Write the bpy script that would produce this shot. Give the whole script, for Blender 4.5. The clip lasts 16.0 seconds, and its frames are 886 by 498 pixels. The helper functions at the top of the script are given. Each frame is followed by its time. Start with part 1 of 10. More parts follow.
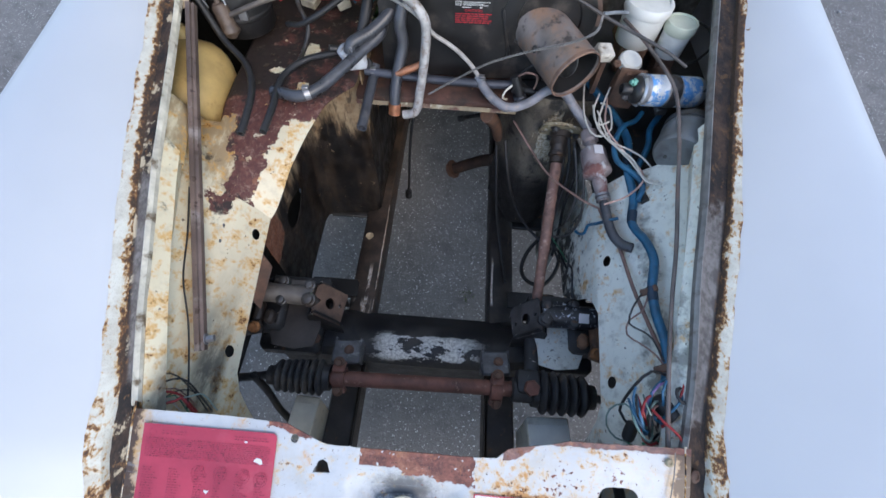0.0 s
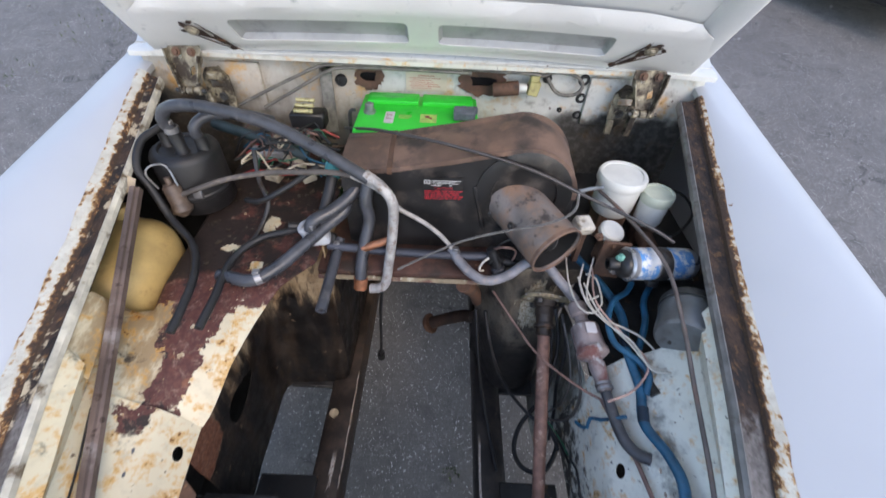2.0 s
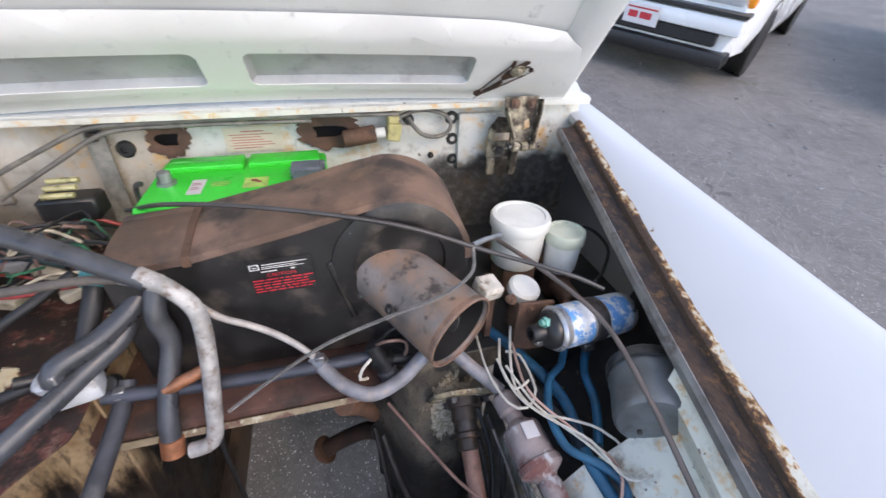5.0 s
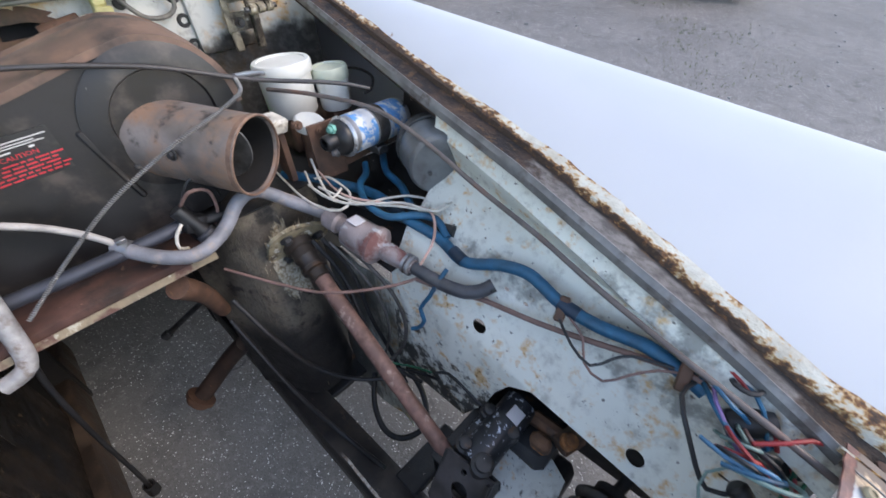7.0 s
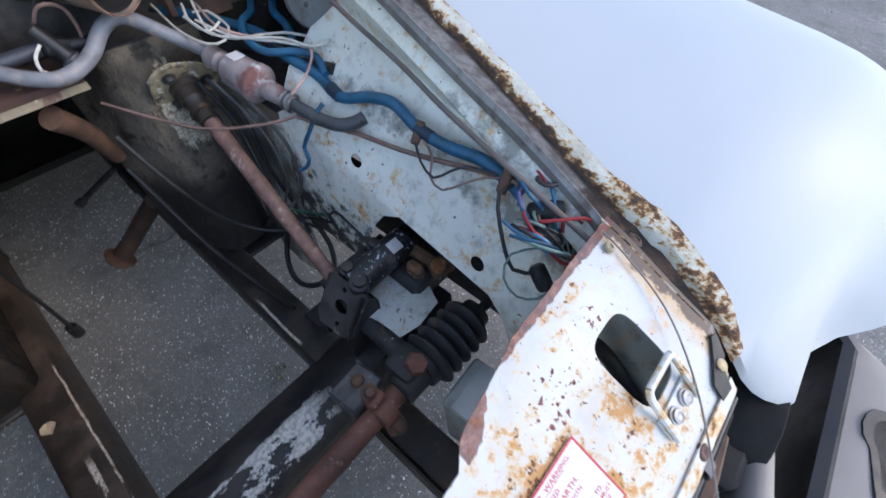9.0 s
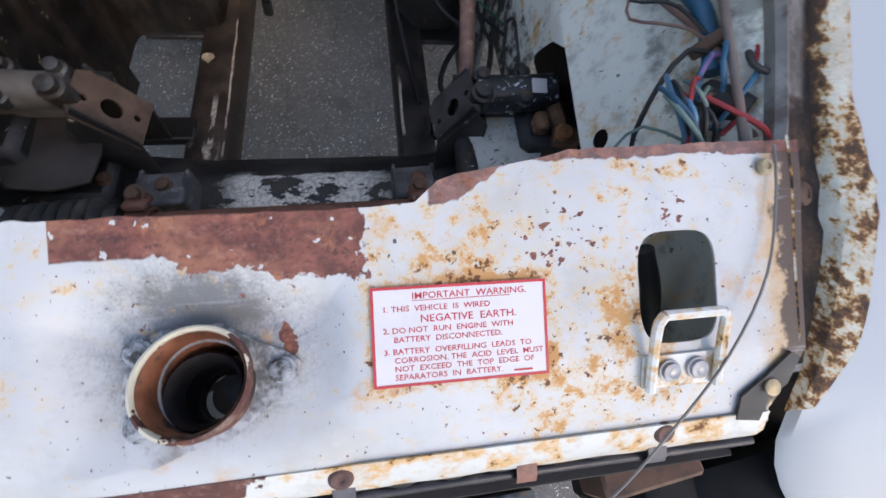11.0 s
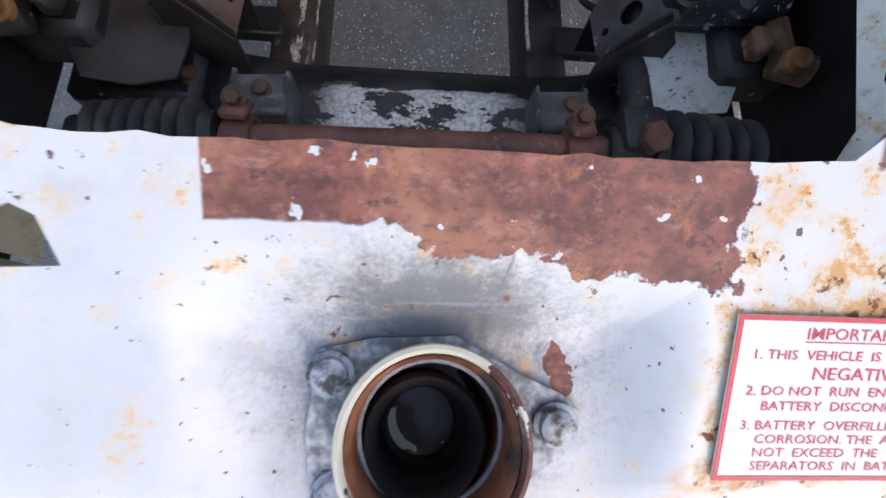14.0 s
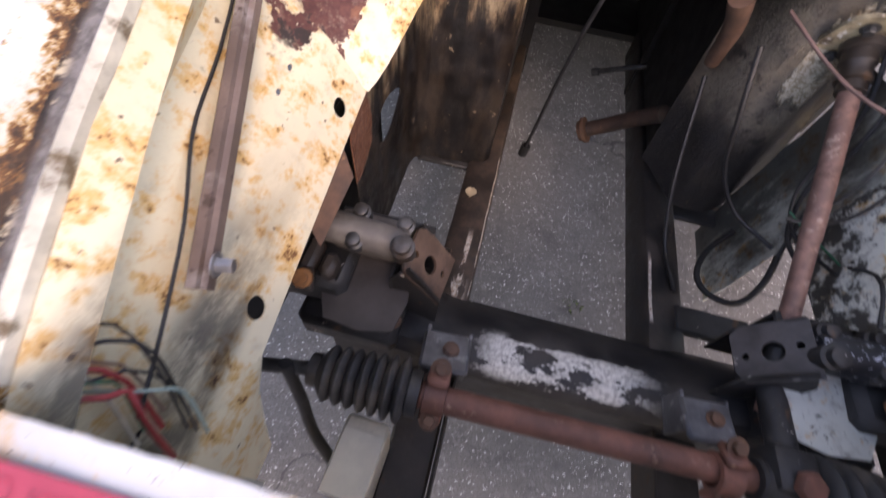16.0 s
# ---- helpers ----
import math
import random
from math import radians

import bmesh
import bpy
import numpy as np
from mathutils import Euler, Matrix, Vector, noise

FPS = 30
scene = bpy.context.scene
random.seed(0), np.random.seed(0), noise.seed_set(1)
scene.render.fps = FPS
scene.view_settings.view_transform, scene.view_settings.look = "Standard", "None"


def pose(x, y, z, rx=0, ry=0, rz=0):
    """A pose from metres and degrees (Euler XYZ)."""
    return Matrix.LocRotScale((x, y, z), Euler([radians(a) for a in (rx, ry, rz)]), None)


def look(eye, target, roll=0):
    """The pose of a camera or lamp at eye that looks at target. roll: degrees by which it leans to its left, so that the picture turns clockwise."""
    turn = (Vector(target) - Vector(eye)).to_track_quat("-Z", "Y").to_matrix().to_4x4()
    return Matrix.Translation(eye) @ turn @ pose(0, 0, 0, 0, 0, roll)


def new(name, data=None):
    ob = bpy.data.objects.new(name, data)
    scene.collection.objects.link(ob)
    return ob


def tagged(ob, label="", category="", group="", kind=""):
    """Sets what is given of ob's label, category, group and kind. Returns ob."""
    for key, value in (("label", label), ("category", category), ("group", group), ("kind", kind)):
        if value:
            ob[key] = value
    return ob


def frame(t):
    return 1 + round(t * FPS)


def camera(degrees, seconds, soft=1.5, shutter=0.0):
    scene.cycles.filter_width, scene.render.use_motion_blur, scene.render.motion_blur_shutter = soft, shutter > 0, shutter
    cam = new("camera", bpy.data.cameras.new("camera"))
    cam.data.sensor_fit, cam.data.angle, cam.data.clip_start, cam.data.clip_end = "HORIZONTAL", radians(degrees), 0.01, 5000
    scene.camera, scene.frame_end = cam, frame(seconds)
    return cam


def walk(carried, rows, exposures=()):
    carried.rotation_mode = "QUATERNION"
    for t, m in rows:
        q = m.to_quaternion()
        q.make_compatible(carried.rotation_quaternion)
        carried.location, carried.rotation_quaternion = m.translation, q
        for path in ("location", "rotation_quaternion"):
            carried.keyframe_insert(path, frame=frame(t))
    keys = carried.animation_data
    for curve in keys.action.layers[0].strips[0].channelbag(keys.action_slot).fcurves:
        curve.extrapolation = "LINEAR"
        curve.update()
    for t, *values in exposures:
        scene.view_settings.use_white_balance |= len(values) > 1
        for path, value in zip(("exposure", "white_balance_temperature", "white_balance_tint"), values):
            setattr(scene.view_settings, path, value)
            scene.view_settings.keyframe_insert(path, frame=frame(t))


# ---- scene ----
cam = camera(94.5, 16.0, 1.5, 0.35)
METRES, EYE, TILT, LEAN, TURN = 1.65, 1.29, -60.0, -1.3, 4.3
ROWS = [
    (0.0, 0.0, 0.0, 0.0, -0.0, 0.0, 0.0),
    (0.5, 0.001, 0.0062, 0.0243, -0.19, 1.75, 0.56),
    (1.0, 0.0059, 0.0147, 0.0498, -0.37, 4.17, 0.81),
    (1.5, 0.0085, 0.0324, 0.0701, -0.24, 9.01, 0.72),
    (2.0, 0.0127, 0.0585, 0.0909, -2.12, 15.55, 2.14),
    (2.5, 0.0102, 0.0914, 0.1153, -1.47, 21.9, 1.33),
    (3.0, -0.0011, 0.1192, 0.1348, -0.81, 25.52, 1.3),
    (5.5, 0.0728, 0.194, 0.1332, -14.17, 22.35, 25.02),
    (6.0, 0.0448, 0.1921, 0.0743, -18.48, 18.13, 34.52),
    (6.5, 0.0298, 0.198, 0.0356, -23.51, 13.72, 41.86),
    (7.0, 0.0269, 0.1965, 0.0105, -27.34, 9.55, 45.04),
    (7.5, 0.0259, 0.199, -0.019, -30.19, 4.45, 46.98),
    (8.0, 0.0237, 0.1966, -0.0465, -33.09, -1.65, 47.58),
    (8.5, 0.0231, 0.1911, -0.0667, -34.85, -5.1, 47.18),
    (9.0, 0.0194, 0.1714, -0.0906, -33.79, -6.76, 44.48),
    (11.5, 0.0298, 0.2007, -0.1761, -6.39, -9.14, 2.29),
    (12.0, 0.0063, 0.2098, -0.1752, -4.87, -11.38, 1.96),
    (12.5, -0.019, 0.2408, -0.1694, -4.73, -14.51, 1.76),
    (13.0, -0.0291, 0.2659, -0.1686, -5.14, -16.52, 1.04),
    (13.5, -0.031, 0.2729, -0.1632, -5.04, -17.12, 1.26),
    (14.0, -0.0343, 0.2657, -0.1634, -4.53, -16.13, 1.62),
    (14.5, -0.0855, 0.2093, -0.1689, -2.13, -12.12, 0.73),
    (15.0, -0.1178, 0.1909, -0.1573, 0.26, -9.19, -0.98),
    (15.5, -0.1324, 0.1925, -0.124, 2.5, -4.3, -4.87),
    (16.0, -0.1307, 0.2316, -0.074, 2.12, 2.58, -9.69),
]
# the car's own frame: it sits tilted and raised against the level ground
CAR = Matrix.Translation((0.04, 0, 1.394)) @ pose(0, 0, 0, -8.53, 0, 0) @ Matrix.Translation((-0.04, 0, -1.29))
EXPOSE = [(0.0, -0.08, 6550, 10), (1.5, -0.06, 6850, 13), (3.0, 0.06, 7150, 15), (5.5, 0.22, 7250, 16), (6.5, 0.24, 7200, 14), (8.0, 0.24, 6800, 12), (9.0, 0.1, 6650, 11), (11.5, -0.16, 7450, 15), (12.5, -0.14, 7550, 16), (13.0, 0.02, 7450, 16), (14.0, 0.1, 7300, 16), (14.5, -0.05, 7300, 16), (15.5, 0.05, 8050, 19), (16.0, 0.5, 8000, 27)]
walk(cam, [(t, CAR @ pose(0.04, 0, EYE, TILT, LEAN, TURN) @ pose(METRES * x, METRES * y, METRES * z, 90 + pitch, roll, yaw)) for t, x, y, z, yaw, pitch, roll in ROWS], EXPOSE)

# ---- light and sky ----
SUN_EL, SUN_AZ = 44.0, 146.0   # degrees; a soft sun stands off the car's right front
world = bpy.data.worlds.new("sky")
scene.world = world
world.use_nodes = True
wn, wl = world.node_tree.nodes, world.node_tree.links
sky = wn.new("ShaderNodeTexSky")
sky.sky_type, sky.sun_disc = "NISHITA", False
sky.sun_elevation, sky.sun_rotation = radians(SUN_EL), radians(SUN_AZ)
sky.air_density, sky.dust_density = 1.0, 1.0
wl.new(sky.outputs[0], wn["Background"].inputs[0])
wn["Background"].inputs[1].default_value = 0.43
sun = new("sun", bpy.data.lights.new("sun", "SUN"))
sun.data.energy, sun.data.angle, sun.data.color = 0.72, radians(18), (1.0, 0.86, 0.68)
sun_from = Vector((math.sin(radians(SUN_AZ)) * math.cos(radians(SUN_EL)), math.cos(radians(SUN_AZ)) * math.cos(radians(SUN_EL)), math.sin(radians(SUN_EL))))
sun.matrix_world = look(sun_from * 20, (0, 0, 0))


# ---- mesh helpers ----
def smooth01(a, b, v):
    t = min(1.0, max(0.0, (v - a) / (b - a)))
    return t * t * (3 - 2 * t)


def table(rows, v):
    """Linear look-up in rows of (v, value)."""
    if v <= rows[0][0]:
        return rows[0][1]
    for (a, p), (b, q) in zip(rows, rows[1:]):
        if v <= b:
            return p + (q - p) * (v - a) / (b - a)
    return rows[-1][1]


def aim(p, d):
    """A pose at p whose z axis points along d."""
    return Matrix.Translation(p) @ Vector(d).to_track_quat("Z", "Y").to_matrix().to_4x4()


def add_box(bm, c, s, bev=0.002, m=None, rot=(0, 0, 0), seg=1):
    r = bmesh.ops.create_cube(bm, size=1.0)
    vs = r["verts"]
    mat = (m or Matrix.Identity(4)) @ pose(*c, *rot)
    for v in vs:
        v.co = mat @ Vector((v.co.x * s[0], v.co.y * s[1], v.co.z * s[2]))
    if bev > 0:
        es = list({e for v in vs for e in v.link_edges})
        bmesh.ops.bevel(bm, geom=es, offset=min(bev, min(s) * 0.45), segments=seg, affect="EDGES", profile=0.5)
    return bm


def add_turned(bm, p, d, profile, seg=20, close=True):
    """A turned solid: profile of (radius, height along d from p)."""
    m = aim(p, d)
    rings = []
    for r, h in profile:
        if r < 1e-6:
            rings.append([bm.verts.new(m @ Vector((0, 0, h)))])
        else:
            rings.append([bm.verts.new(m @ Vector((r * math.cos(2 * math.pi * k / seg), r * math.sin(2 * math.pi * k / seg), h))) for k in range(seg)])
    for a, b in zip(rings, rings[1:]):
        if len(a) == 1 and len(b) == 1:
            continue
        for k in range(seg):
            j = (k + 1) % seg
            if len(a) == 1:
                bm.faces.new((a[0], b[k], b[j]))
            elif len(b) == 1:
                bm.faces.new((a[k], b[0], a[j]))
            else:
                bm.faces.new((a[k], b[k], b[j], a[j]))
    if close:
        for ring, flip in ((rings[0], False), (rings[-1], True)):
            if len(ring) > 1:
                bm.faces.new(ring[::-1] if flip else ring)
    return bm


def add_rod(bm, p0, p1, r, r1=None, seg=16, bev=0.0):
    p0, p1 = Vector(p0), Vector(p1)
    n, r1 = (p1 - p0).length, r if r1 is None else r1
    b = bev or min(r, r1, n) * 0.12
    return add_turned(bm, p0, p1 - p0, [(max(r - b, 1e-4), 0), (r, b), (r1, n - b), (max(r1 - b, 1e-4), n)], seg)


def glide(points, step=0.012):
    """Points of a smooth curve through the given ones."""
    ps = [Vector(p) for p in points]
    ps = [ps[0] * 2 - ps[1], *ps, ps[-1] * 2 - ps[-2]]
    out = []
    for a, b, c, d in zip(ps, ps[1:], ps[2:], ps[3:]):
        n = max(2, int((c - b).length / step))
        for k in range(n):
            t = k / n
            out.append(0.5 * ((2 * b) + (c - a) * t + (2 * a - 5 * b + 4 * c - d) * t * t + (3 * b - a - 3 * c + d) * t ** 3))
    out.append(ps[-2])
    return out


def add_hose(bm, points, r, seg=10, step=0.012, hollow=0.0, ends=None):
    """A hose, cable or pipe along a smooth curve; ends: radii along the way as (share, factor) rows."""
    ps = glide(points, step)
    up = Vector((0, 0, 1)) if abs((ps[1] - ps[0]).normalized().z) < 0.9 else Vector((1, 0, 0))
    rings, last = [], None
    for k, p in enumerate(ps):
        t = (ps[min(k + 1, len(ps) - 1)] - ps[max(k - 1, 0)]).normalized()
        if last is None:
            u = t.cross(up).normalized()
        else:
            u = (last - t * last.dot(t)).normalized()
        last, v = u, t.cross(u)
        rr = r * (table(ends, k / (len(ps) - 1)) if ends else 1.0)
        rings.append([bm.verts.new(p + (u * math.cos(2 * math.pi * j / seg) + v * math.sin(2 * math.pi * j / seg)) * rr) for j in range(seg)])
    for a, b in zip(rings, rings[1:]):
        for k in range(seg):
            j = (k + 1) % seg
            bm.faces.new((a[k], a[j], b[j], b[k]))
    for ring, p, q, flip in ((rings[0], ps[0], ps[1], False), (rings[-1], ps[-1], ps[-2], True)):
        if hollow > 0:
            deep = (q - p).normalized() * 0.02
            inner = [bm.verts.new(p + (v.co - p) * hollow) for v in ring]
            floor_ = [bm.verts.new(v.co + deep) for v in inner]
            for a, b in ((ring, inner), (inner, floor_)):
                for k in range(seg):
                    j = (k + 1) % seg
                    bm.faces.new((a[j], a[k], b[k], b[j]) if not flip else (a[k], a[j], b[j], b[k]))
            bm.faces.new(floor_ if flip else floor_[::-1])
        else:
            bm.faces.new(ring if flip else ring[::-1])
    return bm


def add_sheet(bm, rows, thick=0.0):
    """A bent sheet through a grid of points, with thickness to its underside."""
    grid = [[bm.verts.new(p) for p in row] for row in rows]
    fs = []
    for a, b in zip(grid, grid[1:]):
        for k in range(len(a) - 1):
            fs.append(bm.faces.new((a[k], a[k + 1], b[k + 1], b[k])))
    if thick:
        bmesh.ops.recalc_face_normals(bm, faces=fs)
        bmesh.ops.solidify(bm, geom=fs, thickness=thick)
    return bm


def fill_outline(bm, outer, holes=(), cuts=()):
    """A flat sheet in x and y with real holes; cuts: rows of (axis, value) that split it."""
    edges = []
    for loop in (outer, *holes):
        vs = [bm.verts.new((x, y, 0)) for x, y in loop]
        edges += [bm.edges.new((a, b)) for a, b in zip(vs, vs[1:] + vs[:1])]
    bmesh.ops.triangle_fill(bm, use_beauty=True, use_dissolve=False, edges=edges, normal=(0, 0, 1))
    for axis, value in cuts:
        bmesh.ops.bisect_plane(bm, geom=bm.verts[:] + bm.edges[:] + bm.faces[:], plane_co=(value, 0, 0) if axis == "x" else (0, value, 0), plane_no=(1, 0, 0) if axis == "x" else (0, 1, 0))
    for f in bm.faces:
        if f.normal.z < 0:
            f.normal_flip()
    return bm


def thicken(bm, thick):
    bm.normal_update()
    bmesh.ops.solidify(bm, geom=bm.faces[:], thickness=thick)
    return bm


def ring_points(cx, cy, r, n=16, ry=None):
    return [(cx + r * math.cos(2 * math.pi * k / n), cy + (ry or r) * math.sin(2 * math.pi * k / n)) for k in range(n)]


def add_plate(bm, outline, holes, thick, m):
    """A flat plate from an outline in its own x and y, laid by the pose m."""
    b = bmesh.new()
    fill_outline(b, outline, holes)
    thicken(b, thick)
    me = bpy.data.meshes.new("plate")
    b.to_mesh(me)
    b.free()
    me.transform(m)
    bm.from_mesh(me)
    bpy.data.meshes.remove(me)
    return bm


def add_bolt(bm, p, d, r=0.007, h=0.006, washer=True):
    if washer:
        add_turned(bm, p, d, [(r * 1.55, 0), (r * 1.55, 0.0014), (r * 1.0, 0.0016)], 16)
    add_turned(bm, Vector(p) + Vector(d).normalized() * 0.0012, d, [(r, 0), (r, h * 0.85), (r * 0.86, h)], 6)
    return bm


HERE = Matrix.Identity(4)   # the frame in which things are built: the level ground, or CAR


def mesh_of(name, bm):
    me = bpy.data.meshes.new(name)
    bmesh.ops.recalc_face_normals(bm, faces=bm.faces[:])
    bm.to_mesh(me)
    bm.free()
    me.polygons.foreach_set("use_smooth", [True] * len(me.polygons))
    me.set_sharp_from_angle(angle=radians(38))
    return me


def thing(name, at, label, category, group="", kind=""):
    ob = new(name)
    ob.matrix_basis = HERE @ Matrix.Translation(at)
    ob.empty_display_size = 0.05
    bpy.context.view_layer.update()
    return tagged(ob, label, category, group, kind)


def part(name, bm, material, parent=None, label=""):
    """Links a bmesh, in world coordinates, as one mesh under a thing or a part."""
    ob = new(name, mesh_of(name, bm))
    ob.data.materials.append(material)
    ob.matrix_basis = HERE
    if parent is not None:
        ob.parent = parent
        ob.matrix_parent_inverse = (parent.matrix_basis if parent.parent is None else HERE).inverted()
    return tagged(ob, label)


def solo(name, bm, material, label, category, group="", kind=""):
    return tagged(part(name, bm, material), label, category, group, kind)


# ---- materials ----
class Nodes:
    """Short hands for building a node tree."""

    def __init__(self, name):
        self.mat = bpy.data.materials.new(name)
        self.mat.use_nodes = True
        self.t = self.mat.node_tree
        self.bsdf = self.t.nodes["Principled BSDF"]
        tc = self.t.nodes.new("ShaderNodeTexCoord")
        self.co = tc.outputs["Object"]
        self.sep = None

    def put(self, socket, v):
        if isinstance(v, (int, float)):
            socket.default_value = v
        elif isinstance(v, tuple):
            socket.default_value = (*v, 1.0) if len(v) == 3 and len(socket.default_value) == 4 else v
        else:
            self.t.links.new(v, socket)

    def math(self, op, a, b=0.0, c=0.0):
        n = self.t.nodes.new("ShaderNodeMath")
        n.operation = op
        for s, v in zip(n.inputs, (a, b, c)):
            self.put(s, v)
        return n.outputs[0]

    def axis(self, k):
        if self.sep is None:
            self.sep = self.t.nodes.new("ShaderNodeSeparateXYZ")
            self.t.links.new(self.co, self.sep.inputs[0])
        return self.sep.outputs[k]

    def noise(self, scale, detail=4.0, rough=0.55, stretch=None, shift=0.0):
        n = self.t.nodes.new("ShaderNodeTexNoise")
        n.inputs["Scale"].default_value, n.inputs["Detail"].default_value, n.inputs["Roughness"].default_value = scale, detail, rough
        mp = self.t.nodes.new("ShaderNodeMapping")
        mp.inputs["Location"].default_value = (shift, shift * 0.7, -shift)
        if stretch:
            mp.inputs["Scale"].default_value = stretch
        self.t.links.new(self.co, mp.inputs[0])
        self.t.links.new(mp.outputs[0], n.inputs["Vector"])
        return n.outputs["Fac"]

    def cells(self, scale, what="Distance", feature="F1", warp=0.0):
        n = self.t.nodes.new("ShaderNodeTexVoronoi")
        n.feature = feature
        n.inputs["Scale"].default_value = scale
        if warp:
            w = self.t.nodes.new("ShaderNodeTexNoise")
            w.inputs["Scale"].default_value, w.inputs["Detail"].default_value = scale * 3.0, 5.0
            self.t.links.new(self.co, w.inputs["Vector"])
            k = self.t.nodes.new("ShaderNodeVectorMath")
            k.operation = "MULTIPLY_ADD"
            k.inputs[1].default_value = (warp, warp, warp)
            self.t.links.new(w.outputs["Color"], k.inputs[0])
            self.t.links.new(self.co, k.inputs[2])
            self.t.links.new(k.outputs[0], n.inputs["Vector"])
        else:
            self.t.links.new(self.co, n.inputs["Vector"])
        return n.outputs[what]

    def step(self, v, lo, hi, a=0.0, b=1.0):
        n = self.t.nodes.new("ShaderNodeMapRange")
        n.interpolation_type = "SMOOTHSTEP"
        self.put(n.inputs[0], v)
        for k, x in zip((1, 2, 3, 4), (lo, hi, a, b)):
            n.inputs[k].default_value = x
        return n.outputs[0]

    def mix(self, f, a, b):
        n = self.t.nodes.new("ShaderNodeMix")
        n.data_type = "RGBA"
        self.put(n.inputs[0], f)
        self.put(n.inputs[6], a)
        self.put(n.inputs[7], b)
        return n.outputs[2]

    def done(self, col, rough, metal=0.0, bump=None, strength=0.2, dist=0.002, coat=0.0):
        self.put(self.bsdf.inputs["Base Color"], col)
        self.put(self.bsdf.inputs["Roughness"], rough)
        self.put(self.bsdf.inputs["Metallic"], metal)
        if coat:
            self.bsdf.inputs["Coat Weight"].default_value = coat
            self.bsdf.inputs["Coat Roughness"].default_value = 0.08
        if bump is not None:
            n = self.t.nodes.new("ShaderNodeBump")
            n.inputs["Strength"].default_value, n.inputs["Distance"].default_value = strength, dist
            self.t.links.new(bump, n.inputs["Height"])
            self.t.links.new(n.outputs[0], self.bsdf.inputs["Normal"])
        return self.mat


def plain(name, col, rough=0.5, metal=0.0, vary=0.35, scale=25.0, grain=220.0, dirt=None, dirt_at=(0.52, 0.7), dirt_scale=18.0, bump=0.25, spots=None, spot_at=(0.66, 0.72), spot_scale=60.0, wet=0.0):
    """A worn surface: its colour, uneven at two scales, with dirt patches and spots of other colours."""
    n = Nodes(name)
    big, fine = n.noise(scale, 3), n.noise(grain, 2, 0.6)
    dark = tuple(c * (1 - vary) for c in col)
    light = tuple(min(1.0, c * (1 + vary * 0.5)) for c in col)
    c = n.mix(n.step(big, 0.3, 0.7), dark, light)
    c = n.mix(n.math("MULTIPLY", n.step(fine, 0.45, 0.75), 0.5 * vary), c, tuple(x * 0.5 for x in col))
    r = n.step(big, 0.3, 0.75, rough - 0.1, min(1.0, rough + 0.12))
    if dirt:
        d = n.step(n.noise(dirt_scale, 6, 0.62, shift=3.1), *dirt_at)
        c = n.mix(d, c, dirt)
        r = n.math("MAXIMUM", r, n.math("MULTIPLY", d, 0.8))
    if spots:
        s = n.step(n.noise(spot_scale, 4, 0.6, shift=7.7), *spot_at)
        c = n.mix(s, c, spots)
    h = n.math("ADD", n.math("MULTIPLY", fine, 0.35), big)
    return n.done(c, r, metal, h, bump, 0.0015)


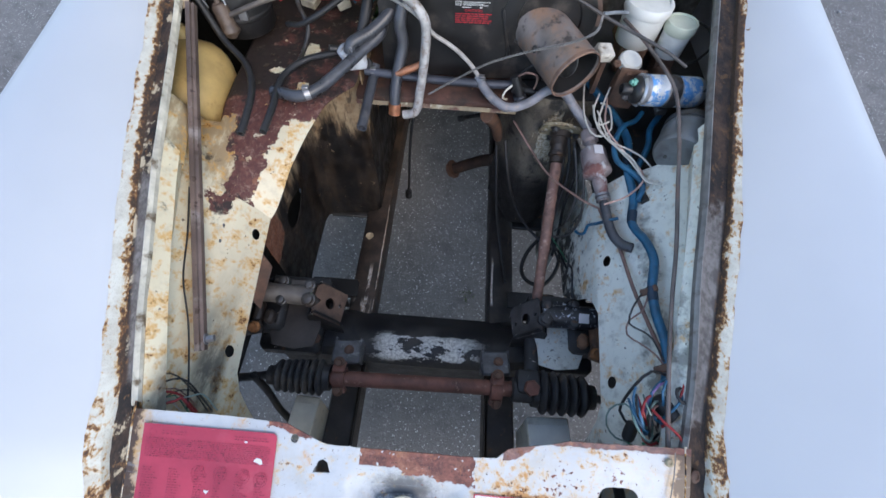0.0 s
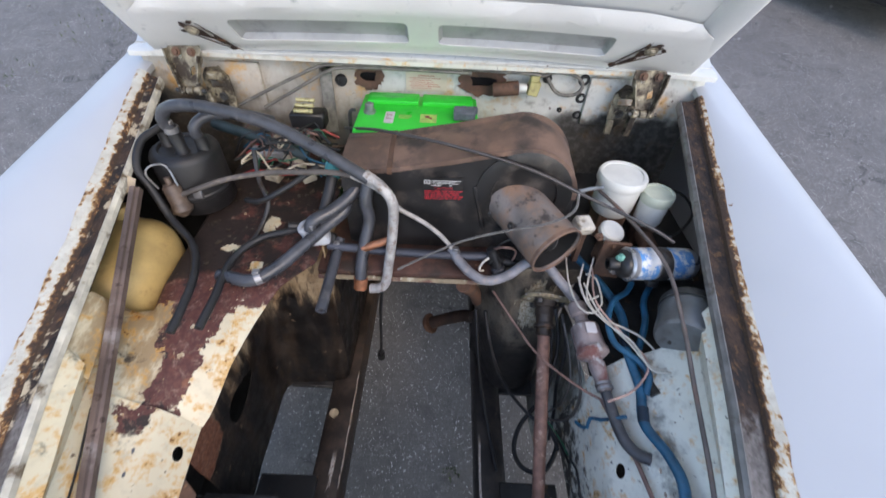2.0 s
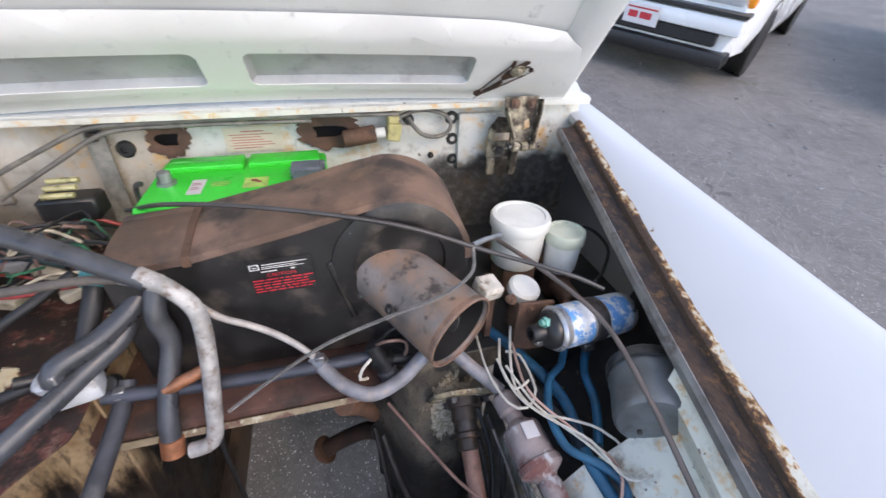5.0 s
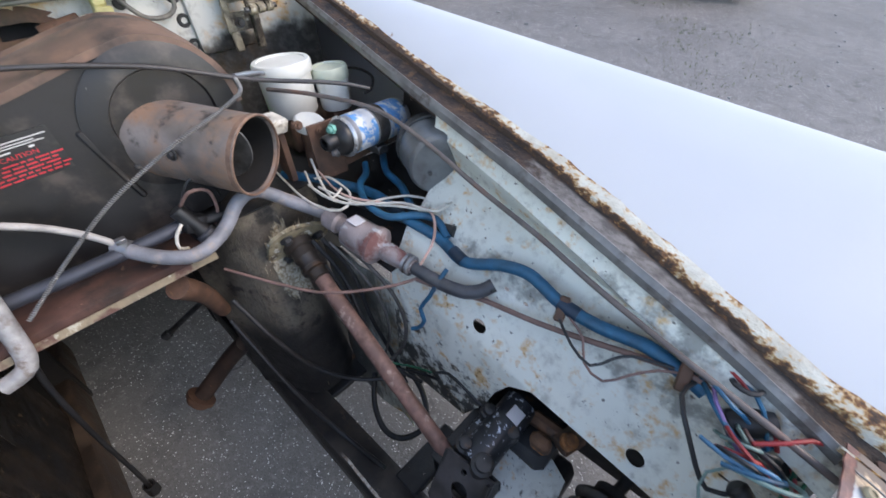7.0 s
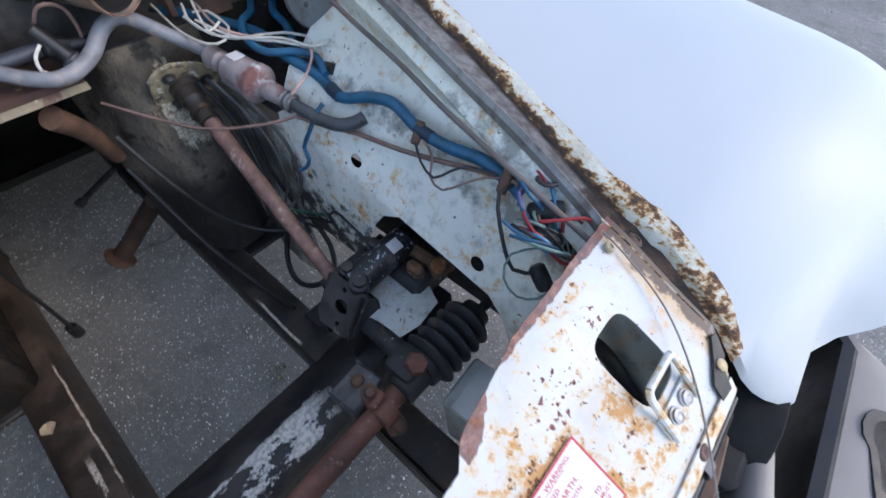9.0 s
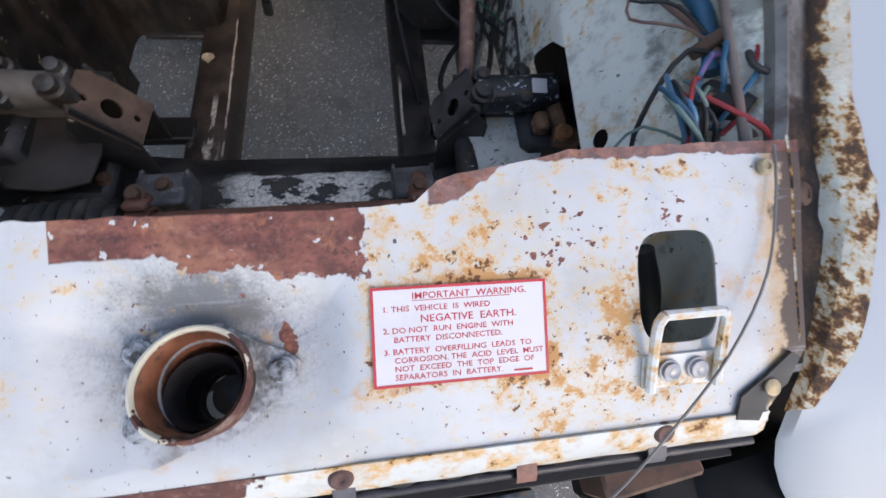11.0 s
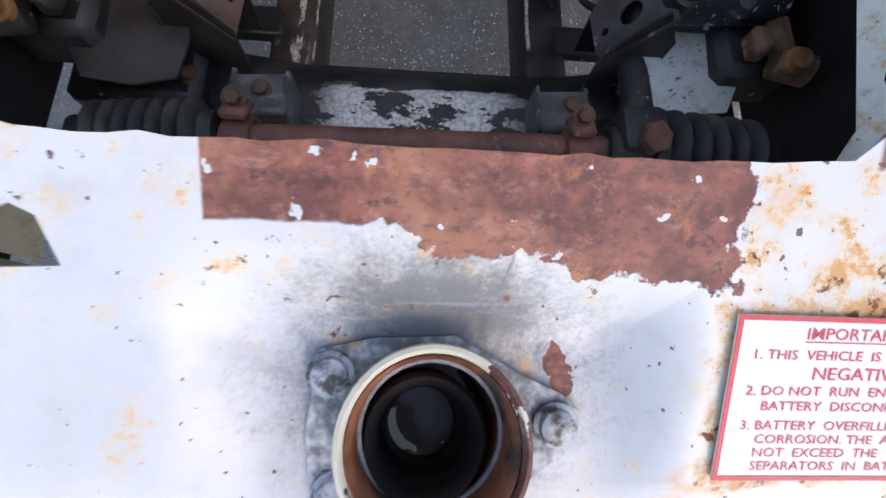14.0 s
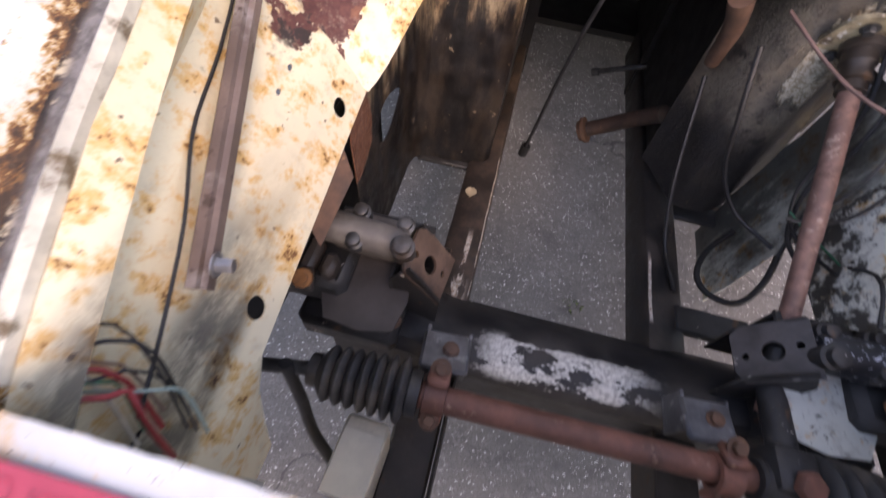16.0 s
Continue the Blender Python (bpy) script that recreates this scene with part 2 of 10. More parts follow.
def rusted_paint(name, base, amount=0.62, soft=0.08, scale=26.0, gloss=0.4, peel=None, grime=0.25, soot=False, more=None, dirt=None, stain=None):
    """Old paint with freckles and patches of rust; peel(n) may give a mask where primer shows."""
    n = Nodes(name)
    big, fine = n.noise(5.0, 4), n.noise(190.0, 3, 0.6)
    mid = n.math("ADD", n.math("MULTIPLY", n.noise(scale, 7, 0.66), 0.72), n.math("MULTIPLY", n.noise(scale * 3.1, 5, 0.6, shift=2.7), 0.28))
    c = n.mix(n.step(big, 0.3, 0.75), base, tuple(x * 0.86 for x in base))
    c = n.mix(n.math("MULTIPLY", n.step(n.noise(40, 5, 0.65, shift=5.0), 0.48, 0.8), grime), c, (0.16, 0.14, 0.11))
    if soot:
        # black grime sprayed round the lock cup
        dx, dy = n.math("SUBTRACT", n.axis(0), 0.004), n.math("MULTIPLY", n.math("ADD", n.axis(1), 0.026), 1.25)
        far = n.math("SQRT", n.math("ADD", n.math("MULTIPLY", dx, dx), n.math("MULTIPLY", dy, dy)))
        s = n.math("ADD", n.step(far, 0.03, 0.085, 0.62, 0.0), n.math("MULTIPLY", n.math("SUBTRACT", fine, 0.5), 1.3))
        s = n.math("MULTIPLY", n.step(s, 0.2, 0.75), n.step(far, 0.06, 0.085, 1.0, 0.0))
        c = n.mix(n.math("MULTIPLY", s, 0.85), c, (0.05, 0.05, 0.05))
    if stain:
        c = n.mix(stain(n), c, (0.27, 0.17, 0.075))
    if more:
        mid = n.math("ADD", mid, more(n))
    halo = n.step(mid, amount - soft - 0.03, amount + 0.04)
    c = n.mix(n.math("MULTIPLY", halo, 0.8), c, (0.6, 0.33, 0.085))
    core = n.step(n.math("ADD", mid, n.math("MULTIPLY", n.math("SUBTRACT", fine, 0.5), 0.25)), amount + 0.03, amount + 0.1)
    c = n.mix(core, c, (0.16, 0.065, 0.022))
    pits = n.step(n.noise(85.0, 4, 0.55, shift=9.0), 0.69, 0.715)
    c = n.mix(n.math("MULTIPLY", pits, 0.85), c, (0.09, 0.05, 0.03))
    r = n.math("MAXIMUM", n.step(big, 0.3, 0.8, gloss - 0.08, gloss + 0.15), n.math("MULTIPLY", halo, 0.85))
    h = n.math("SUBTRACT", n.math("MULTIPLY", fine, 0.15), n.math("MULTIPLY", core, 0.8))
    if peel:
        m = peel(n)
        rust = n.mix(n.step(n.noise(90, 5, 0.65), 0.35, 0.7), (0.075, 0.025, 0.021), (0.13, 0.046, 0.034))
        rust = n.mix(n.step(n.noise(38, 4, 0.6, shift=2.0), 0.6, 0.75), rust, (0.22, 0.09, 0.05))
        rust = n.mix(n.math("MULTIPLY", n.step(n.noise(60, 7, 0.75, shift=19.0), 0.5, 0.68), 0.7), rust, (0.3, 0.2, 0.15))
        rust = n.mix(n.step(n.noise(24, 7, 0.72, shift=23.0), 0.56, 0.62), rust, (0.03, 0.02, 0.017))
        c = n.mix(m, c, rust)
        r = n.math("MAXIMUM", r, n.math("MULTIPLY", m, 0.72))
        h = n.math("SUBTRACT", h, n.math("MULTIPLY", m, 1.2))
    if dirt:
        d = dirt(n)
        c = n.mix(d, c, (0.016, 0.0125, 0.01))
        r = n.math("MAXIMUM", r, n.math("MULTIPLY", d, 0.6))
    return n.done(c, r, 0.0, h, 0.35, 0.0012)


def slam_peel(n):
    x, y = n.axis(0), n.axis(1)
    wob = n.math("MULTIPLY", n.math("SUBTRACT", n.noise(52, 5, 0.62, shift=1.3), 0.5), 0.032)
    low = n.math("ADD", n.step(x, -0.012, 0.006, 0.0165, 0.009), n.step(x, 0.025, 0.06, 0.0, -0.006))
    d = n.math("MINIMUM", n.math("ADD", x, 0.061), n.math("ADD", n.math("SUBTRACT", n.math("ADD", 0.094, 0.0), x), wob))
    d = n.math("MINIMUM", d, n.math("ADD", n.math("SUBTRACT", y, low), n.math("MULTIPLY", wob, n.step(x, -0.03, 0.0, 0.15, 0.9))))
    m = n.step(d, -0.0004, 0.0006)
    left = n.step(n.math("ADD", n.math("SUBTRACT", y, n.step(x, -0.19, -0.13, 0.053, 0.043)), n.math("MULTIPLY", wob, 0.6)), 0.0, 0.001)
    left = n.math("MULTIPLY", left, n.math("MULTIPLY", n.step(x, -0.115, -0.12), n.step(n.math("ADD", x, wob), -0.19, -0.186)))
    right = n.math("MULTIPLY", n.step(n.math("ADD", n.math("SUBTRACT", y, n.step(x, 0.138, 0.195, 0.036, 0.059)), n.math("MULTIPLY", wob, 0.4)), 0.0, 0.001), n.step(x, 0.131, 0.133))
    chips = n.step(n.noise(105, 3, 0.55, shift=4.4), 0.66, 0.675, 1.0, 0.0)
    m = n.math("MULTIPLY", m, chips)
    flake = n.math("ADD", n.noise(125, 4, 0.55, shift=2.9), n.math("MULTIPLY", n.math("MAXIMUM", spot(n, 0.213, 0.0145, 0.042, 1.0, 1.5), spot(n, 0.286, 0.027, 0.02)), 0.17))
    m = n.math("MAXIMUM", m, n.step(flake, 0.745, 0.75))
    m = n.math("MAXIMUM", m, n.step(n.math("ADD", n.math("MAXIMUM", spot(n, 0.0465, -0.0195, 0.0085, 1.4), spot(n, 0.0495, -0.027, 0.0075, 1.2, 0.8)), n.math("MULTIPLY", n.math("SUBTRACT", n.noise(170, 4, 0.6, shift=6.6), 0.5), 2.6)), 0.5, 0.56))
    return n.math("MAXIMUM", m, n.math("MAXIMUM", left, n.math("MULTIPLY", right, 0.9)))


def box_gap(n, cx, cy, hx, hy):
    """Distance outside a box in x and y."""
    dx = n.math("SUBTRACT", n.math("ABSOLUTE", n.math("SUBTRACT", n.axis(0), cx)), hx)
    dy = n.math("SUBTRACT", n.math("ABSOLUTE", n.math("SUBTRACT", n.axis(1), cy)), hy)
    return n.math("MAXIMUM", dx, dy)


def spot(n, cx, cy, r, sx=1.0, sy=1.0):
    """1 in the middle of a soft round patch, 0 outside it."""
    dx, dy = n.math("MULTIPLY", n.math("SUBTRACT", n.axis(0), cx), sx), n.math("MULTIPLY", n.math("SUBTRACT", n.axis(1), cy), sy)
    d = n.math("SQRT", n.math("ADD", n.math("MULTIPLY", dx, dx), n.math("MULTIPLY", dy, dy)))
    return n.step(d, r * 0.3, r, 1.0, 0.0)


def slam_more(n):
    """Where the slam panel rusts most: round the warning label, the catch opening and the panel's end."""
    m = n.math("MULTIPLY", n.step(box_gap(n, 0.149, -0.031, 0.053, 0.027), 0.009, -0.001), 0.1)
    m = n.math("ADD", m, n.math("MULTIPLY", spot(n, 0.15, 0.007, 0.06, 0.8, 4.0), 0.055))
    m = n.math("ADD", m, n.math("MULTIPLY", spot(n, 0.2, 0.0, 0.17), 0.07))
    m = n.math("ADD", m, n.math("MULTIPLY", spot(n, 0.255, -0.03, 0.03), 0.045))
    m = n.math("ADD", m, n.math("MULTIPLY", spot(n, 0.26, -0.07, 0.09), 0.03))
    m = n.math("ADD", m, n.math("MULTIPLY", spot(n, -0.14, 0.03, 0.07), 0.03))
    m = n.math("ADD", m, n.math("MULTIPLY", n.step(n.axis(0), -0.35, -0.375), 0.12))
    m = n.math("ADD", m, n.math("MULTIPLY", spot(n, -0.09, 0.0, 0.1, 1.0, 1.3), 0.03))
    return n.math("SUBTRACT", m, 0.008)


def deck_flakes(n):
    """Islands of pale paint left on the bare deck."""
    w = n.math("MULTIPLY", n.math("SUBTRACT", n.noise(55, 6, 0.7, shift=16.0), 0.5), 2.4)
    m = n.math("MAXIMUM", spot(n, -0.293, 0.797, 0.034, 1.2, 0.8), n.math("MULTIPLY", n.math("MAXIMUM", spot(n, -0.287, 0.683, 0.026), spot(n, -0.35, 0.73, 0.03, 1.0, 1.6)), 0.85))
    return n.step(n.math("ADD", m, n.math("MULTIPLY", w, n.step(m, 0.0, 0.15))), 0.6, 0.64)


def deck_stain_shade(n):
    """Tan dirt in long smears over the outer side of the deck, also painting in the shade there."""
    w = n.noise(24, 6, 0.7, (1.0, 0.35, 1.0), 18.0)
    m = n.math("ADD", w, n.math("ADD", n.step(n.axis(0), -0.3, -0.4, -0.35, 0.06), n.step(n.axis(1), 0.38, 0.5, -0.4, 0.06)))
    return n.math("MULTIPLY", n.step(m, 0.42, 0.62), 0.8)


def deck_dirt(n):
    x, y = n.axis(0), n.axis(1)
    w = n.noise(26, 6, 0.66, shift=8.8)
    m = n.math("ADD", w, n.math("ADD", n.step(y, 0.6, 0.7, -0.3, 0.02), n.math("MULTIPLY", n.step(x, -0.3, -0.42), 0.12)))
    smear = n.math("MULTIPLY", n.math("MULTIPLY", n.step(x, -0.385, -0.368), n.step(x, -0.342, -0.352)), n.step(y, 0.36, 0.14))
    smear = n.math("MULTIPLY", smear, n.step(n.noise(40, 6, 0.72, (1.0, 0.4, 1.0), 14.0), 0.3, 0.6, 0.35, 0.85))
    m = n.math("MULTIPLY", n.math("MULTIPLY", n.step(m, 0.42, 0.55), 0.9), n.math("SUBTRACT", 1.0, deck_flakes(n)))
    return n.math("MAXIMUM", m, smear)


def wing_dirt_shade(n):
    """Grey-brown smears on the inner wing: scuffs all over, thick in the front corner and along the harness, where they
    also paint its shadow.
    """
    w = n.noise(30, 6, 0.7, shift=12.0)
    # band along the harness: dirt that doubles as its painted shadow
    line = n.math("SUBTRACT", n.axis(0), n.math("ADD", 0.39, n.math("MULTIPLY", n.axis(1), 0.012)))
    near = n.math("MULTIPLY", n.step(n.math("ABSOLUTE", line), 0.022, 0.004), 0.16)
    m = n.math("ADD", n.math("ADD", w, near), n.step(n.axis(1), 0.16, 0.07, 0.0, 0.1))
    chips = n.step(n.noise(140, 3, 0.55, shift=22.0), 0.68, 0.71)
    # oil thrown over the part below the fold
    low = n.math("SUBTRACT", n.axis(2), n.math("ADD", 0.481, n.math("MULTIPLY", n.axis(1), 0.23)))
    oil = n.math("ADD", n.noise(38, 6, 0.74, shift=26.0), n.step(low, 0.0, -0.2, -0.12, 0.1))
    oil = n.math("MULTIPLY", n.step(oil, 0.47, 0.58), n.step(low, 0.004, -0.004))
    return n.math("MAXIMUM", n.math("MULTIPLY", oil, 0.93), n.math("MAXIMUM", n.math("MULTIPLY", n.step(m, 0.58, 0.78), 0.62), n.math("MULTIPLY", chips, 0.8)))


def side_dirt_shade(n):
    """Oil thrown over the footwell's side: soft runs, small spatter, and painted shade growing towards the bulkhead."""
    w = n.noise(15, 6, 0.72, (1.0, 1.0, 0.45), 2.0)
    m = n.math("ADD", w, n.math("MULTIPLY", n.math("SUBTRACT", n.axis(1), 0.5), 1.5))
    return n.math("MAXIMUM", n.math("MULTIPLY", n.step(m, 0.5, 0.76), 0.85), n.math("MULTIPLY", n.step(n.noise(100, 5, 0.68, (1.0, 1.0, 0.5), 5.0), 0.6, 0.66), 0.85))


def firewall_stain(n):
    """Yellow-brown ageing on the bulkhead behind the wiring."""
    w = n.noise(9, 6, 0.68, (1.0, 1.0, 0.5), 3.0)
    return n.math("MULTIPLY", n.step(n.math("ADD", w, n.step(n.axis(0), 0.15, -0.3, -0.2, 0.14)), 0.36, 0.72), 0.5)


def firewall_dark(n):
    """Darkens the lower bulkhead, most at its outer right part and far left end."""
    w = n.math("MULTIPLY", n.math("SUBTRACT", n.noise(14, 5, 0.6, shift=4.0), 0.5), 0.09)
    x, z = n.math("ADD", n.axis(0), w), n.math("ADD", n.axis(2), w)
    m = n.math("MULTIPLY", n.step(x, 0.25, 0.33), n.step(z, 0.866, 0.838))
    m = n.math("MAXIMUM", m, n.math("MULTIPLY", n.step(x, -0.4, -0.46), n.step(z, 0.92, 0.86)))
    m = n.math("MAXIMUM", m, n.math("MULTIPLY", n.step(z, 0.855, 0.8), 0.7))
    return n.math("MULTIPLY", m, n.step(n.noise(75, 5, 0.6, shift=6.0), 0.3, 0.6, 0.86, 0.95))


def rail_material(name, base, side, brown):
    """Greasy rail with brown rust, scraped to pale paint in thin lines along it."""
    n = Nodes(name)
    a, f, y = n.noise(16, 6, 0.66), n.noise(180, 4, 0.65), n.axis(1)
    c = n.mix(n.step(a, 0.4, 0.7), base, brown)
    c = n.mix(n.math("MULTIPLY", n.step(n.noise(70, 6, 0.7, (1, 0.3, 1), 6.0), 0.62, 0.7), 0.6), c, (0.12, 0.085, 0.065))
    x = n.math("ADD", n.math("MULTIPLY", n.axis(0), side), n.math("MULTIPLY", n.math("SUBTRACT", n.noise(45, 5, 0.66, (1, 0.4, 1), 3.0), 0.5), 0.007))

    def strip(at, half, y0, y1):
        across = n.step(n.math("ABSOLUTE", n.math("SUBTRACT", x, at)), half, half * 0.55)
        return n.math("MULTIPLY", across, n.math("MULTIPLY", n.step(y, y0 - 0.012, y0 + 0.006), n.step(y, y1 + 0.02, y1 - 0.015)))

    if side > 0:
        bare = strip(0.163, 0.0032, 0.44, 0.57)
    else:
        broken = n.step(n.noise(48, 6, 0.7, (1, 0.3, 1), 8.0), 0.47, 0.53)
        bare = n.math("MULTIPLY", n.math("MAXIMUM", strip(0.18, 0.006, 0.42, 0.52), strip(0.19, 0.03, 0.36, 0.415)), broken)
        bare = n.math("MAXIMUM", bare, n.math("MULTIPLY", strip(0.158, 0.0016, 0.4, 0.74), n.step(n.noise(22, 5, 0.65, (1, 0.4, 1), 5.0), 0.45, 0.52)))
    c = n.mix(bare, c, n.mix(n.step(f, 0.4, 0.6), (0.66, 0.62, 0.55), (0.4, 0.3, 0.22)))
    return n.done(c, n.step(a, 0.35, 0.7, 0.35, 0.7), 0.0, n.math("ADD", a, n.math("MULTIPLY", f, 0.5)), 0.5, 0.003)


def slam_material():
    """White panel paint: soot and painted recess shade round the lock, fine rust freckles with dark hearts, bare red
    primer where it peeled.
    """
    n = Nodes("white_rusted_paint")
    big, fine, grit = n.noise(6.0, 4), n.noise(190.0, 3, 0.6), n.noise(620.0, 2, 0.6)
    c = n.mix(n.step(big, 0.3, 0.75), (0.52, 0.53, 0.53), (0.43, 0.445, 0.45))
    c = n.mix(n.math("MULTIPLY", n.step(n.noise(28, 6, 0.7, shift=5.0), 0.5, 0.72), 0.4), c, (0.34, 0.37, 0.4))
    c = n.mix(n.math("MULTIPLY", n.step(n.noise(17, 6, 0.72, shift=33.0), 0.46, 0.7), 0.3), c, (0.36, 0.31, 0.22))
    # black grime sprayed round the lock cup, thickest behind it; its wide fade paints recess shade too
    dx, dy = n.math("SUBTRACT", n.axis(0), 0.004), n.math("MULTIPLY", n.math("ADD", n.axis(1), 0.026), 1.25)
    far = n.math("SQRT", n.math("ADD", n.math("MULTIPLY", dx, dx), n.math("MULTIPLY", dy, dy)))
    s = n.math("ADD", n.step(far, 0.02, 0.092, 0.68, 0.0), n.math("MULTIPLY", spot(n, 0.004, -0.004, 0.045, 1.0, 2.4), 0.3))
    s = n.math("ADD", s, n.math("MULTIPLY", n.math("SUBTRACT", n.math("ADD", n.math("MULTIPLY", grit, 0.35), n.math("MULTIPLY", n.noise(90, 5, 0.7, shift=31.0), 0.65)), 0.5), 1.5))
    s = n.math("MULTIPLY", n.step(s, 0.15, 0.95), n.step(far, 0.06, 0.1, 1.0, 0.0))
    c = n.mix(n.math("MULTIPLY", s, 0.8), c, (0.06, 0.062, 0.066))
    d = slam_more(n)
    a = n.math("ADD", n.math("MULTIPLY", n.noise(74, 8, 0.74, shift=1.0), 0.75), n.math("MULTIPLY", n.noise(14, 3, 0.5, shift=3.0), 0.25))
    a = n.math("ADD", a, d)
    c = n.mix(n.math("MULTIPLY", n.step(a, 0.54, 0.66), 0.5), c, (0.64, 0.42, 0.14))
    c = n.mix(n.math("MULTIPLY", n.step(a, 0.612, 0.69), 0.8), c, (0.5, 0.22, 0.045))
    b = n.math("ADD", n.math("MULTIPLY", n.noise(150, 5, 0.65, shift=7.0), 0.55), n.math("MULTIPLY", a, 0.45))
    core = n.step(b, 0.612, 0.64)
    c = n.mix(core, c, (0.15, 0.06, 0.024))
    far, pick = n.cells(24, "Distance", "F1", 0.03), n.math("ADD", n.cells(24, "Color", "F1", 0.03), 0.0)
    pick = n.step(pick, 0.5, 0.54)
    far = n.math("ADD", far, n.math("MULTIPLY", n.math("SUBTRACT", n.noise(130, 5, 0.7, shift=27.0), 0.5), 0.5))
    c = n.mix(n.math("MULTIPLY", n.math("MULTIPLY", n.step(far, 0.36, 0.05), n.math("MULTIPLY", pick, n.step(n.noise(210, 4, 0.7, shift=37.0), 0.38, 0.6, 0.35, 1.0))), 0.75), c, (0.56, 0.27, 0.05))
    c = n.mix(n.math("MULTIPLY", n.step(far, 0.1, 0.04), pick), c, (0.1, 0.045, 0.02))
    # dark rust eats in from both ends, and fine chips lie all over
    end = n.math("ADD", n.math("ABSOLUTE", n.axis(0)), n.math("MULTIPLY", n.math("SUBTRACT", n.noise(45, 6, 0.68, shift=13.0), 0.5), 0.05))
    end = n.math("ADD", end, n.math("MULTIPLY", n.step(n.axis(0), 0.1, -0.1), n.step(n.axis(1), -0.045, -0.1, 0.0, 0.014)))
    c = n.mix(n.math("MULTIPLY", n.step(end, 0.345, 0.363), 0.75), c, (0.48, 0.28, 0.09))
    c = n.mix(n.step(end, 0.361, 0.367), c, (0.07, 0.04, 0.024))
    c = n.mix(n.step(n.noise(210, 2, 0.5, shift=17.0), 0.715, 0.73), c, (0.1, 0.07, 0.05))
    c = n.mix(n.math("MULTIPLY", n.step(n.noise(120, 3, 0.6, (0.15, 1, 1), 21.0), 0.62, 0.7), 0.25), c, (0.4, 0.42, 0.44))
    r = n.math("MAXIMUM", n.step(big, 0.3, 0.8, 0.34, 0.48), n.math("MULTIPLY", n.step(a, 0.56, 0.64), 0.8))
    h = n.math("SUBTRACT", n.math("MULTIPLY", fine, 0.15), n.math("MULTIPLY", core, 0.8))
    m = slam_peel(n)
    rust = n.mix(n.step(n.noise(70, 6, 0.7), 0.36, 0.66), (0.1, 0.032, 0.026), (0.23, 0.08, 0.055))
    rust = n.mix(n.step(n.noise(26, 4, 0.6, shift=2.0), 0.5, 0.75), rust, (0.3, 0.13, 0.075))
    rust = n.mix(n.math("MULTIPLY", n.step(n.noise(150, 6, 0.72, (0.7, 1, 1), 5.0), 0.52, 0.7), 0.55), rust, (0.38, 0.19, 0.14))
    rust = n.mix(n.math("MULTIPLY", n.step(n.noise(120, 6, 0.7, shift=11.0), 0.55, 0.66), 0.8), rust, (0.06, 0.024, 0.022))
    rust = n.mix(n.math("MULTIPLY", n.step(n.noise(330, 4, 0.65, (0.45, 1, 1), 15.0), 0.5, 0.66), 0.55), rust, (0.07, 0.026, 0.024))
    rust = n.mix(n.math("MULTIPLY", n.step(n.noise(48, 5, 0.7, shift=41.0), 0.54, 0.68), 0.6), rust, (0.42, 0.16, 0.07))
    c = n.mix(m, c, rust)
    r = n.math("MAXIMUM", r, n.math("MULTIPLY", m, 0.65))
    h = n.math("SUBTRACT", h, n.math("MULTIPLY", m, 1.2))
    return n.done(c, r, 0.0, h, 0.4, 0.0012)


def lip_peel(n):
    x = n.axis(0)
    wob = n.math("MULTIPLY", n.math("SUBTRACT", n.noise(60, 4, 0.6), 0.5), 0.9)
    return n.step(n.math("ADD", n.step(x, -0.05, 0.1, 1.0, 0.0), wob), 0.5, 0.53)


def deck_peel(n):
    x, y = n.axis(0), n.axis(1)
    wob = n.math("MULTIPLY", n.math("SUBTRACT", n.noise(22, 6, 0.65, shift=2.2), 0.5), 0.34)
    # s: way in from the deck's inner edge; a cream strip stays along it
    s = n.math("SUBTRACT", n.math("SUBTRACT", n.math("MULTIPLY", y, 0.45), x), 0.52)
    m = n.step(n.math("ADD", s, n.math("MULTIPLY", wob, 0.3)), 0.052, 0.054)
    m = n.math("MULTIPLY", m, n.step(n.math("ADD", n.math("ADD", x, 0.405), n.math("MULTIPLY", wob, 0.3)), 0.0, 0.004))
    m = n.math("MULTIPLY", m, n.step(n.math("ADD", y, n.math("MULTIPLY", wob, 0.5)), 0.4, 0.42))
    back = n.step(n.math("ADD", y, n.math("MULTIPLY", wob, 0.35)), 0.61, 0.615)
    m = n.math("MULTIPLY", n.math("MAXIMUM", m, back), n.math("SUBTRACT", 1.0, deck_flakes(n)))
    return n.math("MULTIPLY", m, n.step(n.noise(42, 5, 0.62, shift=6.0), 0.635, 0.645, 1.0, 0.0))


def paint_material():
    n = Nodes("white_car_paint")
    big, fine = n.noise(3.0, 3), n.noise(90, 3, 0.6)
    c = n.mix(n.step(big, 0.3, 0.7), (0.52, 0.535, 0.55), (0.48, 0.5, 0.52))
    spot = n.step(n.noise(34, 4, 0.5, shift=5.3), 0.755, 0.78)
    c = n.mix(spot, c, (0.2, 0.1, 0.04))
    return n.done(c, n.step(big, 0.3, 0.7, 0.44, 0.56), 0.0, fine, 0.03, 0.001, coat=0.05)


def edge_gap(n):
    """Way out from the crease of the bay's edge, the same on both sides."""
    return n.math("SUBTRACT", n.math("SUBTRACT", n.math("ABSOLUTE", n.axis(0)), 0.392), n.math("MULTIPLY", n.axis(1), 0.1777))


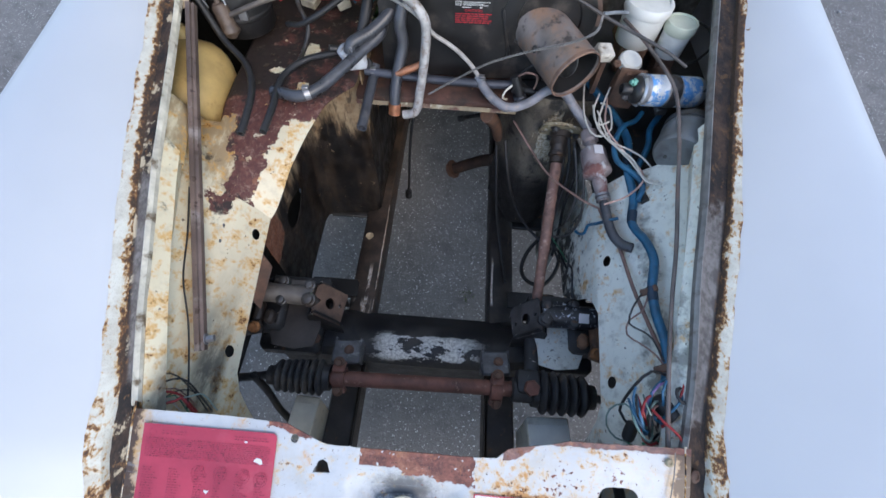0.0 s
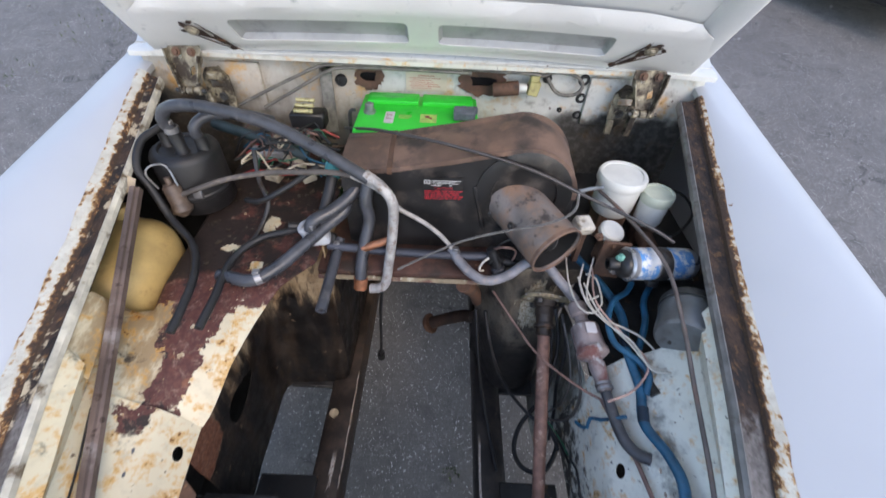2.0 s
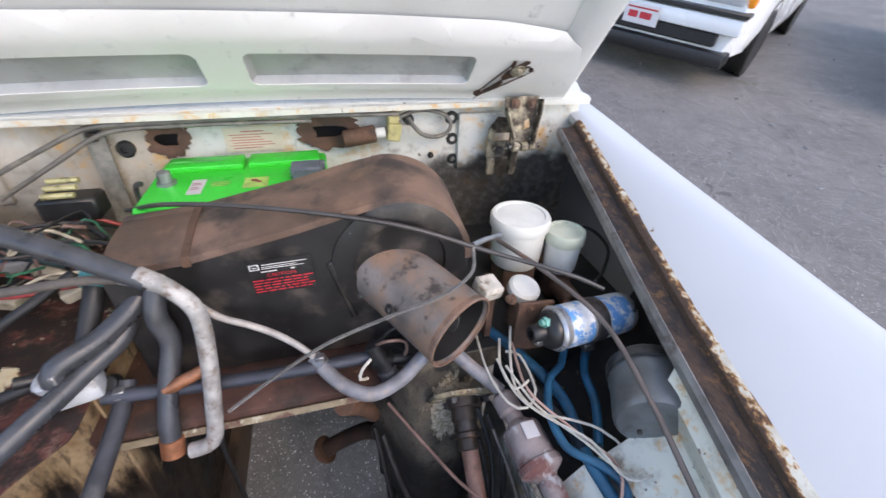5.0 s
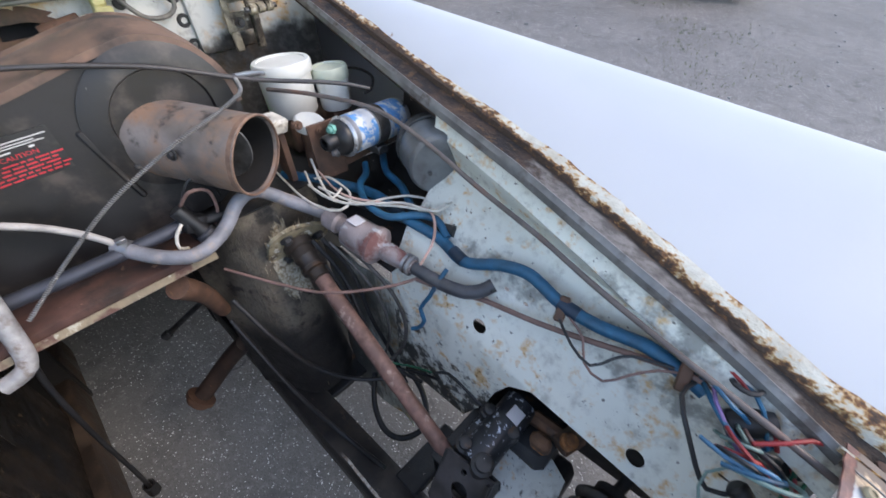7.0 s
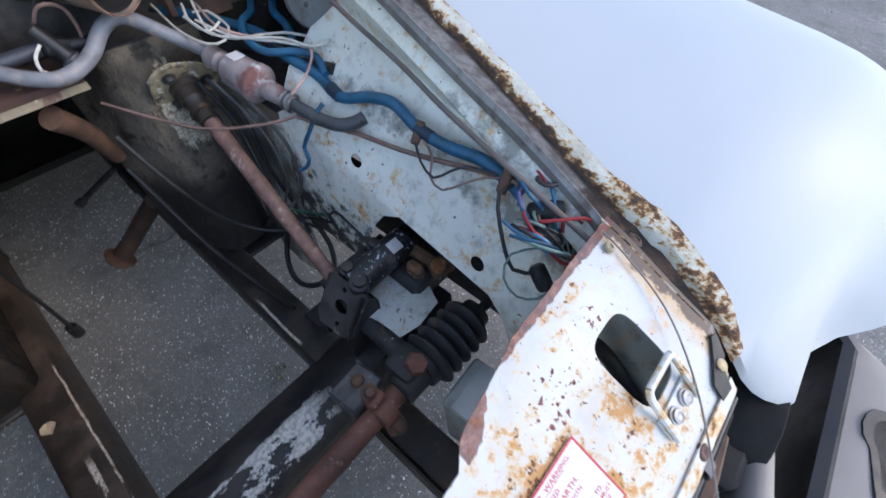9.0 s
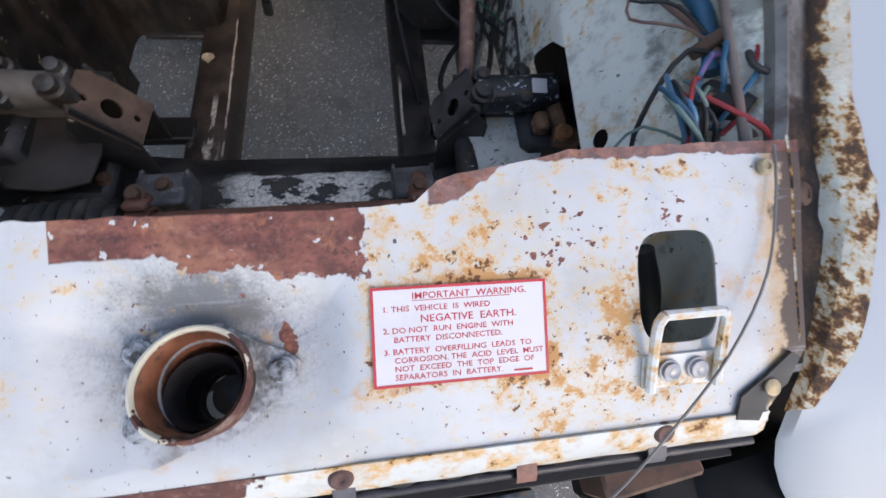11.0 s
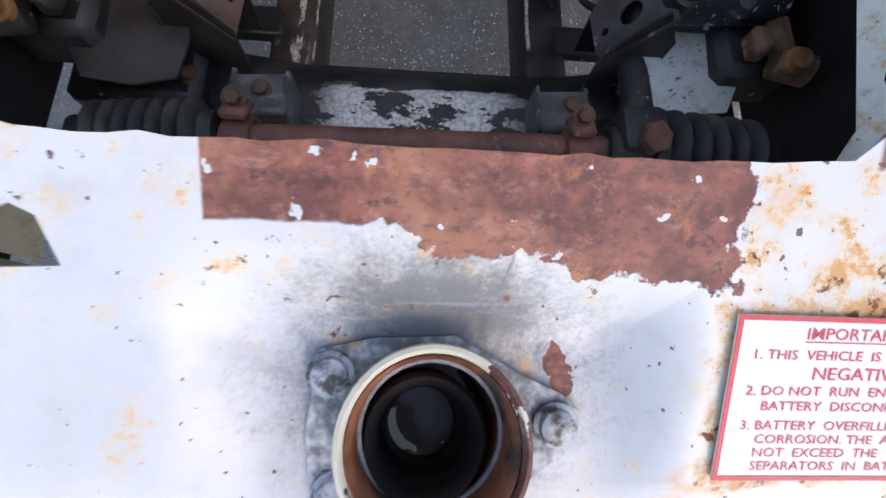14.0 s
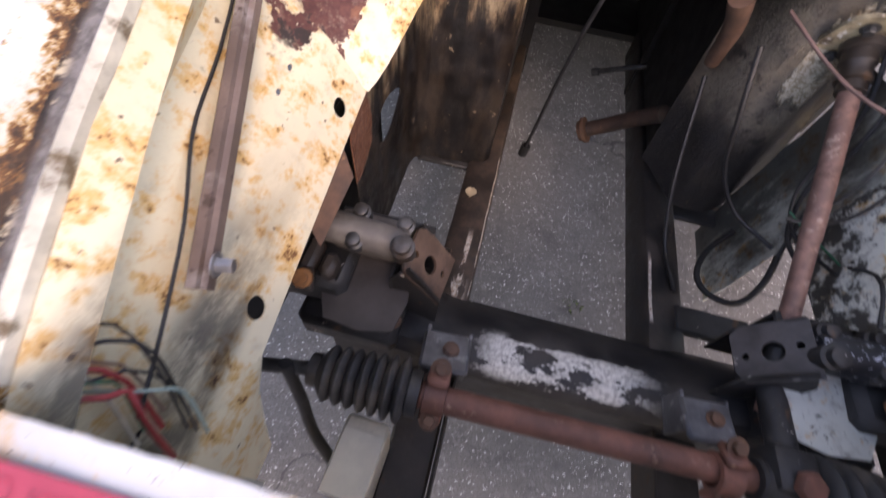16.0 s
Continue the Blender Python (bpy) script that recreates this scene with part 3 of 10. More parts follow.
def flange_material():
    """Cream strip beside the paint: rust creeps out of the crease and in from the ragged outer edge."""
    n = Nodes("rusted_flange")
    k, y = edge_gap(n), n.axis(1)
    a, b, f = n.noise(48, 7, 0.7, (1, 0.55, 1)), n.noise(120, 6, 0.7, (1, 0.7, 1), 4.0), n.noise(260, 3, 0.6)
    d = n.math("ADD", n.math("MULTIPLY", a, 0.36), n.math("MULTIPLY", b, 0.64))
    d = n.math("ADD", d, n.math("MULTIPLY", n.math("SUBTRACT", n.noise(12, 3, 0.5, shift=14.0), 0.5), 0.26))
    d = n.math("ADD", d, n.step(k, 0.007, -0.003, -0.02, 0.17))
    d = n.math("ADD", d, n.step(k, 0.0105, 0.0155, 0.0, 0.055))
    d = n.math("ADD", d, n.math("MULTIPLY", n.step(y, 0.38, 0.6, 0.0, 0.07), n.step(n.axis(0), -0.1, 0.1, 0.25, 1.0)))
    d = n.math("ADD", d, n.math("ADD", n.step(y, 0.1, -0.06, 0.0, 0.045), n.step(n.axis(0), -0.1, 0.1, -0.035, 0.0)))
    c = n.mix(n.step(n.noise(30, 4, 0.6, shift=6.0), 0.35, 0.7), (0.64, 0.63, 0.55), (0.5, 0.47, 0.39))
    c = n.mix(n.math("MULTIPLY", n.step(d, 0.5, 0.56), 0.85), c, (0.5, 0.28, 0.08))
    c = n.mix(n.step(d, 0.545, 0.585), c, (0.17, 0.075, 0.03))
    c = n.mix(n.math("MULTIPLY", n.step(d, 0.585, 0.64), 0.9), c, (0.045, 0.03, 0.022))
    c = n.mix(n.math("MULTIPLY", n.step(f, 0.5, 0.8), 0.3), c, (0.24, 0.15, 0.08))
    return n.done(c, 0.8, 0.0, n.math("ADD", b, n.math("MULTIPLY", f, 0.4)), 0.8, 0.004)


def seam_material():
    """Trough between the crease and the drain channel: bare grey metal in the middle of its length, brown-black rust at both ends."""
    n = Nodes("dark_rusted_seam")
    y = n.axis(1)
    a, b, f = n.noise(50, 7, 0.7, (1, 0.4, 1)), n.noise(90, 6, 0.68, (1, 0.5, 1), 4.0), n.noise(260, 3, 0.6)
    grey = n.mix(n.step(b, 0.35, 0.65), (0.22, 0.205, 0.192), (0.1, 0.09, 0.083))
    rust = n.mix(n.step(a, 0.4, 0.62), (0.013, 0.01, 0.009), (0.062, 0.036, 0.023))
    rust = n.mix(n.math("MULTIPLY", n.step(b, 0.56, 0.64), n.step(n.axis(0), -0.1, 0.1, 0.8, 0.45)), rust, (0.2, 0.1, 0.036))
    rust = n.mix(n.math("MULTIPLY", n.step(n.noise(40, 6, 0.7, (1, 0.6, 1), 22.0), 0.54, 0.6), n.step(n.axis(0), 0.1, -0.1)), rust, (0.5, 0.42, 0.29))
    m = n.math("ADD", n.math("ADD", n.step(y, 0.36, 0.5, 0.0, 0.4), n.step(y, 0.12, 0.06, 0.0, 0.4)), n.math("MULTIPLY", n.math("SUBTRACT", n.noise(14, 6, 0.7, (1, 0.6, 1), 9.0), 0.5), 0.9))
    m = n.math("MAXIMUM", n.step(m, 0.1, 0.2), n.step(edge_gap(n), -0.009, -0.004))
    c = n.mix(m, grey, rust)
    return n.done(c, 0.75, 0.0, n.math("ADD", b, n.math("MULTIPLY", f, 0.4)), 0.7, 0.004)


def gutter_material():
    """Rotten end of the slam panel: black-brown scale, golden rust and islands of cream paint."""
    n = Nodes("rotten_gutter")
    a, b, f = n.noise(27, 7, 0.72, (1, 0.6, 0.8), 2.0), n.noise(70, 6, 0.7, shift=4.0), n.noise(230, 3, 0.6)
    d = n.math("ADD", n.math("MULTIPLY", a, 0.65), n.math("MULTIPLY", b, 0.35))
    c = n.mix(n.step(b, 0.4, 0.65), (0.66, 0.61, 0.5), (0.52, 0.44, 0.3))
    c = n.mix(n.step(d, 0.47, 0.5), c, (0.5, 0.27, 0.07))
    c = n.mix(n.step(d, 0.495, 0.525), c, (0.17, 0.075, 0.025))
    c = n.mix(n.step(d, 0.525, 0.55), c, n.mix(n.step(f, 0.4, 0.7), (0.012, 0.009, 0.008), (0.05, 0.03, 0.02)))
    return n.done(c, 0.75, 0.0, n.math("ADD", d, n.math("MULTIPLY", f, 0.3)), 0.8, 0.004)


def wall_material():
    """Footwell wall: tan old paint under the deck's edge, running down into black; bare primer at the front."""
    n = Nodes("greasy_wall_paint")
    z, run, fine = n.axis(2), n.noise(16, 6, 0.68, (1, 1, 0.18)), n.noise(150, 4, 0.65)
    c = n.mix(n.step(n.noise(20, 5, 0.65, shift=3.0), 0.35, 0.65), (0.42, 0.32, 0.2), (0.24, 0.15, 0.08))
    c = n.mix(n.math("MULTIPLY", n.step(n.noise(70, 5, 0.65, (1, 1, 0.3), 6.0), 0.5, 0.62), 0.8), c, (0.05, 0.035, 0.025))
    primer = n.math("MULTIPLY", n.step(n.math("ADD", n.axis(1), n.math("MULTIPLY", n.noise(40, 5, 0.6), 0.03)), 0.497, 0.494), n.step(n.math("ADD", z, n.math("MULTIPLY", n.noise(30, 5, 0.6), 0.06)), 0.5, 0.505))
    c = n.mix(primer, c, n.mix(n.step(fine, 0.4, 0.65), (0.16, 0.06, 0.035), (0.3, 0.14, 0.08)))
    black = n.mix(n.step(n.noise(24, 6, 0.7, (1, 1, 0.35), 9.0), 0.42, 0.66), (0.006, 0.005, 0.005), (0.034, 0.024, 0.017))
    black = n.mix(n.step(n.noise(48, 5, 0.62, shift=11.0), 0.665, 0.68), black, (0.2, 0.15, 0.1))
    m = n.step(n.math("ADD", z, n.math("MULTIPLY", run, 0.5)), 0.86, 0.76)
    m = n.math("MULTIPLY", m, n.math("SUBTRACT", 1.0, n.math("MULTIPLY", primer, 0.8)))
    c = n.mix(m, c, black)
    return n.done(c, n.step(n.noise(30, 4, 0.6, shift=2.0), 0.35, 0.7, 0.35, 0.75), 0.0, n.math("ADD", run, n.math("MULTIPLY", fine, 0.5)), 0.5, 0.003)


def crusted_material():
    """Footwell front: brown road dirt, near-black towards the bottom, pale crust that has run down from the steering
    column's flange.
    """
    n = Nodes("crusted_brown_steel")
    x, z = n.axis(0), n.axis(2)
    big, run, fine = n.noise(13, 6, 0.66), n.noise(60, 6, 0.72, (1, 1, 0.22), 3.0), n.noise(190, 4, 0.7)
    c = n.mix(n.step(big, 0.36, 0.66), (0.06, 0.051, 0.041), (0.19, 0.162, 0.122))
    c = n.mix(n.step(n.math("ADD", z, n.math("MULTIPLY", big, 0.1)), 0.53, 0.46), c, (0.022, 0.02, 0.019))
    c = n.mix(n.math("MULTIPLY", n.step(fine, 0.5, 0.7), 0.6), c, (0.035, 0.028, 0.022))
    dx = n.math("DIVIDE", n.math("SUBTRACT", x, 0.262), 0.05)
    dz = n.math("DIVIDE", n.math("SUBTRACT", z, 0.585), 0.085)
    near = n.step(n.math("SQRT", n.math("ADD", n.math("MULTIPLY", dx, dx), n.math("MULTIPLY", dz, dz))), 0.5, 1.25, 0.2, -0.1)
    m = n.step(n.math("ADD", run, near), 0.56, 0.63)
    c = n.mix(m, c, n.mix(n.step(fine, 0.42, 0.62), (0.62, 0.56, 0.43), (0.3, 0.23, 0.14)))
    c = n.mix(n.math("MULTIPLY", n.step(n.noise(20, 5, 0.65, shift=8.0), 0.56, 0.68), 0.9), c, (0.02, 0.017, 0.015))
    return n.done(c, n.step(big, 0.35, 0.7, 0.5, 0.85), 0.0, n.math("ADD", n.math("ADD", run, fine), m), 0.8, 0.004)


def greasy_material(name, flecks=0.66, base=(0.018, 0.0172, 0.017)):
    n = Nodes(name)
    a, f = n.noise(14, 5, 0.6), n.noise(180, 4, 0.65)
    c = n.mix(n.step(a, 0.4, 0.75), base, tuple(v * 1.4 + 0.03 for v in base))
    c = n.mix(n.step(n.noise(30, 6, 0.62, shift=3.0), 0.6, 0.7), c, (0.1, 0.055, 0.03))
    c = n.mix(n.step(n.noise(55, 6, 0.7, shift=6.0), flecks, flecks + 0.03), c, (0.62, 0.6, 0.54))
    return n.done(c, n.step(a, 0.35, 0.7, 0.42, 0.75), 0.0, n.math("ADD", a, n.math("MULTIPLY", f, 0.5)), 0.45, 0.003)


def crossmember_material():
    n = Nodes("black_crossmember")
    a, f = n.noise(14, 5, 0.6), n.noise(160, 4, 0.65)
    c = n.mix(n.step(a, 0.4, 0.75), (0.016, 0.016, 0.018), (0.06, 0.054, 0.049))
    x = n.axis(0)
    where = n.math("MULTIPLY", n.step(x, -0.15, -0.09), n.step(x, 0.16, 0.08))
    where = n.math("MULTIPLY", where, n.math("MULTIPLY", n.step(n.axis(1), 0.25, 0.262), n.step(n.axis(1), 0.33, 0.31)))
    m = n.step(n.math("ADD", n.math("ADD", n.math("MULTIPLY", n.noise(14, 6, 0.68, (1, 2.4, 1), 1.7), 0.8), n.math("MULTIPLY", n.noise(95, 5, 0.72, shift=4.0), 0.2)), n.math("MULTIPLY", where, 0.12)), 0.55, 0.57)
    c = n.mix(n.math("MULTIPLY", m, where), c, n.mix(n.step(f, 0.4, 0.62), (0.72, 0.71, 0.66), (0.42, 0.41, 0.38)))
    return n.done(c, n.step(a, 0.35, 0.7, 0.4, 0.7), 0.0, n.math("ADD", a, n.math("MULTIPLY", f, 0.5)), 0.4, 0.003)


def asphalt_material():
    n = Nodes("asphalt")
    a, f = n.noise(1.1, 5, 0.6), n.noise(120, 4, 0.7)
    c = n.mix(n.step(a, 0.3, 0.7), (0.148, 0.137, 0.127), (0.205, 0.19, 0.175))
    c = n.mix(n.math("MULTIPLY", n.step(n.noise(11, 6, 0.7, shift=2.0), 0.45, 0.72), 0.75), c, (0.098, 0.091, 0.085))
    c = n.mix(n.math("MULTIPLY", n.step(n.noise(230, 4, 0.7, shift=4.0), 0.5, 0.66), 0.6), c, (0.085, 0.077, 0.07))
    c = n.mix(n.math("MULTIPLY", n.step(n.noise(75, 5, 0.7, shift=6.5), 0.52, 0.7), 0.45), c, (0.36, 0.335, 0.31))
    stones = n.cells(165.0)
    c = n.mix(n.math("MULTIPLY", n.step(stones, 0.36, 0.2), n.math("MULTIPLY", n.step(n.noise(95, 2, 0.5, shift=9.0), 0.52, 0.57), n.step(n.noise(9, 4, 0.6, shift=15.0), 0.38, 0.58, 0.25, 1.0))), c, (0.8, 0.78, 0.73))
    crack = n.cells(1.6, "Distance", "DISTANCE_TO_EDGE", 0.45)
    c = n.mix(n.math("MULTIPLY", n.math("MULTIPLY", n.step(crack, 0.014, 0.004), n.step(n.noise(1.4, 3, 0.5, shift=5.0), 0.52, 0.6)), 0.55), c, (0.035, 0.034, 0.033))
    moss = n.step(n.noise(2.6, 6, 0.7, shift=12.0), 0.66, 0.74)
    c = n.mix(n.math("MULTIPLY", moss, 0.6), c, (0.09, 0.1, 0.035))
    h = n.math("ADD", n.math("MULTIPLY", n.step(stones, 0.0, 0.5, 1.0, 0.0), 0.5), f)
    return n.done(c, n.step(f, 0.3, 0.7, 0.7, 0.95), 0.0, h, 0.6, 0.004)


PAINT = paint_material()
FLANGE = flange_material()
SEAM = seam_material()
GUTTER = gutter_material()
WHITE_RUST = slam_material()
LIP_RUST = rusted_paint("peeled_lip_paint", (0.62, 0.63, 0.6), 0.55, 0.06, 36.0, 0.45, lip_peel, grime=0.5)
CREAM_RUST = rusted_paint("cream_rusted_paint", (0.72, 0.64, 0.45), 0.562, 0.05, 34.0, 0.45, deck_peel, grime=0.3, dirt=deck_dirt, stain=deck_stain_shade)
MINT_PAINT = rusted_paint("dull_white_paint", (0.76, 0.77, 0.69), 0.6, 0.05, 30.0, 0.42, grime=0.55, dirt=wing_dirt_shade)
BONNET_UNDER = plain("bonnet_inside_paint", (0.74, 0.735, 0.715), 0.45, vary=0.08, scale=6, dirt=(0.38, 0.4, 0.4), dirt_at=(0.6, 0.78), dirt_scale=30, bump=0.06, spots=(0.2, 0.14, 0.08), spot_at=(0.74, 0.77), spot_scale=45)
FIREWALL_PAINT = rusted_paint("dirty_bulkhead_paint", (0.66, 0.655, 0.6), 0.6, 0.08, 16.0, 0.5, grime=0.75, dirt=firewall_dark, stain=firewall_stain)
GRIMY_PAINT = rusted_paint("grimy_white_paint", (0.4, 0.42, 0.38), 0.6, 0.08, 18.0, 0.5, lambda n: n.step(n.math("ADD", n.noise(12, 6, 0.65), n.math("MULTIPLY", n.axis(1), 0.7)), 0.86, 0.95), grime=1.0)
FOOTWELL_PAINT = wall_material()
BLACK_GREASE = greasy_material("black_greasy_steel")
BROWN_GREASE = greasy_material("brown_greasy_steel", 0.69, (0.035, 0.026, 0.02))
CROSS_BLACK = crossmember_material()
ASPHALT = asphalt_material()
# near-black that stands in for the shade of unlit hollows
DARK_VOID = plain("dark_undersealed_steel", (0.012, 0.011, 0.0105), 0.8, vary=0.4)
RUST_RED = plain("red_rusted_steel", (0.2, 0.085, 0.06), 0.68, vary=0.35, scale=30, dirt=(0.09, 0.045, 0.035), spots=(0.33, 0.2, 0.14), spot_at=(0.62, 0.72))
RUST_BROWN = plain("brown_rusted_steel", (0.13, 0.07, 0.045), 0.75, vary=0.4, scale=30, dirt=(0.045, 0.03, 0.024), spots=(0.25, 0.13, 0.06))
RUST_ORANGE = plain("orange_rusted_iron", (0.33, 0.14, 0.05), 0.85, vary=0.4, scale=60, dirt=(0.1, 0.05, 0.03))
RUBBER = plain("weathered_grey_rubber", (0.055, 0.058, 0.067), 0.36, vary=0.35, scale=30, dirt=(0.12, 0.115, 0.115), dirt_at=(0.56, 0.8), bump=0.15)
BLACK_RUBBER = plain("black_rubber", (0.018, 0.018, 0.019), 0.55, vary=0.4, scale=40, dirt=(0.07, 0.062, 0.055), dirt_at=(0.56, 0.8), bump=0.15)
BLACK_PLASTIC = plain("black_plastic", (0.017, 0.017, 0.018), 0.42, vary=0.3, scale=50, dirt=(0.06, 0.055, 0.05), dirt_at=(0.58, 0.8), bump=0.1)
DULL_STEEL = plain("dull_grey_steel", (0.36, 0.36, 0.37), 0.42, 0.75, vary=0.3, scale=40, dirt=(0.12, 0.09, 0.07), dirt_at=(0.55, 0.72))
DARK_STEEL = plain("dark_steel", (0.1, 0.1, 0.1), 0.5, 0.6, vary=0.4, scale=60, dirt=(0.06, 0.045, 0.035))
BRASS = plain("zinc_yellow_steel", (0.36, 0.32, 0.24), 0.55, 0.25, vary=0.4, scale=60, dirt=(0.1, 0.07, 0.045), dirt_at=(0.48, 0.68), dirt_scale=45)
HINGE_ZINC = plain("dirty_olive_zinc", (0.3, 0.26, 0.18), 0.55, 0.2, vary=0.5, scale=45, dirt=(0.05, 0.038, 0.028), dirt_at=(0.42, 0.58), dirt_scale=32, spots=(0.5, 0.47, 0.38), spot_at=(0.6, 0.7))
COPPER = plain("bare_copper", (0.56, 0.24, 0.13), 0.45, 0.7, vary=0.3, scale=70, dirt=(0.2, 0.09, 0.06), dirt_at=(0.5, 0.75), dirt_scale=50)
PALE_PIPE = plain("pale_oxidised_pipe", (0.4, 0.385, 0.37), 0.5, 0.15, vary=0.35, scale=50, dirt=(0.17, 0.12, 0.09), dirt_at=(0.5, 0.7), dirt_scale=60)
MILK_PLASTIC = plain("milky_white_plastic", (0.72, 0.72, 0.67), 0.4, vary=0.1, scale=20, dirt=(0.5, 0.47, 0.38), dirt_at=(0.6, 0.85), bump=0.05)
YELLOW_PLASTIC = plain("yellowed_plastic", (0.54, 0.37, 0.14), 0.45, vary=0.25, scale=12, dirt=(0.27, 0.16, 0.06), dirt_at=(0.55, 0.8), bump=0.08)
GREEN_PLASTIC = plain("bright_green_plastic", (0.015, 0.62, 0.05), 0.35, vary=0.1, scale=10, bump=0.04)
BLUE_CABLE = plain("blue_cable_sheath", (0.014, 0.1, 0.185), 0.45, vary=0.35, scale=45, dirt=(0.03, 0.06, 0.09), dirt_at=(0.52, 0.75), bump=0.12)
WHITE_CABLE = plain("white_cable_sheath", (0.6, 0.57, 0.5), 0.5, vary=0.2, scale=60, dirt=(0.3, 0.22, 0.16), dirt_at=(0.55, 0.75))
RED_CABLE = plain("red_cable_sheath", (0.32, 0.028, 0.03), 0.45, vary=0.35)
GREEN_CABLE = plain("green_cable_sheath", (0.03, 0.16, 0.09), 0.45, vary=0.3)
BROWN_CABLE = plain("brown_cable_sheath", (0.2, 0.12, 0.1), 0.5, vary=0.3)
BLACK_CABLE = plain("black_cable_sheath", (0.02, 0.02, 0.021), 0.5, vary=0.3)
BEIGE_PLASTIC = plain("beige_plastic", (0.55, 0.48, 0.36), 0.5, vary=0.2, dirt=(0.25, 0.2, 0.14))
GREY_BUMPER = plain("faded_grey_bumper", (0.31, 0.275, 0.25), 0.75, vary=0.14, scale=6, bump=0.08)
CRUST = plain("crusty_yellowed_steel", (0.36, 0.3, 0.19), 0.75, vary=0.4, scale=50, dirt=(0.1, 0.075, 0.05), dirt_at=(0.5, 0.66), dirt_scale=40, spots=(0.66, 0.63, 0.56), spot_at=(0.58, 0.66), spot_scale=70)


# ---- the ground ----
def make_ground():
    bm = bmesh.new()
    ys = [-60, -25, -10, -4, -2, -1, 0, 1, 2, 3, 4, 5, 6, 8, 10, 14, 20, 35, 60]
    add_sheet(bm, [[(x, y, 0.0) for x in ys] for y in ys])
    return solo("ground", bm, ASPHALT, "worn grey asphalt with pale stones, cracks and moss", "asphalt ground", kind="structure")


make_ground()

HERE = CAR

# ---- the car's shell: edges of the bay, read along the car ----
EDGE_X = [(-0.2, 0.462), (-0.15, 0.415), (-0.1, 0.39), (-0.05, 0.386), (0.0, 0.392), (1.03, 0.575), (1.7, 0.62)]
EDGE_Z = [(-0.2, 0.49), (-0.15, 0.535), (-0.1, 0.585), (0.0, 0.652), (0.08, 0.686), (0.2, 0.728), (0.3, 0.76), (0.42, 0.792), (0.5, 0.808), (0.62, 0.832), (1.03, 0.925), (1.7, 1.0)]
RIDGE_X = [(-0.2, 0.722), (0.0, 0.7), (1.0, 0.598), (1.12, 0.607), (1.7, 0.66)]
RIDGE_Z = [(-0.2, 0.628), (-0.17, 0.682), (-0.12, 0.728), (-0.05, 0.757), (0.0, 0.768), (1.03, 0.934), (1.7, 1.005)]


def edge(y):
    return table(EDGE_X, y), table(EDGE_Z, y)


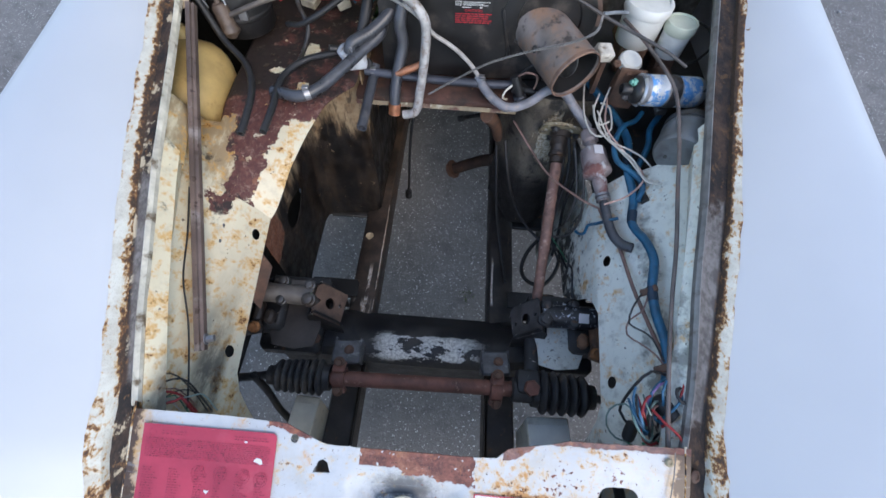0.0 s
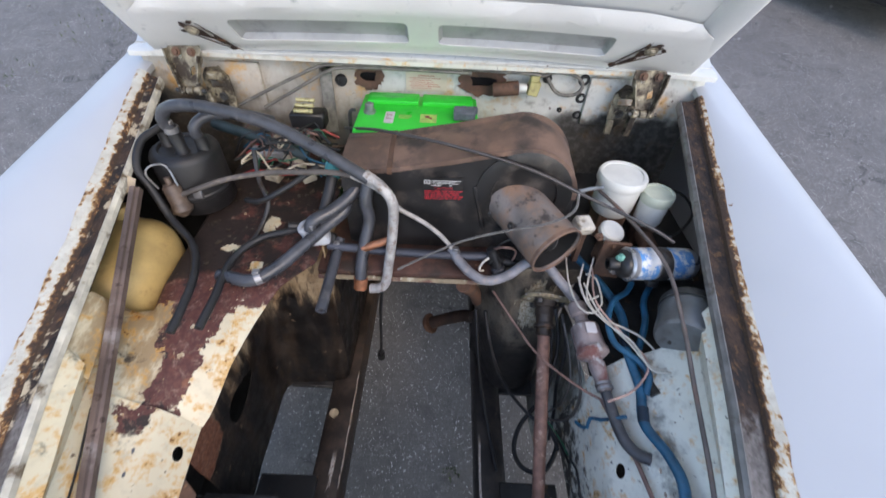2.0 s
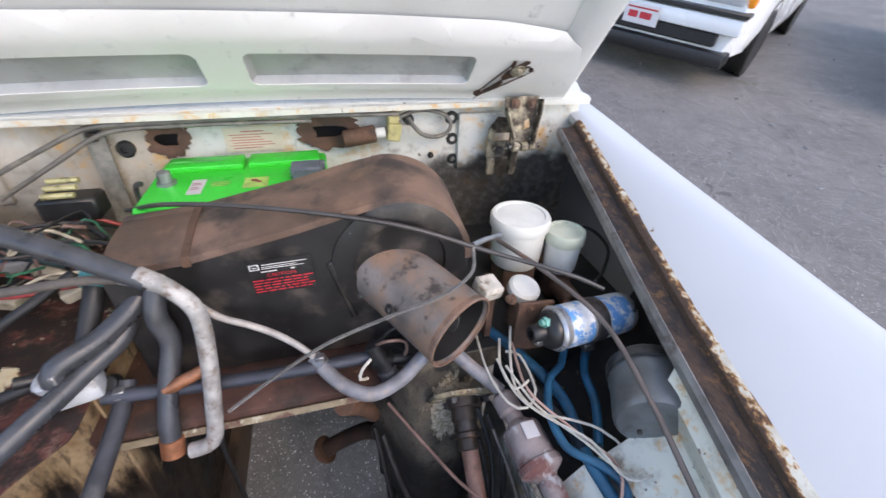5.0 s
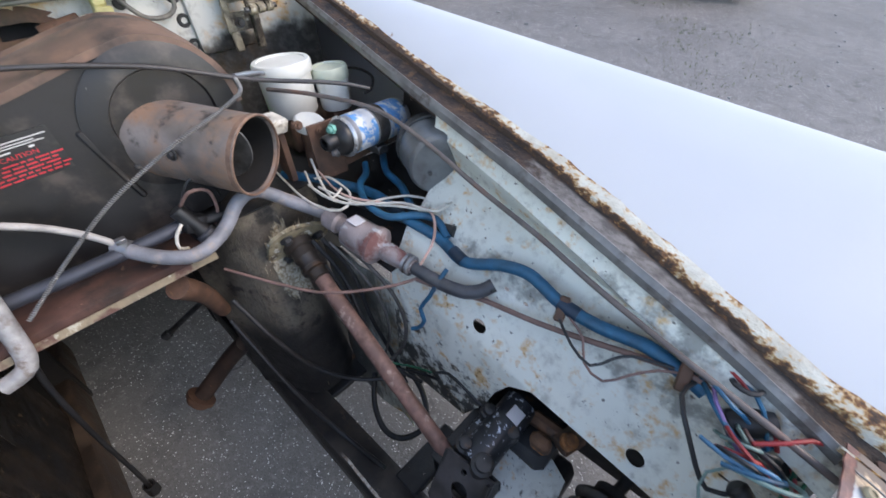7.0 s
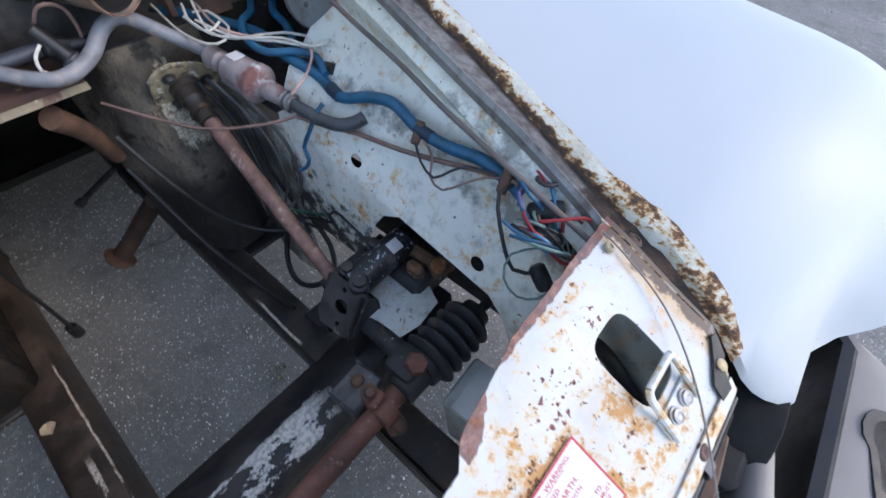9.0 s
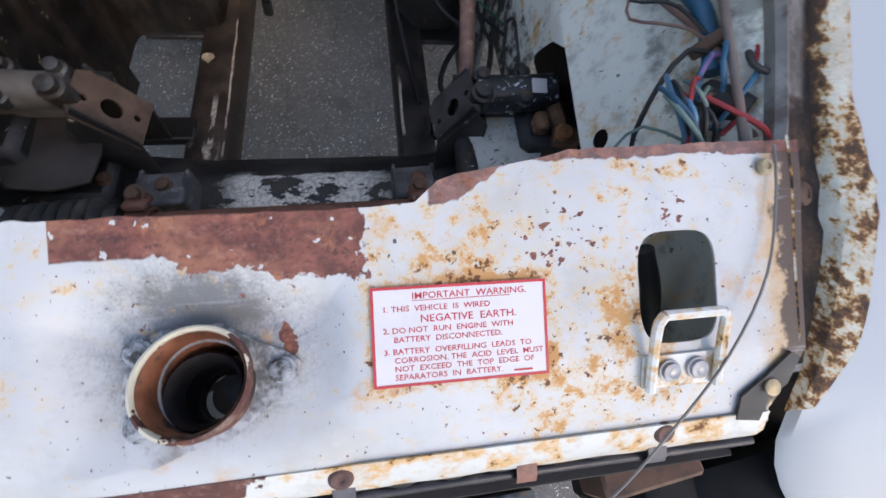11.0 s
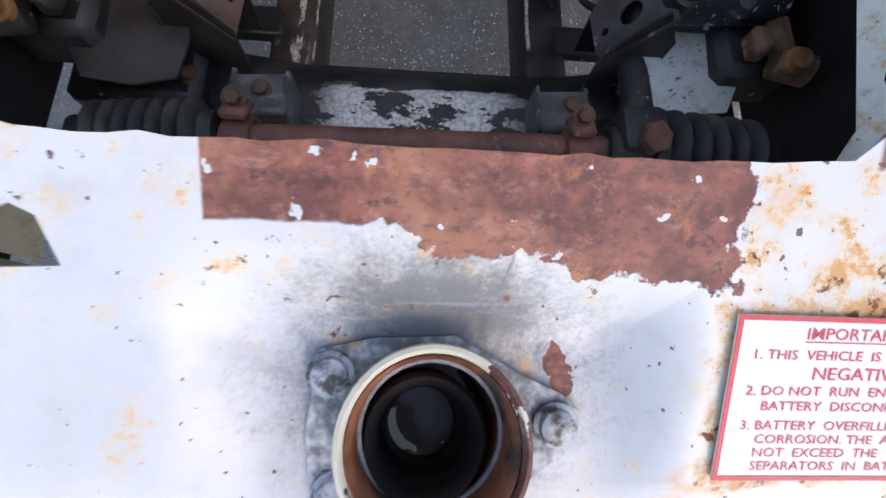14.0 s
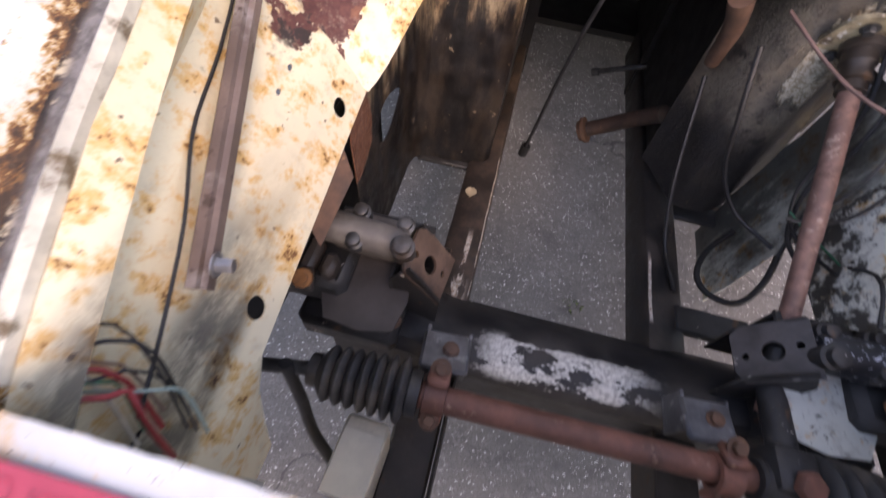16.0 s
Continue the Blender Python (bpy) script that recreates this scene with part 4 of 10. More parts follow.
def make_wing(s):
    top = thing("front_wing", (s * 0.6, 0.4, 0.3), "glossy white curved front wing with a rusted inner edge", "car wing", group="front wings")
    bm, rows = bmesh.new(), []
    ys = [-0.2 + k * 0.02 for k in range(12)] + [0.06 + k * 0.06 for k in range(28)]
    for y in ys:
        x0, z0 = edge(y)
        zr, xr = table(RIDGE_Z, y), table(RIDGE_X, y)
        u0 = (0.006 + 0.014 * smooth01(0.14, -0.03, y) - (0.019 * smooth01(-0.05, -0.13, y) if s > 0 else 0.0)) / (xr - x0)   # the paint stops short of the rim
        zs = z0 + (zr - z0) * (1 - (1 - u0) ** 1.9)
        row = [(s * (x0 + u0 * (xr - x0) - 0.001), y, zs - 0.012), (s * (x0 + u0 * (xr - x0)), y, zs)]
        for k in range(1, 13):
            u = u0 + (1 - u0) * k / 12
            row.append((s * (x0 + (xr - x0) * u), y, z0 + (zr - z0) * (1 - max(0.0, 1 - u) ** 1.9)))
        for k in range(1, 9):
            a = k / 8 * math.pi / 2
            row.append((s * (xr + (0.757 - xr) * math.sin(a)), y, zr - 0.16 * (1 - math.cos(a))))
        row += [(s * 0.76, y, 0.54), (s * 0.758, y, 0.48)]
        rows.append(row)
    rows = [[(x, y + smooth01(-0.12, -0.2, y) * (0.022 * math.exp(-((abs(x) - 0.51) / 0.035) ** 2) - 0.035 * smooth01(0.5, 0.6, abs(x))), z) for x, y, z in r] for r in rows]   # scooped round the headlamp
    add_sheet(bm, rows if s > 0 else [r[::-1] for r in rows], 0.0012)
    part("skin", bm, PAINT, top)
    # rusted flange beside the paint, uneven along its length
    bm, rows = bmesh.new(), []
    for k in range(123):
        y = -0.2 + k * 0.0101
        if s > 0 and y < -0.1:   # on this side the flange dies out before the nose
            continue
        x0, z0 = edge(y)
        w = [noise.noise(Vector((y * 60, j * 3.1, s * 5))) * 0.0022 for j in range(5)]
        rag = 0.5 * w[0] + 0.0035 * noise.noise(Vector((y * 17, 2.0, s * 3))) + 0.0018 * noise.noise(Vector((y * 140, 5.0, s)))
        # towards the nose the flange swings out over the wing
        fade = smooth01(-0.05, -0.13, y) if s > 0 else 0.0
        e = smooth01(0.14, -0.03, y) * (1 - fade)
        zr, xr = table(RIDGE_Z, y), table(RIDGE_X, y)

        def on_wing(x, lift):
            u = max(0.0, (x - x0) / (xr - x0))
            return (s * x, y, z0 + (zr - z0) * (1 - max(0.0, 1 - u) ** 1.9) + lift)

        back = smooth01(0.35, 0.6, y)
        xo, xi = x0 + (0.017 if s < 0 else 0.0145 - 0.004 * back - 0.012 * fade) + 0.016 * e + rag, x0 - 0.003 + 0.016 * e + w[1] * 0.6
        lip = x0 - (0.0205 if s < 0 else 0.0305) + (0.005 if s < 0 else 0.011) * smooth01(0.32, 0.12, y)
        rows.append([on_wing(xo + (xi - xo) * q, 0.0012 + 0.0014 * math.sin(3.14 * q) + w[1] * 0.3 * math.sin(3.14 * q)) for q in (0.0, 0.15, 0.35, 0.6, 0.85)] + [(s * xi, y, on_wing(xi, 0)[2] - 0.005 - 0.004 * e + w[2]), (s * (xi * 0.55 + lip * 0.45), y, z0 - 0.008 + w[3]), (s * (lip + 0.002), y, z0 - 0.009 + w[4]), (s * (lip + 0.001), y, z0 - 0.03)])
    add_sheet(bm, [r[:6] for r in rows] if s > 0 else [r[:6][::-1] for r in rows], 0.0015)
    part("flange", bm, FLANGE, top, "flaking rust-stained cream flange")
    bm = bmesh.new()
    inner = [r[5:] for r in rows if r[0][1] > (-0.07 if s > 0 else -0.15)]
    add_sheet(bm, inner if s > 0 else [r[::-1] for r in inner], 0.0015)
    part("seam", bm, SEAM, top, "dark rusted seam")
    # drain channel of bare metal
    bm, rows = bmesh.new(), []
    for k in range(60):
        y = 0.065 + k * 0.0163
        x0, z0 = edge(y)
        lip = x0 - (0.0205 if s < 0 else 0.0305) + (0.005 if s < 0 else 0.011) * smooth01(0.32, 0.12, y)
        w = 0.0006 * noise.noise(Vector((y * 25, s, 4)))
        rows.append([(s * lip, y, z0 - 0.024), (s * (lip - 0.001), y, z0 - 0.003 + w), (s * (lip - 0.003), y, z0 - 0.002 + w), (s * (lip - 0.0045 - w), y, z0 - 0.005), (s * (lip - 0.0072), y, z0 - 0.008), (s * (lip - 0.0078), y, z0 - 0.017)])
    add_sheet(bm, rows if s > 0 else [r[::-1] for r in rows], 0.0012)
    part("drain_channel", bm, plain("dull_channel", (0.22, 0.215, 0.21), 0.5, 0.3, vary=0.3, scale=30, dirt=(0.12, 0.1, 0.09), dirt_at=(0.5, 0.68), dirt_scale=30) if s > 0 else plain("painted_channel", (0.62, 0.58, 0.48), 0.45, 0.0, vary=0.3, scale=30, dirt=(0.14, 0.1, 0.06), dirt_at=(0.52, 0.66), dirt_scale=35), top, "narrow metal drain channel")
    # near-black sheet shuts the wheel space and stands in for its shade
    bm = bmesh.new()
    add_sheet(bm, [[(s * 0.42, y, 0.33), (s * 0.4, y, 0.45), (s * 0.372, y, 0.56)] for y in (0.0, 0.1, 0.2, 0.3, 0.42, 0.54)], 0.002)
    part("splash_shield", bm, DARK_VOID, top)


make_wing(1)
make_wing(-1)


def wing_section(y, u):
    """The inner wing's cross-section: u from 0 under the channel to 6 at the bottom."""
    x0, z0 = edge(y)
    d = y - 0.4
    rows = [(x0 - 0.024, z0 - 0.016), (x0 - 0.04, z0 - 0.04), (0.44 + 0.15 * d, 0.708 + 0.2 * d), (0.392 + 0.03 * d, 0.648 + 0.21 * d), (0.372, 0.63 + 0.22 * d), (0.334, 0.573 + 0.23 * d), (0.33 if y < 0.3 else 0.316, 0.4)]
    k = min(5, int(u))
    (xa, za), (xb, zb) = rows[k], rows[k + 1]
    return xa + (xb - xa) * (u - k), za + (zb - za) * (u - k)


def make_inner_wing(s, y_end, material, label):
    bm = bmesh.new()
    outer = [(0, 0.056), (2, 0.056), (4, 0.056), (6, 0.056), (6, 0.09), (5.6, 0.105), (5.2, 0.125), (5, 0.15), (5, 0.28)]
    outer += ([(5, 0.31), (5.14, 0.34), (5.36, 0.36), (5.6, 0.372), (5.8, 0.39), (6, 0.41), (6, y_end)] if y_end > 0.5 else [(5, 0.42), (5, y_end)]) + [(4, y_end), (2, y_end - 0.002), (0, y_end + 0.02)]
    holes = [ring_points(4.66, y, 0.13, 14, 0.0105)[::-1] for y in (0.183, 0.403)]
    holes += [ring_points(3.3, y, 0.09, 8, 0.004)[::-1] for y in (0.36, 0.39)]
    cuts = [("x", v) for v in (0.5, 1, 1.5, 2, 2.5, 3, 3.5, 4, 4.3, 5, 5.5)] + [("y", 0.056 + k * 0.03) for k in range(1, int((y_end - 0.056) / 0.03) + 1)]
    fill_outline(bm, outer, holes, cuts)
    for v in bm.verts:
        u, y = v.co.x, v.co.y
        x, z = wing_section(y, u)
        w = noise.noise(Vector((y * 9, u, s * 3))) * 0.003 * (1 if 1 < u < 4.2 else 0.2)
        v.co = (s * x, y, z + w)
    if s < 0:
        bmesh.ops.reverse_faces(bm, faces=bm.faces[:])
    thicken(bm, 0.0016)
    return solo("inner_wing", bm, material, label, "inner wing", group="inner wings", kind="structure")


make_inner_wing(1, 0.56, MINT_PAINT, "dull greenish-white inner wing panel with rust freckles and round holes")
make_inner_wing(-1, 0.45, CREAM_RUST, "cream inner wing panel freckled with orange rust")


def make_left_deck():
    bm, rows = bmesh.new(), []
    for k in range(48):
        y = 0.448 + k * 0.0138
        x0, z0 = edge(y)
        t = smooth01(0.43, 0.68, y)
        zin = 0.612 + 0.112 * smooth01(0.4, 0.67, y) + 0.04 * max(0, y - 0.67) - 0.036 * smooth01(0.53, 0.448, y)
        xin = table([(0.44, 0.335), (0.5, 0.3), (0.64, 0.232), (0.7, 0.18), (1.1, 0.178)], y)
        zm = 0.66 + 0.058 * t + 0.04 * max(0, y - 0.67)
        pts = [(x0 - 0.024, z0 - 0.016), (x0 - 0.04, z0 - 0.06), (0.447 + 0.08 * t, 0.718 + 0.012 * t), (0.40 + 0.03 * t, zm)]
        o = smooth01(0.55, 0.6, y)   # behind this the outer side is open over the tank
        low = [(0.447, zm - 0.03), (0.444, zm - 0.02), (0.44, zm - 0.008), (0.43, zm)]
        pts = [(px * (1 - o) + qx * o, pz * (1 - o) + qz * o) for (px, pz), (qx, qz) in zip(pts, low)]
        for j in range(1, 9):
            q = j / 8
            pts.append(((0.40 + 0.03 * t) * (1 - q) + xin * q, zm * (1 - q) + zin * q))
        rows.append([(-x, y, z + noise.noise(Vector((x * 18, y * 18, 2))) * 0.003) for x, z in pts])
    add_sheet(bm, [r[::-1] for r in rows], 0.0016)
    return solo("footwell_deck", bm, CREAM_RUST, "peeling deck over the footwell, cream paint over red-brown primer", "body panel", kind="structure")


make_left_deck()


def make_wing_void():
    # near-black sheet takes the place of the wing's shaded inside
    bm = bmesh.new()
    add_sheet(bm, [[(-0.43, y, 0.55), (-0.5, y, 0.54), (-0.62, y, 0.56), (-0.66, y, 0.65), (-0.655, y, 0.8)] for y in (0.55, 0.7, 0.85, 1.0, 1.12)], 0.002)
    solo("wing_liner", bm, DARK_VOID, "near-black sheet standing in for shade inside the wing", "body panel", kind="structure")


make_wing_void()


def make_left_footwell_wall():
    """The wall under the deck: along the car with its open slot, then across, then back along the tunnel."""
    bm = bmesh.new()
    slot = [(0.165 + 0.056 * math.cos(t), 0.465 + (0.03 - 0.016 * math.cos(t)) * math.sin(t)) for t in [2 * math.pi * k / 22 for k in range(22)]]
    fill_outline(bm, [(0.0, 0.24), (0.15, 0.24), (0.3, 0.24), (0.5, 0.24), (0.85, 0.24), (0.85, 0.722), (0.5, 0.72), (0.3, 0.7), (0.2, 0.66), (0.14, 0.642), (0.1, 0.615), (0.05, 0.572), (0.0, 0.565)], [slot], [("x", k * 0.025) for k in range(1, 34)] + [("y", 0.28 + k * 0.05) for k in range(9)])
    for v in bm.verts:
        a, z = v.co.x, v.co.y
        x = table([(0.0, 0.337), (0.1, 0.345), (0.28, 0.346), (0.3, 0.34), (0.33, 0.322), (0.46, 0.2), (0.49, 0.182), (0.85, 0.178)], a)
        y = table([(0.0, 0.4), (0.28, 0.68), (0.3, 0.698), (0.33, 0.712), (0.46, 0.715), (0.49, 0.725), (0.85, 1.08)], a)
        lean = smooth01(0.25, 0.33, a) * smooth01(0.52, 0.46, a)
        v.co = (-x, y + lean * 0.14 * (z - 0.25) + 0.004 * noise.noise(Vector((x * 15, y * 15, z * 15))), z)
    thicken(bm, 0.0016)
    solo("footwell_wall", bm, FOOTWELL_PAINT, "brown footwell wall, black towards the bottom, with a tall open slot", "body panel", kind="structure")
    # near-black sheet added so the slot opens onto painted shade
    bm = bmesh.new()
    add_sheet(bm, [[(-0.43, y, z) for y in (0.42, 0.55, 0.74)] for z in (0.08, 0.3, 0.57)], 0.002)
    return solo("wheel_arch_liner", bm, DARK_VOID, "near-black sheet painting the shade behind the wall's slot", "body panel", kind="structure")


make_left_footwell_wall()


def make_right_footwell():
    bm, rows = bmesh.new(), []
    for k in range(15):
        z = 0.27 + k * 0.03
        f = (0.69 - z) * 0.09
        row = []
        for j in range(13):
            a = j / 12
            x = 0.145 + 0.19 * a
            y = 0.742 + 0.12 * (1 - smooth01(0.0, 0.42, a)) ** 1.6 + 0.05 * smooth01(0.62, 1.0, a) * smooth01(0.66, 0.6, z) - f + noise.noise(Vector((x * 14, z * 14, 4))) * 0.006
            row.append((x, y, z))
        rows.append(row)
    add_sheet(bm, [r[::-1] for r in rows], 0.002)
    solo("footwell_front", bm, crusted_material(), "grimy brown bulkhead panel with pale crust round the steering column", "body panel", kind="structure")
    bm = bmesh.new()
    add_sheet(bm, [[(table([(0.34, 0.35), (0.43, 0.337), (0.5, 0.318), (0.74, 0.312)], y) + 0.03 * (z - 0.25) + 0.012 * noise.noise(Vector((y * 16, z * 16, 3))), y, z) for y in (0.555, 0.575, 0.6, 0.63, 0.66, 0.69, 0.735)] for z in (0.17, 0.25, 0.3, 0.35, 0.4, 0.43, 0.46, 0.49, 0.52, 0.56, 0.585)], 0.0)
    thicken(bm, 0.0016)
    solo("footwell_side", bm, rusted_paint("oil_stained_white", (0.6, 0.62, 0.55), 0.6, 0.06, 24.0, 0.5, grime=0.9, dirt=side_dirt_shade), "stained white side panel behind the damper", "body panel", kind="structure")
    bm = bmesh.new()
    add_sheet(bm, [[(x, y, 0.69 + 0.02 * (x - 0.17)) for x in (0.15, 0.25, 0.35, 0.45, 0.58)] for y in (0.742, 0.85, 0.95, 1.09)], 0.0016)
    add_sheet(bm, [[(0.326, y, 0.615), (0.36, y, 0.615), (0.47, y, 0.62), (0.53, y, 0.66), (0.56, y, 0.8)] for y in (0.552, 0.6, 0.68, 0.745)], 0.0016)
    add_sheet(bm, [[(x, 0.744, z) for x in (0.33, 0.45, 0.56)] for z in (0.6, 0.65, 0.692)], 0.0016)
    solo("pedal_deck", bm, BLACK_GREASE, "dark grimy deck under the brake reservoirs", "body panel", kind="structure")


make_right_footwell()


def make_heater_shelf():
    bm = bmesh.new()
    add_sheet(bm, [[(x, 0.722, z) for x in (-0.19, -0.08, 0.04, 0.16)] for z in (0.667, 0.682)] + [[(x, y, 0.684) for x in (-0.19, -0.08, 0.04, 0.16)] for y in (0.726, 0.8, 0.95, 1.09)], 0.002)
    add_sheet(bm, [[(x, y, 0.667) for x in (-0.19, -0.08, 0.04, 0.16)] for y in (0.724, 0.735)], 0.002)
    solo("heater_shelf", bm, plain("dark_red_rust", (0.1, 0.048, 0.036), 0.75, vary=0.4, scale=24, dirt=(0.035, 0.025, 0.02), dirt_at=(0.45, 0.68), dirt_scale=14, spots=(0.26, 0.15, 0.09), spot_at=(0.64, 0.74)), "rust-brown shelf with a folded front lip under the heater", "body panel", kind="structure")
    bm = bmesh.new()
    add_sheet(bm, [[(x, 0.7185 - 0.001 * k, z) for x in (-0.19, -0.1, 0.0, 0.08, 0.16)] for k, z in enumerate((0.6735, 0.67, 0.6655, 0.664))], 0.0015)
    solo("shelf_lip", bm, plain("olive_cream_edge", (0.25, 0.2, 0.13), 0.7, vary=0.35, scale=30, dirt=(0.12, 0.06, 0.045), dirt_at=(0.5, 0.62), dirt_scale=26, spots=(0.5, 0.46, 0.36), spot_at=(0.6, 0.7)), "worn olive-cream front edge of the heater shelf", "body panel", kind="structure")
    # tunnel sheets are near-black to paint in the shade behind the bay
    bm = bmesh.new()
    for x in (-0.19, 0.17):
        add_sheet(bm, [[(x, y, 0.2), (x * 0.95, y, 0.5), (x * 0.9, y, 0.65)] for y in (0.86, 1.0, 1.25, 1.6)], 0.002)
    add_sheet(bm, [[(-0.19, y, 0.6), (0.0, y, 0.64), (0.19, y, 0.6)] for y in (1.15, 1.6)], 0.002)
    solo("gearbox_tunnel", bm, DARK_VOID, "near-black gearbox tunnel, its shade put into the colour", "body panel", kind="structure")


make_heater_shelf()


def make_bulkhead():
    bm = bmesh.new()
    blot = [[(cx + r * (1 + 0.22 * noise.noise(Vector((math.cos(a) * 1.7 + cx * 9, math.sin(a) * 1.7, 3)))) * math.cos(a) * k, cz + r * (1 + 0.25 * noise.noise(Vector((math.cos(a) * 2 + cx * 9, math.sin(a) * 2, 7)))) * math.sin(a)) for a in [2 * math.pi * j / 20 for j in range(20)]] for cx, cz, r, k in ((-0.125, 0.918, 0.024, 1.15), (0.125, 0.912, 0.026, 1.9))]
    small = [ring_points(x, z, r, 12) for x, z, r in ((0.372, 0.905, 0.009), (-0.19, 0.9, 0.012))]
    fill_outline(bm, [(-0.6, 0.64), (0.6, 0.64), (0.6, 0.975), (-0.6, 0.975)], [b[::-1] for b in blot + small], [("x", -0.5 + 0.1 * k) for k in range(11)] + [("y", 0.75), ("y", 0.85)])
    for v in bm.verts:
        x, z = v.co.x, v.co.y
        v.co = (x, 1.098 + 0.03 * (abs(x) / 0.6) ** 2 * -1 + 0.002 * noise.noise(Vector((x * 8, z * 8, 1))), z)
    thicken(bm, 0.0018)
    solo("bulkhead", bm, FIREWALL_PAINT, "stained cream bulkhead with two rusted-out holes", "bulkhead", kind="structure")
    bm = bmesh.new()
    add_sheet(bm, [[(x, y - 0.03 * (abs(x) / 0.6) ** 2, z) for x in [-0.6 + 0.1 * k for k in range(13)]] for y, z in ((1.066, 0.958), (1.064, 0.968), (1.075, 0.973), (1.1, 0.973), (1.12, 0.985), (1.5, 1.02))], 0.0014)
    solo("scuttle", bm, rusted_paint("scuttle_paint", (0.66, 0.66, 0.62), 0.69, 0.05, 30.0, 0.4, grime=0.4), "white scuttle panel with a dirty front gutter", "scuttle panel", kind="structure")
    # unseen near-black panels added to keep light out from behind the bay
    for name, c, s in (("cabin_shell", (0, 1.35, 0.8), (1.15, 0.46, 0.3)), ("cabin_floor", (0, 2.05, 0.22), (1.4, 1.3, 0.02)), ("toe_board", (0.4, 1.2, 0.42), (0.5, 0.02, 0.5)), ("toe_board", (-0.4, 1.2, 0.42), (0.5, 0.02, 0.5))):
        bm = bmesh.new()
        add_box(bm, c, s, 0.0)
        solo(name, bm, DARK_VOID, "dark unseen cabin panel added to block light behind the bulkhead", "car body", kind="structure")
    # plain tail that closes the car behind the bonnet
    bm, rows = bmesh.new(), []
    for y, h, w in ((1.5, 1.02, 0.745), (1.8, 1.03, 0.745), (2.4, 0.99, 0.74), (2.9, 0.9, 0.72), (3.2, 0.78, 0.67), (3.28, 0.5, 0.64)):
        rows.append([(-w, y, 0.24), (-w, y, h * 0.7), (-w * 0.93, y, h * 0.94), (-w * 0.6, y, h), (0, y, h + 0.01), (w * 0.6, y, h), (w * 0.93, y, h * 0.94), (w, y, h * 0.7), (w, y, 0.24)])
    add_sheet(bm, rows, 0.002)
    solo("rear_body", bm, PAINT, "plain white closed tail of the car", "car body", kind="structure")


make_bulkhead()

# ---- the front slam panel ----
SLAM_Z = [(-0.135, 0.545), (-0.118, 0.575), (-0.108, 0.59), (-0.1, 0.597), (-0.088, 0.607), (-0.06, 0.63), (-0.02, 0.647), (0.0, 0.656), (0.045, 0.677), (0.07, 0.686)]


def slam_z(x, y):
    z = table(SLAM_Z, y)
    m = smooth01(-0.08, -0.046, x) * smooth01(0.09, 0.06, x) * smooth01(-0.099, -0.082, y) * smooth01(0.01, -0.012, y)
    return z * (1 - m) + (0.6245 + 0.23 * (y + 0.044)) * m


def slam_pose(x, y, lift=0.0, turn=0.0):
    """A pose that lies flat on the slam panel."""
    g = (table(SLAM_Z, y + 0.02) - table(SLAM_Z, y - 0.02)) / 0.04
    a = math.atan(g)
    return Matrix.Translation((x, y, table(SLAM_Z, y))) @ pose(0, 0, 0, math.degrees(a), 0, 0) @ Matrix.Translation((0, 0, lift)) @ pose(0, 0, 0, 0, 0, turn)


